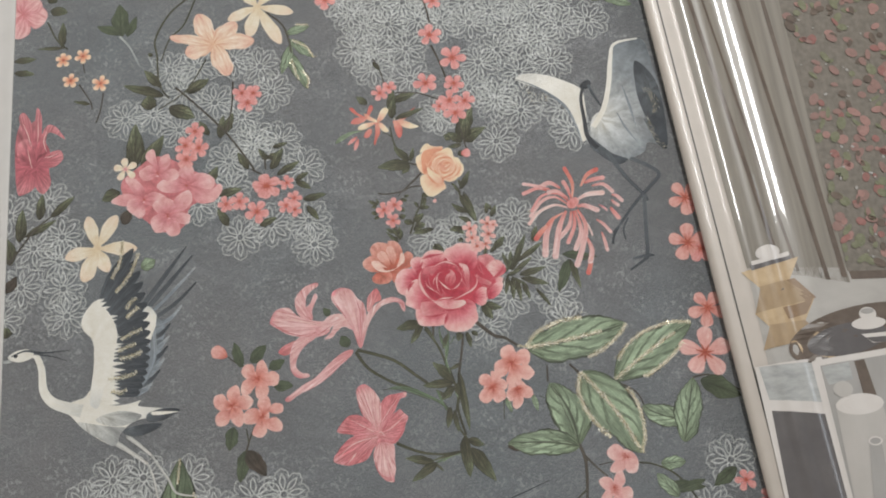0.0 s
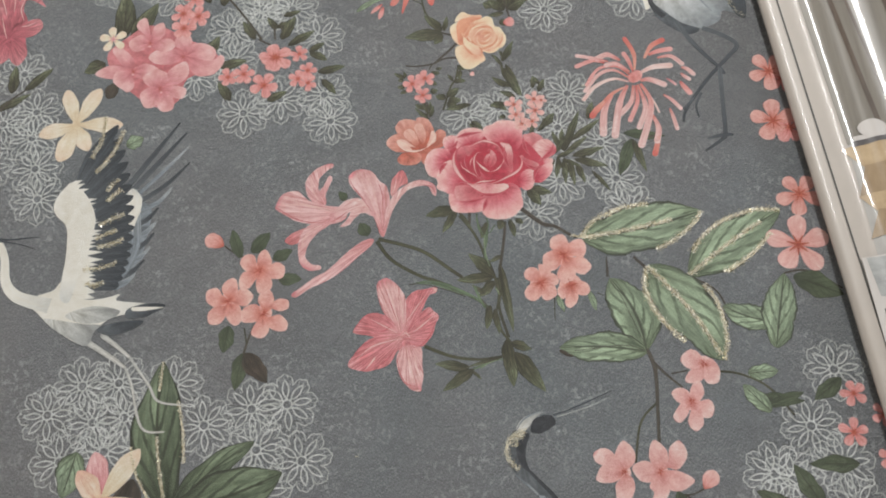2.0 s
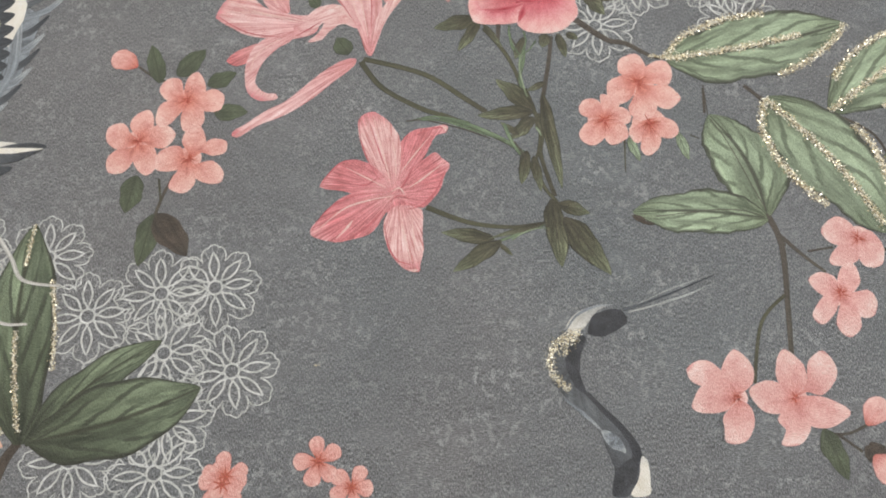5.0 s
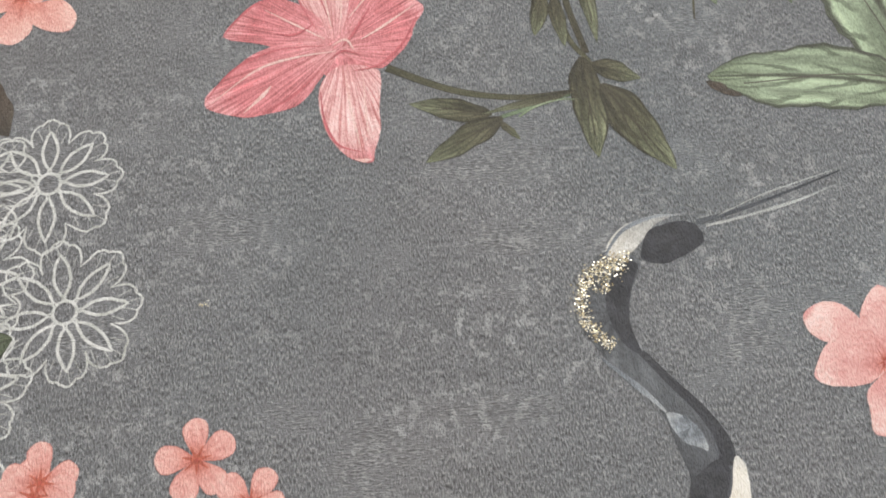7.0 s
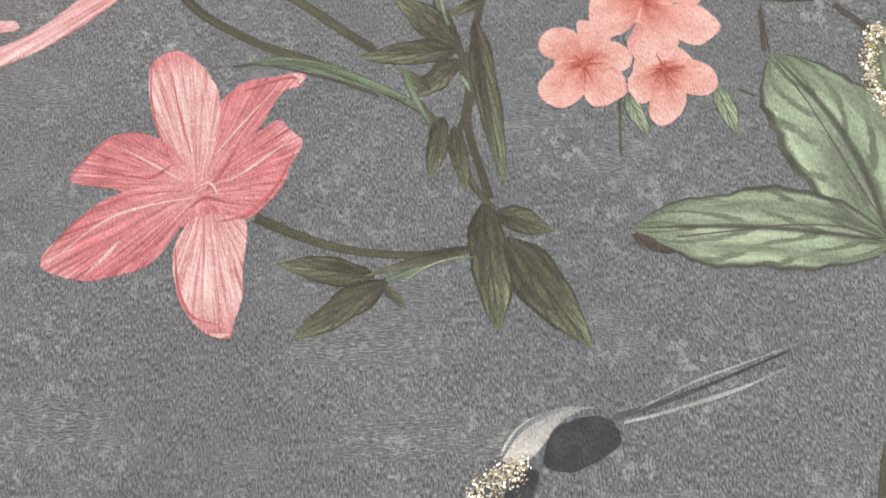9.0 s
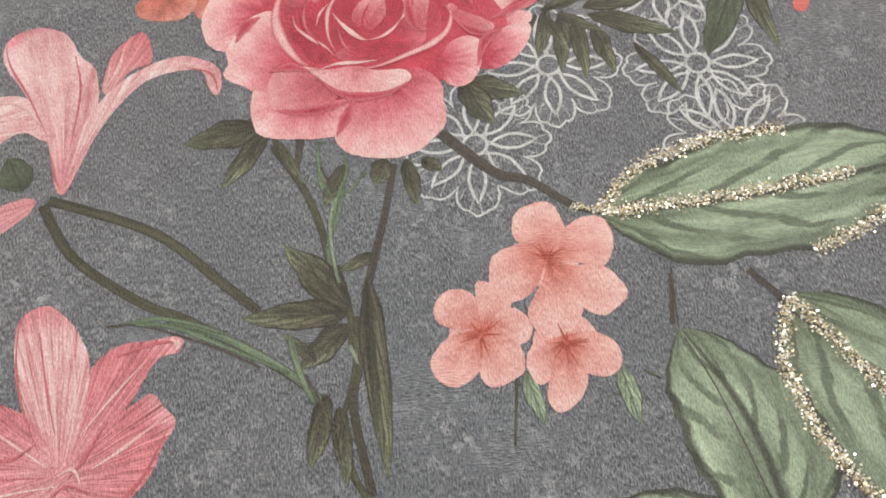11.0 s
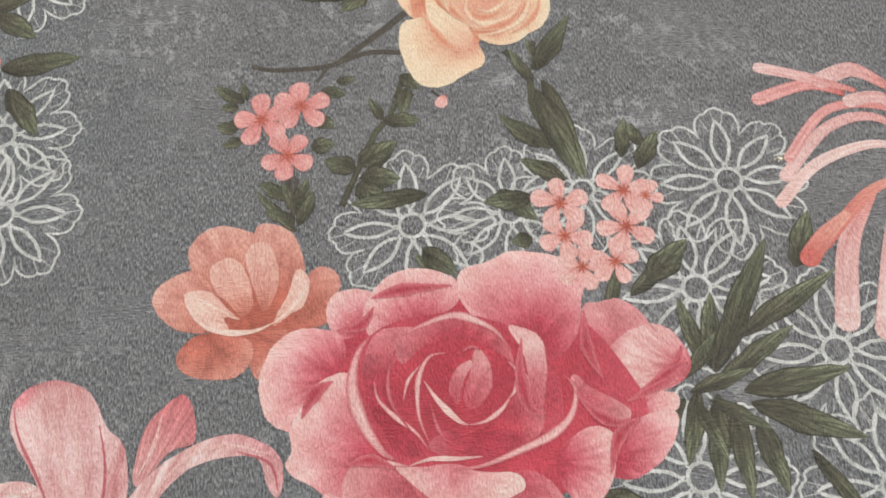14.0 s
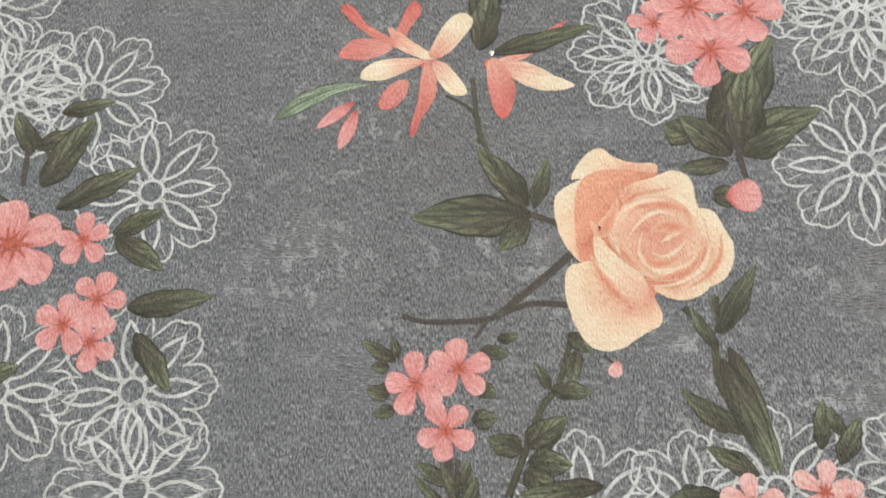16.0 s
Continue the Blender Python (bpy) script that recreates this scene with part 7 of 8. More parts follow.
# ---------- stems ----------
for pts, w0, w1, mat in (
        ([(-59.6, -41.0), (-37.4, -49.8), (-22.9, -61.7), (-15.8, -67.9)], 2.2, 1.9, "stem_olive"), ([(-60.6, -42.1), (-53.0, -54.2), (-38.4, -64.7), (-28.6, -69.1), (-9.5, -80.8), (-3.8, -86.7)], 2.2, 1.4, "stem_olive"),
        ([(20.4, -31.2), (30.7, -41.1), (37.7, -43.7), (46.2, -49.9), (54.9, -52.1)], 2.6, 1.3, "stem_dark"), ([(-14.1, -31.9), (-7.6, -42.1), (-3.5, -52.8), (-1.0, -65.7)], 1.5, 1.5, "stem_olive"), ([(10.7, -37.8), (8.8, -48.3), (5.5, -62.2), (4.4, -66.0)], 1.5, 1.7, "stem_dark"),
        ([(-8.3, -30.6), (-9.2, -38.8)], 1.8, 1.2, "stem_dark"), ([(-4.5, -34.7), (-4.0, -41.2), (-1.4, -46.7), (-2.4, -55.9), (-1.0, -63.8)], 1.0, 1.4, "stem_green"), ([(0.7, -39.4), (-0.4, -47.8), (-2.9, -55.8)], 1.0, 0.8, "stem_green"),
        ([(-1.0, -59.3), (1.2, -67.6), (3.2, -78.9), (2.1, -87.3), (5.4, -103.5)], 1.5, 1.6, "stem_olive"), ([(2.7, -70.0), (2.4, -81.0), (-0.5, -91.3)], 1.2, 1.0, "stem_olive"), ([(-32.8, -69.4), (-21.8, -72.9), (-9.9, -80.2), (-3.1, -86.5)], 1.6, 1.6, "stem_green"),
        ([(-43.6, -69.2), (-34.0, -68.1), (-21.9, -71.8)], 0.7, 0.9, "stem_green"), ([(-0.0, -93.1), (2.5, -100.6), (5.9, -106.3), (7.4, -115.2)], 1.4, 1.2, "stem_olive"), ([(-39.3, -103.9), (-24.9, -110.9), (-11.0, -113.8), (0.6, -113.3)], 2.0, 1.2, "stem_olive"), ([(0.6, -113.6), (-9.7, -117.0), (-17.6, -119.3)], 1.4, 0.8, "stem_green"),
        ([(61.4, -75.4), (62.5, -65.2)], 1.0, 0.8, "stem_dark"), ([(77.0, -65.5), (84.5, -73.1), (96.3, -77.4), (104.9, -78.6)], 1.5, 1.2, "stem_dark"), ([(75.4, -115.2), (78.4, -128.2), (76.1, -150.2), (74.2, -165.5)], 2.2, 1.6, "stem_dark"),
        ([(77.6, -123.1), (83.8, -131.1), (90.8, -138.6)], 1.5, 1.0, "stem_dark"), ([(76.0, -145.4), (66.7, -154.3), (61.0, -173.8)], 1.2, 1.2, "stem_olive"), ([(86.3, -130.8), (94.8, -130.0)], 0.8, 0.8, "stem_dark"),
        ([(110.5, -131.9), (121.4, -134.5), (133.9, -142.4), (143.9, -157.7)], 1.2, 1.2, "stem_olive"), ([(120.9, -97.8), (116.8, -88.0), (103.7, -78.5)], 0.9, 1.1, "stem_dark"), ([(154.6, -82.8), (167.1, -82.7), (183.2, -94.0)], 1.2, 1.0, "stem_dark"),
        ([(79.5, -191.0), (86.2, -191.5), (92.5, -189.3)], 0.9, 0.9, "stem_dark"), ([(82.8, -191.2), (89.5, -197.3)], 0.9, 0.9, "stem_dark"), ([(-129.0, -83.6), (-132.6, -91.3), (-135.1, -99.0)], 1.1, 1.3, "stem_dark"), ([(-144.8, -36.2), (-137.4, -42.6), (-133.5, -43.8)], 0.9, 1.0, "stem_dark"),
        ([(-134.4, -84.5), (-133.3, -93.9)], 0.8, 0.8, "stem_olive"), ([(-175.1, -176.1), (-179.2, -182.0), (-182.9, -192.6)], 3.0, 4.0, "leaf_brown"), ([(-174.0, -175.7), (-159.6, -167.7), (-148.4, -162.8)], 2.4, 1.0, "stem_dark"),
        ([(-5.5, 78.8), (-10.3, 74.4), (-16.1, 69.6), (-20.7, 66.4), (-31.5, 65.8), (-36.6, 66.9)], 1.6, 0.9, "stem_dark"), ([(-6.3, 69.0), (-13.0, 69.2), (-19.2, 66.9)], 1.2, 1.0, "stem_dark"), ([(-8.0, 85.0), (-12.7, 86.8)], 1.2, 1.2, "stem_dark"), ([(-22.4, 101.7), (-23.8, 108.6), (-29.3, 112.5)], 0.9, 0.6, "stem_olive"),
        ([(28.0, 110.1), (28.5, 103.9), (26.4, 97.4)], 1.2, 1.0, "stem_dark"), ([(14.4, 68.5), (19.0, 62.7), (19.8, 54.6), (24.3, 45.8)], 1.2, 1.5, "stem_olive"), ([(20.0, 63.7), (20.4, 70.6)], 0.8, 0.8, "stem_olive"), ([(-20.7, 66.4), (-23.2, 62.7)], 0.7, 0.6, "stem_dark"),
        ([(-0.1, 59.6), (2.3, 57.5)], 0.6, 0.5, "stem_dark"), ([(-6.0, 62.7), (-8.2, 54.5), (-11.2, 50.4), (-14.3, 42.6), (-17.2, 34.9)], 1.1, 1.3, "stem_olive"), ([(-27.5, 41.5), (-26.9, 34.6)], 1.3, 1.4, "stem_dark"), ([(-26.6, 31.1), (-26.0, 41.2)], 1.2, 0.8, "stem_dark"),
        ([(41.2, 45.0), (38.1, 50.7)], 0.8, 0.5, "stem_dark"), ([(-107.2, 97.4), (-113.2, 105.1), (-113.6, 93.8)], 1.0, 1.2, "stem_dark"), ([(32.1, -82.8), (30.7, -96.2)], 0.7, 0.4, "stem_olive"), ([(55.0, -83.7), (57.8, -85.5)], 0.5, 0.4, "stem_olive")):
    stem(pts, w0, w1, mat, 6)
for pts, w0, w1, mat in (
        ([(-163.9, 239.7), (-179.0, 227.0), (-189.8, 206.9), (-188.7, 192.6), (-187.3, 169.3), (-180.1, 157.1)], 1.6, 1.2, "stem_olive"), ([(-159.8, 236.8), (-168.7, 216.2), (-179.3, 205.6), (-185.9, 187.6)], 1.4, 1.0, "stem_olive"), ([(-175.9, 165.7), (-163.9, 152.9), (-140.4, 125.5), (-121.5, 95.0)], 1.6, 1.4, "stem_dark"), ([(-188.4, 149.1), (-167.8, 162.4), (-152.8, 185.9)], 1.0, 1.0, "stem_olive"),
        ([(-134.0, 165.2), (-135.6, 145.0), (-140.4, 125.5)], 1.2, 1.0, "stem_dark"), ([(-216.1, 212.4), (-208.6, 202.1), (-201.2, 184.8)], 1.6, 1.0, "pale_stroke"), ([(-245.8, 176.4), (-237.4, 161.7), (-236.1, 154.8)], 1.0, 0.9, "stem_dark"), ([(-228.0, 167.4), (-230.0, 154.0), (-233.2, 144.1)], 1.0, 0.9, "stem_dark"), ([(-243.1, 193.6), (-241.7, 185.1)], 0.8, 0.6, "stem_dark"),
        ([(-269.7, 230.9), (-263.0, 215.8), (-254.5, 206.2)], 1.4, 1.2, "stem_olive"), ([(-107.6, 219.7), (-95.7, 207.2), (-91.5, 192.5), (-90.7, 183.1)], 1.4, 1.2, "stem_dark"), ([(11.1, 177.7), (15.2, 165.6), (19.6, 149.0), (22.4, 137.3)], 1.5, 1.2, "stem_dark"), ([(12.1, 196.4), (10.2, 210.9), (8.0, 218.4)], 1.3, 1.2, "stem_dark"),
        ([(-17.8, 142.2), (-1.7, 140.2), (15.7, 131.4)], 1.0, 1.0, "stem_dark"), ([(27.7, 93.9), (25.3, 108.1), (23.7, 119.3)], 1.0, 1.2, "stem_dark"), ([(-24.1, 116.2), (-22.1, 102.8), (-16.4, 91.3)], 1.0, 0.8, "stem_olive"), ([(-31.7, 171.3), (-27.5, 161.5), (-25.3, 149.8)], 1.0, 0.8, "stem_dark"), ([(-123.5, 95.3), (-113.9, 89.0), (-102.2, 84.2)], 1.2, 0.9, "stem_dark"),
        ([(-292.5, 43.9), (-275.7, 66.5), (-264.1, 75.6)], 1.6, 1.0, "stem_dark"), ([(103.6, 4.7), (92.3, 6.0)], 1.6, 1.0, "stem_dark")):
    stem(pts, w0, w1, mat, 11)
for pts, w0, w1, mat in (
        (((-4.3, -31.5), (-4.7, -35.8), (-3.4, -40.9), (-1.7, -44.7)), 0.8, 0.6, "stem_green"),
        (((0.7, -34.6), (1.2, -39.1), (-0.5, -43.9), (-1.5, -49.2), (-2.0, -54.1)), 0.7, 0.6, "stem_green"),
        (((4.9, -39.2), (2.3, -42.7), (-0.2, -44.6)), 0.7, 0.5, "stem_green"),
        (((-4.1, -37.3), (-2.2, -41.9), (-1.2, -44.5)), 0.5, 0.3, "stem_dark"),
        (((-1.1, -44.8), (-2.2, -50.5), (-1.3, -59.1), (-0.4, -63.0)), 0.8, 0.6, "stem_pale"),
        (((-9.7, -73.5), (-8.3, -78.6), (-6.7, -82.9), (-5.0, -86.2)), 1.5, 1.2, "stem_green"),
        (((-6.8, -80.8), (-4.7, -84.6), (-3.0, -87.9)), 0.6, 0.5, "stem_dark"),
        (((1.5, -75.7), (2.4, -77.7), (3.0, -79.4)), 0.9, 0.5, "stem_pale"),
        (((-44.9, -69.1), (-38.8, -69.1), (-30.8, -71.7), (-22.8, -74.9), (-15.0, -79.0)), 0.5, 0.5, "stem_dark"),
        (((-39.3, -68.9), (-33.1, -69.6), (-25.1, -72.9), (-17.3, -76.7), (-9.6, -80.4)), 1.0, 0.7, "stem_green"),
        (((-10.9, -118.7), (-7.0, -116.4), (-2.0, -115.1), (1.5, -115.2)), 0.6, 0.3, "stem_pale"),
        (((62.7, -64.0), (62.5, -70.3), (62.4, -76.3)), 0.5, 0.3, "stem_dark"),
        (((77.6, -65.8), (81.0, -71.0), (85.3, -76.2), (90.9, -79.8)), 0.7, 0.5, "stem_dark"),
        (((75.8, -116.2), (76.5, -120.2), (78.4, -125.1), (79.6, -128.1)), 0.8, 0.7, "stem_dark"),
        (((63.1, -78.1), (66.7, -86.0), (70.1, -96.2), (72.6, -104.9), (75.7, -114.3)), 0.3, 0.3, "stem_dark"),
        (((74.7, -117.2), (68.0, -114.3), (58.4, -113.2), (48.5, -113.6), (38.6, -114.0)), 0.3, 0.3, "stem_dark")):
    stem(pts, w0, w1, mat, 11)
on_page("pale_stroke", [(ribbon_shape([(-195.3, 193.4), (-192.1, 186.0), (-191.3, 179.0)], 1.0, 0.5), "pale_stroke", 0)], 11, PAGE, "pale printed brush stroke", (-195.3, 193.4))


# ---------- painted wading figures, one plain mesh each ----------
def figure(label, layer, origin, shapes):
    return on_page("painted_crane", shapes, layer, PAGE, label, origin)


shapes = []
rnd = random.Random(3)
for k in range(30):
    s = k / 29
    b = ((-236.0, 7.5)[0] + ((-229.5, -57.5)[0] - (-236.0, 7.5)[0]) * s, (-236.0, 7.5)[1] + ((-229.5, -57.5)[1] - (-236.0, 7.5)[1]) * s)
    reach = rnd.uniform(11, 19) * (0.75 + 0.35 * math.sin(math.pi * s))
    shapes.append((petal_shape(b, (b[0] + reach, b[1] + 5.0 - 7.0 * s + rnd.uniform(-1, 1)), 3.8, 0.6, 0.35, 0.9, 0.1, 8, 3, 0, k), "plume_white", 25 + (k % 4)))
for k in range(17):
    s = k / 16
    b = ((-224.3, -52.9)[0] + ((-232.1, 1.2)[0] - (-224.3, -52.9)[0]) * s, (-224.3, -52.9)[1] + ((-232.1, 1.2)[1] - (-224.3, -52.9)[1]) * s)
    e0, e1, e2 = (-202.9, -53.4), (-186.1, -23.2), (-206.8, 46.3)
    tip = tuple((1 - s) ** 2 * p + 2 * s * (1 - s) * q + s * s * r for p, q, r in zip(e0, e1, e2))
    shapes.append((petal_shape(b, tip, 9.5, 2.2, 0.6, 0.6, 0.06, 8, 3, 0, k), "plume_slate", 6 + (k % 5) * 2))
shapes += [(ribbon_shape(((-201.7, 3.7), (-185.4, 24.4), (-170.4, 43.7)), 3.5, 0.8, 3.1), "plume_slate", 2),
          (ribbon_shape(((-199.5, 0.7), (-181.6, 20.0), (-166.3, 36.8)), 3.5, 0.8, 3.1), "plume_slate", 2.2),
          (ribbon_shape(((-197.2, -2.7), (-178.7, 14.1), (-165.0, 27.7)), 2.7, 0.8, 2.3), "plume_grey", 2.4),
          (ribbon_shape(((-195.7, -6.0), (-178.1, 4.6), (-164.4, 17.3)), 2.7, 0.8, 2.7), "plume_slate", 1.8),
          (ribbon_shape(((-195.0, -9.9), (-182.8, -6.2), (-174.3, 2.6)), 3.1, 0.8, 3.1), "plume_grey", 1.6),
          (ribbon_shape(((-195.8, -18.3), (-188.7, -16.0), (-182.1, -9.0)), 3.1, 0.8, 3.1), "plume_slate", 1.5),
          (ribbon_shape(((-196.7, -26.6), (-189.1, -23.7), (-183.0, -17.4)), 3.5, 0.8, 3.5), "plume_grey", 1.5),
          (ribbon_shape(((-197.5, -34.1), (-190.0, -30.4), (-184.3, -24.2)), 3.5, 0.8, 3.1), "plume_slate", 1.4),
          (ribbon_shape(((-199.1, -41.5), (-192.3, -38.5), (-186.3, -32.4)), 3.5, 0.8, 3.5), "plume_grey", 1.4),
          (ribbon_shape(((-201.4, -48.7), (-195.4, -45.6), (-189.4, -39.6)), 3.5, 0.8, 3.1), "plume_slate", 1.3),
          (ribbon_shape(((-205.8, -54.9), (-199.2, -51.9), (-193.9, -47.3)), 3.1, 0.8, 3.1), "plume_grey", 1.3),
          (fan_shape((-198.9, -18.0), ((-200.9, 7.5), (-192.3, -3.2), (-185.9, -9.8), (-187.6, -23.1), (-190.8, -36.0), (-197.6, -48.4), (-205.8, -54.9), (-202.8, -40.3), (-199.6, -21.7))), "plume_grey", 1)]
shapes += [(ribbon_shape([(-207.7, -54.7), (-197.5, -37.1), (-196.2, -18.3), (-198.7, 3.3)], 5, 8, 9), "plume_grey", 4), (petal_shape((-197.4, -22.0), (-197.1, 4.3), 11, 0, 0.6, 0.6, 0.1), "plume_white", 5)]
shapes += [(fan_shape((-239.1, -51.3), ((-253.1, -57.9), (-247.2, -54.8), (-239.1, -52.7), (-234.4, -48.1), (-228.0, -56.9), (-218.8, -60.1), (-208.8, -59.8), (-202.2, -58.6), (-203.7, -62.2), (-186.8, -65.8), (-190.5, -70.2), (-205.2, -71.1), (-214.7, -77.4), (-220.6, -85.4), (-231.5, -79.5), (-240.7, -72.0), (-247.1, -65.1))), "plume_white", 32),
          (fan_shape((-239.0, -64.2), ((-243.4, -68.4), (-231.6, -71.2), (-220.6, -73.8), (-212.5, -75.1), (-215.5, -78.7), (-219.5, -86.2), (-229.3, -80.8), (-238.9, -74.0))), "plume_under", 33.2),
          (fan_shape((-229.8, -65.2), ((-231.6, -67.5), (-216.9, -64.0), (-202.2, -67.8), (-205.9, -71.8), (-216.2, -73.9), (-226.1, -71.8))), "plume_under", 33.4),
          (fan_shape((-198.6, -69.7), ((-197.8, -67.6), (-187.5, -65.4), (-176.9, -67.3), (-183.2, -71.0), (-188.3, -73.0), (-197.9, -72.7))), "plume_slate", 34),
          (fan_shape((-197.8, -67.9), ((-194.9, -66.8), (-183.9, -67.6), (-178.0, -68.6), (-185.4, -69.3), (-194.2, -69.1))), "plume_white", 34.4),
          (fan_shape((-211.4, -77.7), ((-214.0, -76.7), (-202.3, -74.4), (-188.7, -75.1), (-197.9, -80.3), (-208.9, -81.2))), "plume_slate", 31),
          (ribbon_shape(((-287.6, -20.7), (-279.0, -18.2), (-272.1, -21.3), (-267.8, -31.3), (-266.3, -44.6), (-260.6, -53.3), (-250.9, -58.1), (-240.9, -61.4)), 2.3, 8.4, 5.0), "plume_white", 35),
          (fan_shape((-275.2, -21.0), ((-290.6, -20.8), (-284.7, -16.9), (-277.2, -16.5), (-271.8, -20.6), (-277.0, -23.8), (-284.4, -24.5))), "plume_white", 36),
          (fan_shape((-235.7, -17.7), ((-233.7, 10.0), (-226.8, 6.5), (-221.5, -0.7), (-217.7, -12.0), (-219.2, -23.4), (-221.4, -34.5), (-226.6, -48.9), (-230.2, -60.4), (-235.4, -57.6), (-235.1, -48.0), (-233.4, -33.2), (-233.9, -16.0), (-239.6, -8.8), (-242.0, -2.3), (-238.6, 5.9))), "plume_white", 33),
           (ribbon_shape([(-288.2, -23.3), (-299.4, -24.4)], 2.4, 1.6), "pale_stroke", 35), (ribbon_shape([(-288.3, -20.3), (-279.0, -17.5), (-267.7, -19.9), (-248.9, -20.1)], 0.8, 0.3, 1.5), "plume_slate", 37), (ribbon_shape([(-273.3, -20.0), (-260.1, -23.4), (-250.6, -27.5)], 1.2, 0.2), "plume_slate", 37), (disc_shape((-285.3, -20.2), 1.4), "plume_black", 38),
           (ribbon_shape([(-221.3, -82.4), (-207.9, -92.1), (-198.1, -99.9)], 3.6, 1.6), "plume_leg", 30), (ribbon_shape([(-211.5, -80.6), (-201.7, -88.9), (-195.9, -94.5)], 3.0, 1.4), "plume_leg", 30),
           (ribbon_shape([(-198.1, -99.9), (-194.3, -109.8), (-188.5, -132.6), (-176.5, -136.0)], 1.5, 0.8, 1.5), "plume_leg", 39), (ribbon_shape([(-195.9, -94.5), (-185.3, -110.5), (-179.9, -119.7), (-166.6, -123.0)], 1.5, 0.8, 1.5), "plume_leg", 39)]
figure("white and slate painted crane figure with raised wings", 13, (-233.6, -51.9), shapes)
for pts in (((-214.2, 52.5), (-215.9, 37.3), (-221.8, 25.9)),
            ((-203.0, 42.3), (-209.1, 27.8), (-218.8, 16.2)),
            ((-204.6, 11.0), (-208.7, 8.0), (-211.9, 3.9)),
            ((-203.3, 4.4), (-207.8, 1.1), (-211.6, -2.5)),
            ((-201.1, -11.2), (-208.5, -13.5), (-215.3, -16.8)),
            ((-205.2, -20.4), (-212.6, -22.9), (-217.3, -24.4)),
            ((-201.2, -26.3), (-207.7, -28.6), (-216.1, -29.7)),
            ((-204.5, -39.8), (-211.5, -42.0), (-223.4, -42.5)),
            ((-211.3, -50.5), (-216.8, -52.2), (-221.7, -50.5))):
    glitter(pts, 2.3, 8.0, 62, label="gold glitter stroke on dark plumage")

shapes = [(fan_shape((111.8, 104.4), ((68.8, 144.0), (76.4, 146.2), (88.4, 144.3), (103.7, 137.1), (113.9, 129.1), (115.0, 115.1), (112.9, 93.3), (108.7, 89.5), (107.1, 100.1), (103.5, 113.8), (95.9, 124.9), (83.0, 134.1), (71.6, 140.0))), "plume_white", 2),
          (ribbon_shape(((69.4, 142.5), (84.9, 133.4), (100.2, 118.6), (106.5, 101.1), (108.4, 89.5)), 0.4, 1.2, 1.9), "plume_grey", 3),
          (fan_shape((122.7, 107.5), ((115.8, 96.5), (119.5, 107.5), (128.5, 113.5), (134.4, 130.6), (138.8, 152.9), (142.4, 162.6), (153.2, 165.5), (163.9, 163.2), (166.9, 144.9), (169.0, 122.0), (167.6, 91.2), (163.7, 80.4), (153.9, 83.3), (150.2, 76.0), (137.8, 72.7), (128.4, 75.5), (118.9, 83.1))), "plume_body", 4),
          (ribbon_shape(((118.2, 99.3), (127.5, 112.3), (134.0, 130.7), (138.4, 150.6), (143.2, 162.5), (160.5, 165.1)), 3.8, 1.2, 3.5), "plume_white", 7),
          (fan_shape((162.3, 122.8), ((155.1, 147.2), (164.7, 136.9), (169.0, 122.0), (169.1, 95.4), (166.3, 77.1), (159.5, 83.5), (155.2, 105.0), (152.6, 123.1))), "plume_slate", 8),
          (ribbon_shape(((154.6, 101.5), (159.4, 87.8), (165.6, 77.6)), 0.8, 0.8, 1.9), "plume_slate", 9),
          (ribbon_shape(((143.2, 129.6), (146.2, 111.3), (148.9, 91.3)), 0.4, 0.4, 1.9), "plume_grey", 8),
          (ribbon_shape(((136.4, 108.1), (141.4, 94.3), (150.8, 79.3)), 0.4, 0.4, 1.5), "plume_grey", 8),
          (fan_shape((119.7, 83.0), ((113.3, 93.3), (120.2, 86.4), (128.7, 77.6), (138.5, 72.2), (130.2, 69.4), (120.6, 76.5), (114.0, 84.6))), "plume_slate", 8),
          (ribbon_shape(((116.0, 132.0), (112.8, 122.0), (112.8, 105.6), (113.2, 92.4), (118.9, 83.1)), 1.9, 3.5, 2.7), "plume_black", 10),
          (fan_shape((117.7, 132.7), ((113.4, 131.4), (116.4, 135.1), (120.6, 135.9), (121.3, 132.2), (117.1, 129.1))), "plume_black", 11),
          (ribbon_shape(((119.3, 132.5), (122.0, 124.0), (126.2, 114.6)), 1.9, 0.8, 1.9), "plume_slate", 11),
          (ribbon_shape([(125.0, 79.0), (133.9, 60.9), (144.9, 44.9), (146.5, 40.5)], 3.2, 1.8), "plume_slate", 9), (ribbon_shape([(139.8, 72.9), (150.6, 66.5), (157.5, 58.9), (149.8, 50.6), (135.9, 37.6), (121.5, 20.8), (118.2, 12.3)], 3.0, 1.4, 2.4), "plume_slate", 9),
          (ribbon_shape([(131.5, 29.9), (127.1, 22.2), (127.3, 14.1)], 1.6, 1.0), "plume_slate", 9), (ribbon_shape([(126.3, 26.4), (119.5, 20.2)], 2.0, 1.0), "plume_slate", 9), (ribbon_shape([(144.9, 44.9), (142.3, 22.5), (140.0, 2.6), (137.1, -1.1), (126.9, -7.1)], 2.6, 1.4, 2.4), "plume_slate", 9),
          (ribbon_shape([(129.7, 0.5), (139.8, 1.8), (144.3, 1.3)], 1.4, 1.2, 2.4), "plume_slate", 9)]
figure("grey and white painted standing crane figure", 10, (136.1, 86.3), shapes)
glitter([(158.7, 125.5), (163.1, 116.0), (163.2, 104.9)], 4.0, 1.2, 40, label="silvery glitter flecks on dark plumage")
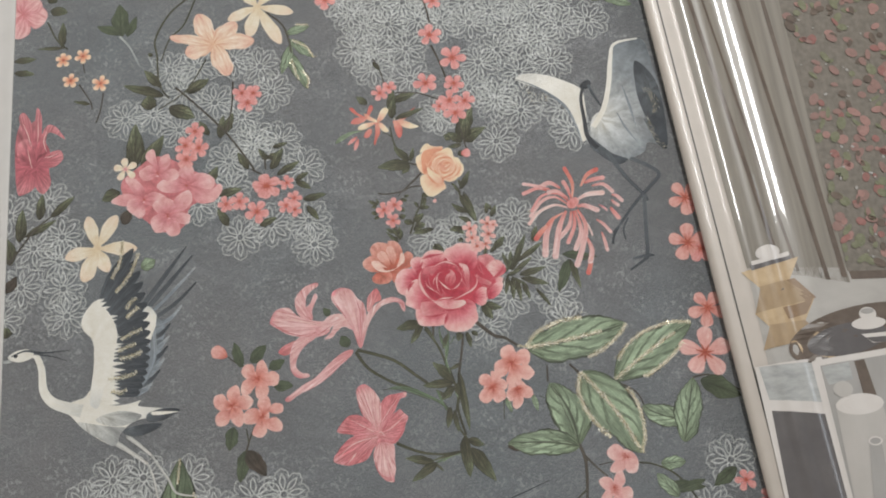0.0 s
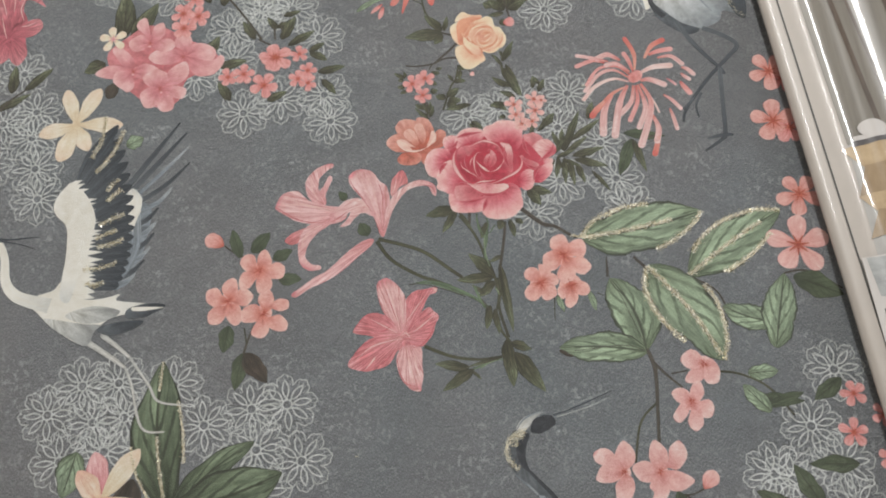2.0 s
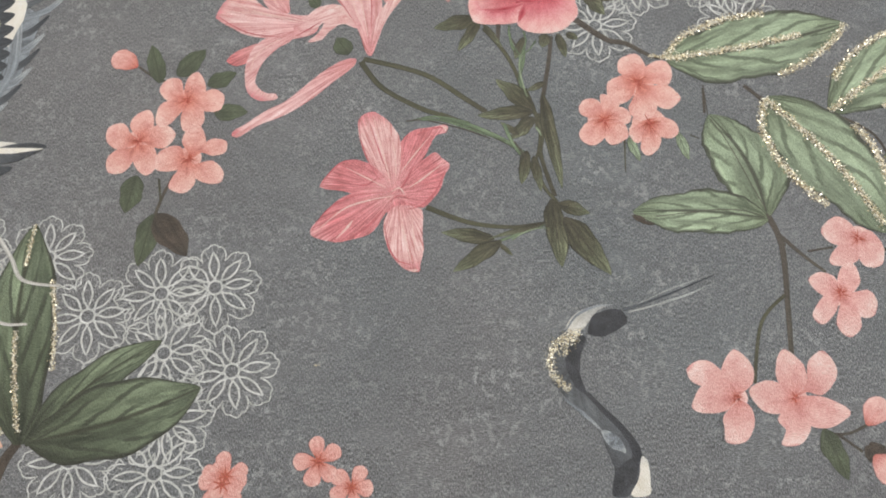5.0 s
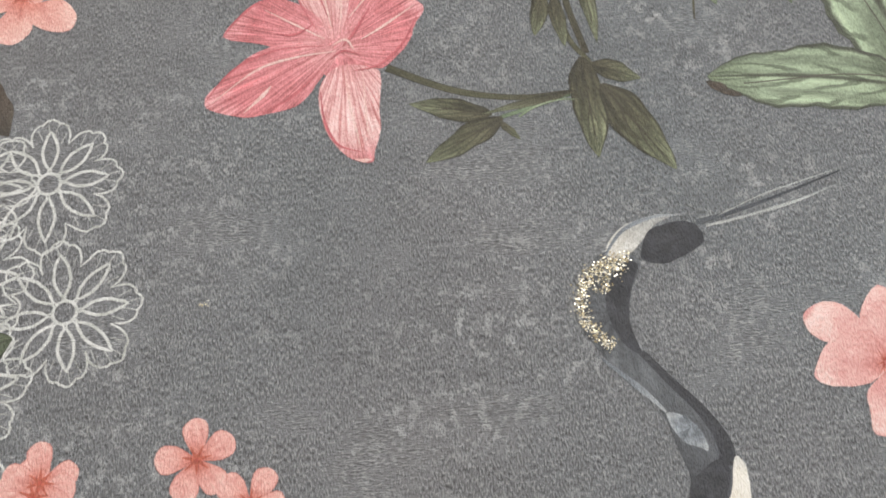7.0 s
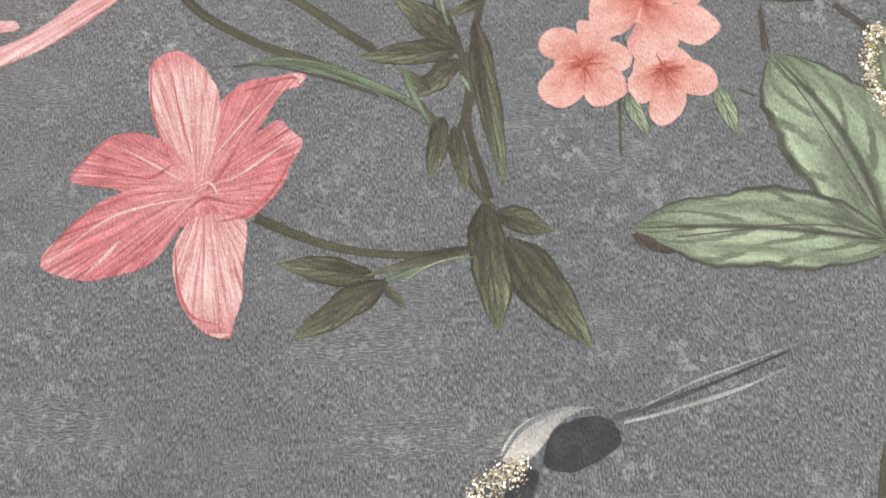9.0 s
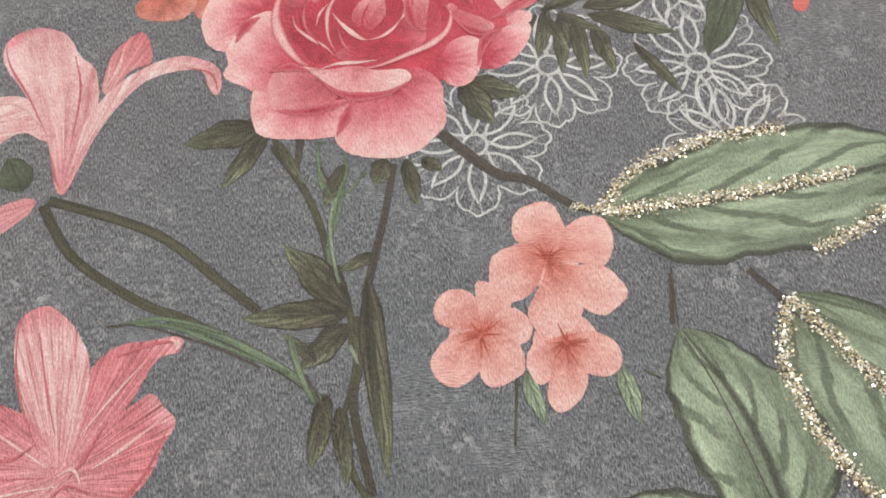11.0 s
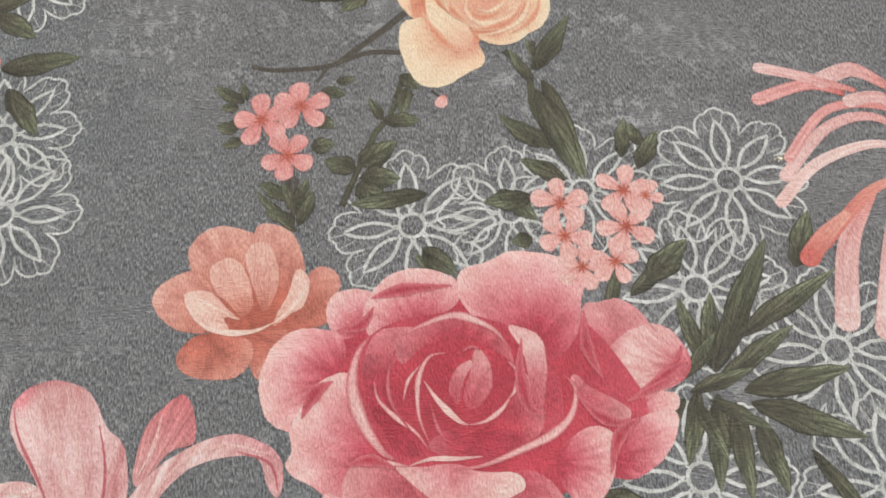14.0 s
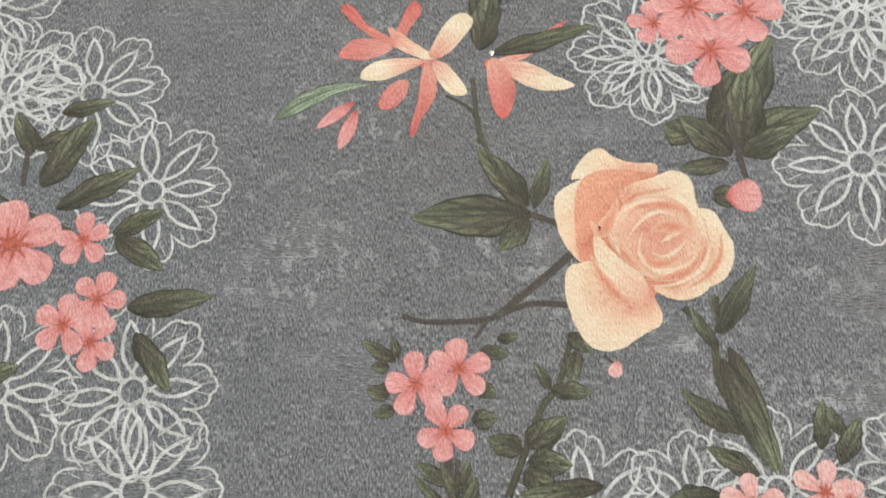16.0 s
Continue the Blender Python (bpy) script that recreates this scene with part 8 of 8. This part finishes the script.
glitter([(156.9, 103.4), (158.2, 94.5), (159.8, 85.6), (165.6, 77.6)], 2.5, 1.5, 40, label="silvery glitter flecks on dark plumage")
glitter([(75.3, 137.8), (78.1, 128.4), (81.2, 121.3)], 5.0, 0.7, 30, label="pale glitter flecks on lace")
glitter([(84.4, 129.9), (88.8, 123.6)], 4.0, 0.9, 30, label="pale glitter flecks on lace")

shapes = [(fan_shape((4.8, -164.8), ((2.6, -152.2), (-0.6, -156.4), (-2.6, -163.0), (-2.1, -168.5), (0.3, -172.6), (3.5, -177.0), (7.6, -181.4), (10.7, -185.5), (12.3, -191.7), (13.9, -197.6), (12.3, -205.0), (17.9, -205.3), (21.7, -199.3), (22.6, -193.5), (20.6, -187.3), (16.5, -182.2), (12.3, -177.2), (8.6, -173.1), (6.8, -167.5), (7.4, -161.0), (10.7, -154.4), (6.5, -151.8))), "plume_neck", 2),
          (fan_shape((5.5, -164.8), ((4.7, -156.7), (2.6, -162.0), (3.3, -167.3), (5.3, -171.4), (8.3, -173.3), (6.8, -166.9), (7.9, -160.3), (10.0, -154.9), (7.0, -154.1))), "plume_black", 3),
          (ribbon_shape(((8.2, -173.1), (13.0, -179.2), (18.0, -185.3), (21.0, -191.0), (21.2, -195.7)), 1.3, 3.4, 2.1), "plume_black", 4),
          (fan_shape((17.3, -200.2), ((13.9, -198.8), (17.3, -195.5), (20.4, -194.5), (21.4, -197.5), (19.4, -201.4), (16.8, -203.6), (14.2, -205.1), (12.6, -205.0))), "plume_black", 4),
          (ribbon_shape(((0.4, -173.9), (4.6, -177.9), (8.4, -181.7), (11.3, -185.1)), 0.3, 0.4, 1.3), "plume_grey", 5),
          (fan_shape((15.4, -188.2), ((11.2, -185.3), (14.5, -186.0), (17.1, -188.9), (18.1, -192.6), (16.1, -191.9), (13.3, -190.5))), "plume_grey", 4.5),
          (fan_shape((17.4, -150.0), ((11.1, -151.9), (12.9, -147.9), (16.0, -146.4), (19.9, -145.8), (23.1, -147.0), (23.9, -150.6), (20.5, -153.1), (15.1, -155.0), (11.2, -153.7))), "plume_black", 6),
          (fan_shape((6.3, -151.3), ((4.1, -150.6), (7.7, -146.4), (13.3, -144.5), (18.6, -144.3), (14.7, -146.3), (12.0, -149.2), (9.1, -152.1), (4.9, -153.0))), "plume_under", 5),
          (ribbon_shape(((3.6, -152.5), (7.8, -147.2), (14.2, -144.6), (20.1, -144.4)), 0.4, 0.3, 1.0), "plume_grey", 5.5),
          (ribbon_shape(((23.1, -146.3), (30.5, -144.6), (40.0, -141.7), (54.6, -136.6)), 1.2, 0.3, 0.8), "plume_slate", 5),
          (ribbon_shape(((24.9, -147.3), (34.2, -145.5), (45.0, -142.7), (54.8, -139.1)), 0.5, 0.1, 0.9), "pale_stroke", 5.5),
          (ribbon_shape(((27.8, -145.1), (38.9, -140.6), (58.3, -135.0)), 0.1, 0.1, 0.5), "pale_stroke", 5.5),
          (fan_shape((21.1, -205.5), ((22.6, -194.2), (24.4, -196.2), (24.3, -201.7), (23.4, -205.8), (17.9, -205.5), (20.9, -200.6))), "plume_white", 7),
          (petal_shape((14.7, -236.4), (19.0, -206.5), 28.9, 0, 0.5, 0.5, 0.03, 14, 4), "plume_white", 4)]
figure("slate painted crane figure with a curved neck", 8, (9.1, -157.5), shapes)
glitter(((8.7, -152.9), (4.1, -153.9), (-0.4, -157.1), (-2.5, -162.3), (-1.1, -167.7), (3.1, -171.7)), 2.4, 9.0, 20, 1, 0.5)
glitter(((7.3, -153.9), (2.9, -156.6), (2.1, -160.6)), 3.4, 5.0, 20, 1, 0.5)
glitter([(-78.7, -157.5), (-76.9, -157.3)], 1.2, 2.5, 6, label="stray gold glitter flecks")
glitter([(64.9, 42.2), (65.3, 41.4)], 1.4, 3.5, 40, label="stray gold glitter flecks")
glitter([(-20.5, 122.3), (-19.9, 121.8)], 0.9, 3.0, 40, label="stray gold glitter flecks")
glitter([(89.7, -32.1), (90.1, -32.5)], 0.9, 3.0, 40, label="stray gold glitter flecks")

# ---------- the facing photo page ----------
SPINE_X, SPINE_LEAN = 0.1768, -0.05


def page_z(s):
    """Height of the facing page above the sheet, s metres from its fold."""
    k = s * 1000
    if k < 0:
        return -0.004
    rise = 7.5 + 2.5 * (1 - math.exp(-k / 1.2)) + 3.0 * (1 - math.exp(-k / 14.0))
    wave = 1.3 * math.sin((k - 22) / 5.2) * math.exp(-((k - 42) / 26) ** 2) + 0.8 * math.sin((k - 20) / 2.6) * math.exp(-((k - 32) / 12) ** 2)
    return (rise + wave - 0.02 * max(0, k - 60)) * 0.001


def fold_x(y):
    return SPINE_X + SPINE_LEAN * y


def page_patch(name, corners, mat, lift, parent, nu=24, nv=10, label=""):
    """A printed patch with four corners (mm) laid on the curved page."""
    (ax, ay), (bx, by), (cx, cy), (dx, dy) = corners
    nu, nv = max(nu, int(math.hypot(bx - ax, by - ay) / 1.2)), max(nv, 8)
    verts, faces = [], []
    for i in range(nv + 1):
        for j in range(nu + 1):
            u, v = j / nu, i / nv
            x = ((ax * (1 - u) + bx * u) * (1 - v) + (dx * (1 - u) + cx * u) * v) * MM
            y = ((ay * (1 - u) + by * u) * (1 - v) + (dy * (1 - u) + cy * u) * v) * MM
            verts.append((x, y, page_z(x - fold_x(y)) + lift * 0.00011))
    for i in range(nv):
        for j in range(nu):
            k = i * (nu + 1) + j
            faces.append((k, k + 1, k + nu + 2, k + nu + 1))
    me = bpy.data.meshes.new(name)
    me.from_pydata(verts, [], faces)
    bm = bmesh.new()
    bm.from_mesh(me)
    bmesh.ops.reverse_faces(bm, faces=[f for f in bm.faces if f.normal.z < 0])
    bm.to_mesh(me)
    bm.free()
    for p in me.polygons:
        p.use_smooth = True
    me.materials.append(MATS[mat])
    ob = new(name, me)
    ob.parent = parent
    if label:
        tagged(ob, label)
    return ob


PHOTO = tagged(new("photo_page"), "glossy curled catalogue page with a printed living room photo", "page")
verts, faces, cols, rows_n = [], [], 120, 30
for side in (0, 1):
    for i in range(rows_n + 1):
        for j in range(cols + 1):
            y = -0.35 + 0.70 * i / rows_n
            s = 0.23 * (j / cols) ** 1.3
            verts.append((fold_x(y) + s, y, page_z(s) - (0.0006 if side else 0)))
off = (rows_n + 1) * (cols + 1)
for i in range(rows_n):
    for j in range(cols):
        k = i * (cols + 1) + j
        faces.append((k, k + 1, k + cols + 2, k + cols + 1))
        faces.append((off + k, off + k + cols + 1, off + k + cols + 2, off + k + 1))
for i in range(rows_n):
    k = i * (cols + 1)
    faces.append((k, k + cols + 1, off + k + cols + 1, off + k))
low = len(verts)
for i in range(rows_n + 1):
    y = -0.35 + 0.70 * i / rows_n
    verts.append((fold_x(y) + 0.010, y, -0.003))
for i in range(rows_n):
    faces.append((off + i * (cols + 1), off + (i + 1) * (cols + 1), low + i + 1, low + i))
me = bpy.data.meshes.new("paper_leaf")
me.from_pydata(verts, [], faces)
for p in me.polygons:
    p.use_smooth = True
me.materials.append(MATS["margin_paper"])
paper = new("paper_leaf", me)
paper.parent = PHOTO
tagged(paper, "cream paper leaf rising from the fold")
page_patch("crease_line", ((174.9, 207.3), (175.9, 207.2), (195.1, -163.4), (194.1, -163.3)), "crease_line", 2, PHOTO, 2, 30, "thin dark crease line")
page_patch("crease_line", ((194.1, -163.3), (195.1, -163.4), (201.2, -264.6), (199.9, -264.4)), "crease_line", 2, PHOTO, 2, 12, "thin dark crease line")
page_patch("curtain_print", ((185.6, 204.7), (263.6, 195.0), (263.4, -34.9), (199.4, -18.0)), "print_curtain", 2, PHOTO, 60, 20, "printed taupe satin curtain")
page_patch("wall_print", ((262.0, 195.2), (433.5, 173.8), (372.1, -35.7), (263.4, -27.2)), "print_wall", 3, PHOTO, 30, 12, "printed dark floral wall")
page_patch("floor_print", ((199.5, -17.6), (371.8, -36.5), (352.1, -218.5), (201.5, -202.7)), "print_floor", 2, PHOTO, 40, 16, "printed pale floor")
page_patch("skirting_print", ((264.1, -27.3), (372.1, -35.7), (370.7, -40.2), (265.0, -32.8)), "print_brown", 4, PHOTO, 10, 2, "printed dark skirting")
for corners in (((248.9, 177.9), (251.7, 177.6), (262.5, -30.9), (258.9, -30.5)), ((231.0, 180.2), (233.4, 179.9), (251.3, -31.6), (248.4, -31.3)), ((197.1, 184.3), (199.9, 184.0), (221.5, -6.9), (218.2, -6.5)), ((207.1, 183.1), (208.7, 182.9), (232.7, -23.7), (230.9, -23.5))):
    page_patch("curtain_fold", corners, "print_brown", 4, PHOTO, 3, 24, "printed dark curtain fold")


for corners, mat in ((((195.3, -20.2), (233.7, -14.1), (223.4, -32.2), (204.9, -32.8)), "print_brass"), (((205.2, -31.3), (223.2, -28.4), (237.7, -42.6), (199.0, -48.4)), "print_bronze"), (((223.2, -28.4), (228.5, -27.8), (238.9, -42.4), (231.8, -44.6)), "print_brass_dark"),
                     (((198.3, -48.3), (237.7, -42.6), (228.9, -57.4), (205.1, -57.7)), "print_brass"), (((206.0, -57.0), (229.2, -55.9), (237.5, -67.6), (199.1, -72.5)), "print_bronze"), (((220.7, -33.1), (225.2, -32.5), (221.1, -34.7), (217.2, -35.4)), "print_brown"),
                     (((216.6, -46.6), (236.8, -43.3), (231.2, -52.0), (218.6, -54.4)), "print_brass_dark")):
    page_patch("stool_print", corners, mat, 5 + (mat != "print_brass"), PHOTO, 6, 4, "printed brass zigzag stool")
page_patch("book_print", ((201.3, -16.3), (229.0, -11.7), (229.1, -14.8), (201.9, -20.2)), "print_slate", 6, PHOTO, 6, 2, "printed dark book on the stool")
page_patch("book_print", ((202.5, -14.1), (228.4, -9.6), (228.5, -12.4), (202.6, -16.8)), "print_white", 7, PHOTO, 6, 2, "printed pale book on the stool")


def page_disc(name, c, rx, ry, mat, lift, label="", turn=0.0):
    """A printed oval (mm) on the curved page."""
    verts, faces, n = [], [], 36
    for ring in (0.0, 0.25, 0.5, 0.75, 1.0):
        for k in range(n):
            a = 2 * math.pi * k / n
            x, y = ring * rx * math.cos(a), ring * ry * math.sin(a)
            x, y = (c[0] + x * math.cos(turn) - y * math.sin(turn)) * MM, (c[1] + x * math.sin(turn) + y * math.cos(turn)) * MM
            verts.append((x, y, page_z(x - fold_x(y)) + lift * 0.00011))
    for r in range(4):
        for k in range(n):
            faces.append((r * n + k, r * n + n + k, r * n + n + (k + 1) % n, r * n + (k + 1) % n))
    me = bpy.data.meshes.new(name)
    me.from_pydata(verts, [], faces)
    me.materials.append(MATS[mat])
    ob = new(name, me)
    ob.parent = PHOTO
    return tagged(ob, label) if label else ob


page_disc("stone_print", (214.7, -8.9), 8.5, 5.0, "print_white", 8, "printed smooth white stone", 0.15)
page_patch("table_side_print", ((219.9, -66.7), (306.0, -62.3), (293.0, -111.7), (232.3, -110.3)), "print_brass", 6, PHOTO, 14, 6, "printed brass drum of a round table")
page_disc("table_print", (264.2, -69.5), 50, 19, "print_brown", 7, "printed dark round tabletop", 0.12)
page_disc("table_sheen_print", (252.9, -71.2), 26, 10, "print_slate", 8, "printed grey reflection on the tabletop", 0.12)
page_disc("saucer_print", (268.5, -62.6), 11, 4, "print_white", 9, "printed white saucer")
page_disc("cup_print", (269.2, -56.7), 5.5, 4.5, "print_white", 10, "printed white coffee cup")
page_disc("cup_mouth_print", (269.2, -54.8), 4.4, 1.8, "print_grey", 11, "printed cup mouth")
page_patch("magazine_print", ((262.1, -69.2), (304.1, -69.5), (302.2, -76.7), (268.2, -75.4)), "print_white", 9, PHOTO, 8, 3, "printed open magazine")
page_patch("magazine_print", ((264.4, -71.7), (303.3, -72.4), (301.8, -78.1), (268.6, -75.1)), "print_slate", 10, PHOTO, 8, 3, "printed dark magazine")
# white framed insets
page_patch("inset_border", ((191.2, -82.6), (233.4, -80.7), (273.0, -187.6), (193.7, -189.0)), "print_white", 12, PHOTO, 24, 16, "white border of the inset pictures")
page_patch("marble_inset", ((193.7, -82.8), (229.2, -83.1), (229.1, -108.9), (196.1, -103.9)), "print_marble", 13, PHOTO, 12, 8, "printed grey marble swatch")
page_patch("slate_inset", ((196.1, -110.6), (229.8, -116.4), (233.1, -183.4), (195.0, -189.1)), "print_slate", 13, PHOTO, 12, 14, "printed dark slate swatch")
page_patch("inset_border", ((227.1, -82.9), (301.8, -78.1), (292.0, -192.9), (230.8, -192.9)), "print_white", 14, PHOTO, 20, 16, "white border of the inset picture")
page_patch("inset_picture", ((231.7, -86.3), (300.7, -82.4), (292.9, -189.7), (233.7, -186.7)), "print_grey", 15, PHOTO, 20, 16, "printed inset of a pale room")
page_patch("inset_leg", ((253.1, -85.8), (259.7, -85.1), (262.2, -110.1), (254.1, -110.9)), "print_brown", 16, PHOTO, 4, 6, "printed brown table leg")
page_patch("inset_fabric", ((232.3, -87.1), (249.4, -86.1), (249.7, -96.9), (234.2, -98.8)), "print_marble", 16, PHOTO, 6, 5, "printed patterned fabric")
page_patch("pouf_print", ((235.4, -112.4), (264.3, -115.6), (265.5, -177.0), (233.8, -183.5)), "print_pouf", 17, PHOTO, 10, 10, "printed pale round pouf")
page_disc("pouf_top_print", (250.2, -112.6), 15, 6.5, "print_white", 18, "printed pouf top")
page_disc("ball_print", (241.9, -102.5), 6, 5, "print_pouf", 19, "printed pale ball")
page_patch("vase_print", ((250.2, -135.6), (257.9, -135.8), (255.5, -175.9), (243.0, -177.9)), "print_grey", 19, PHOTO, 5, 8, "printed grey vase")
page_disc("vase_mouth_print", (254.1, -135.7), 4.6, 2.8, "print_white", 20, "printed vase mouth")
page_disc("vase_mouth_print", (254.1, -135.7), 3.4, 1.9, "print_grey", 21, "printed vase opening")
# specks of the printed floral wall
rnd = random.Random(5)
A, B, C, D = (264.8, 185.4), (356.0, 174.0), (304.4, -26.1), (264.5, -22.7)
for k in range(295):
    u, v = rnd.random(), rnd.random()
    x = (A[0] * (1 - u) + B[0] * u) * (1 - v) + (D[0] * (1 - u) + C[0] * u) * v
    y = (A[1] * (1 - u) + B[1] * u) * (1 - v) + (D[1] * (1 - u) + C[1] * u) * v
    mat = rnd.choice(("print_rosy", "print_blush", "print_dusk", "print_dusk", "print_leafy", "print_leafy", "print_brown", "print_grey"))
    page_disc("wall_bloom", (x, y), rnd.uniform(1.6, 5.0) * (0.3 if mat == "print_grey" else 1), rnd.uniform(1.2, 3.6) * (0.3 if mat == "print_grey" else 1), mat, 6 + k % 4, "", rnd.uniform(0, 3))
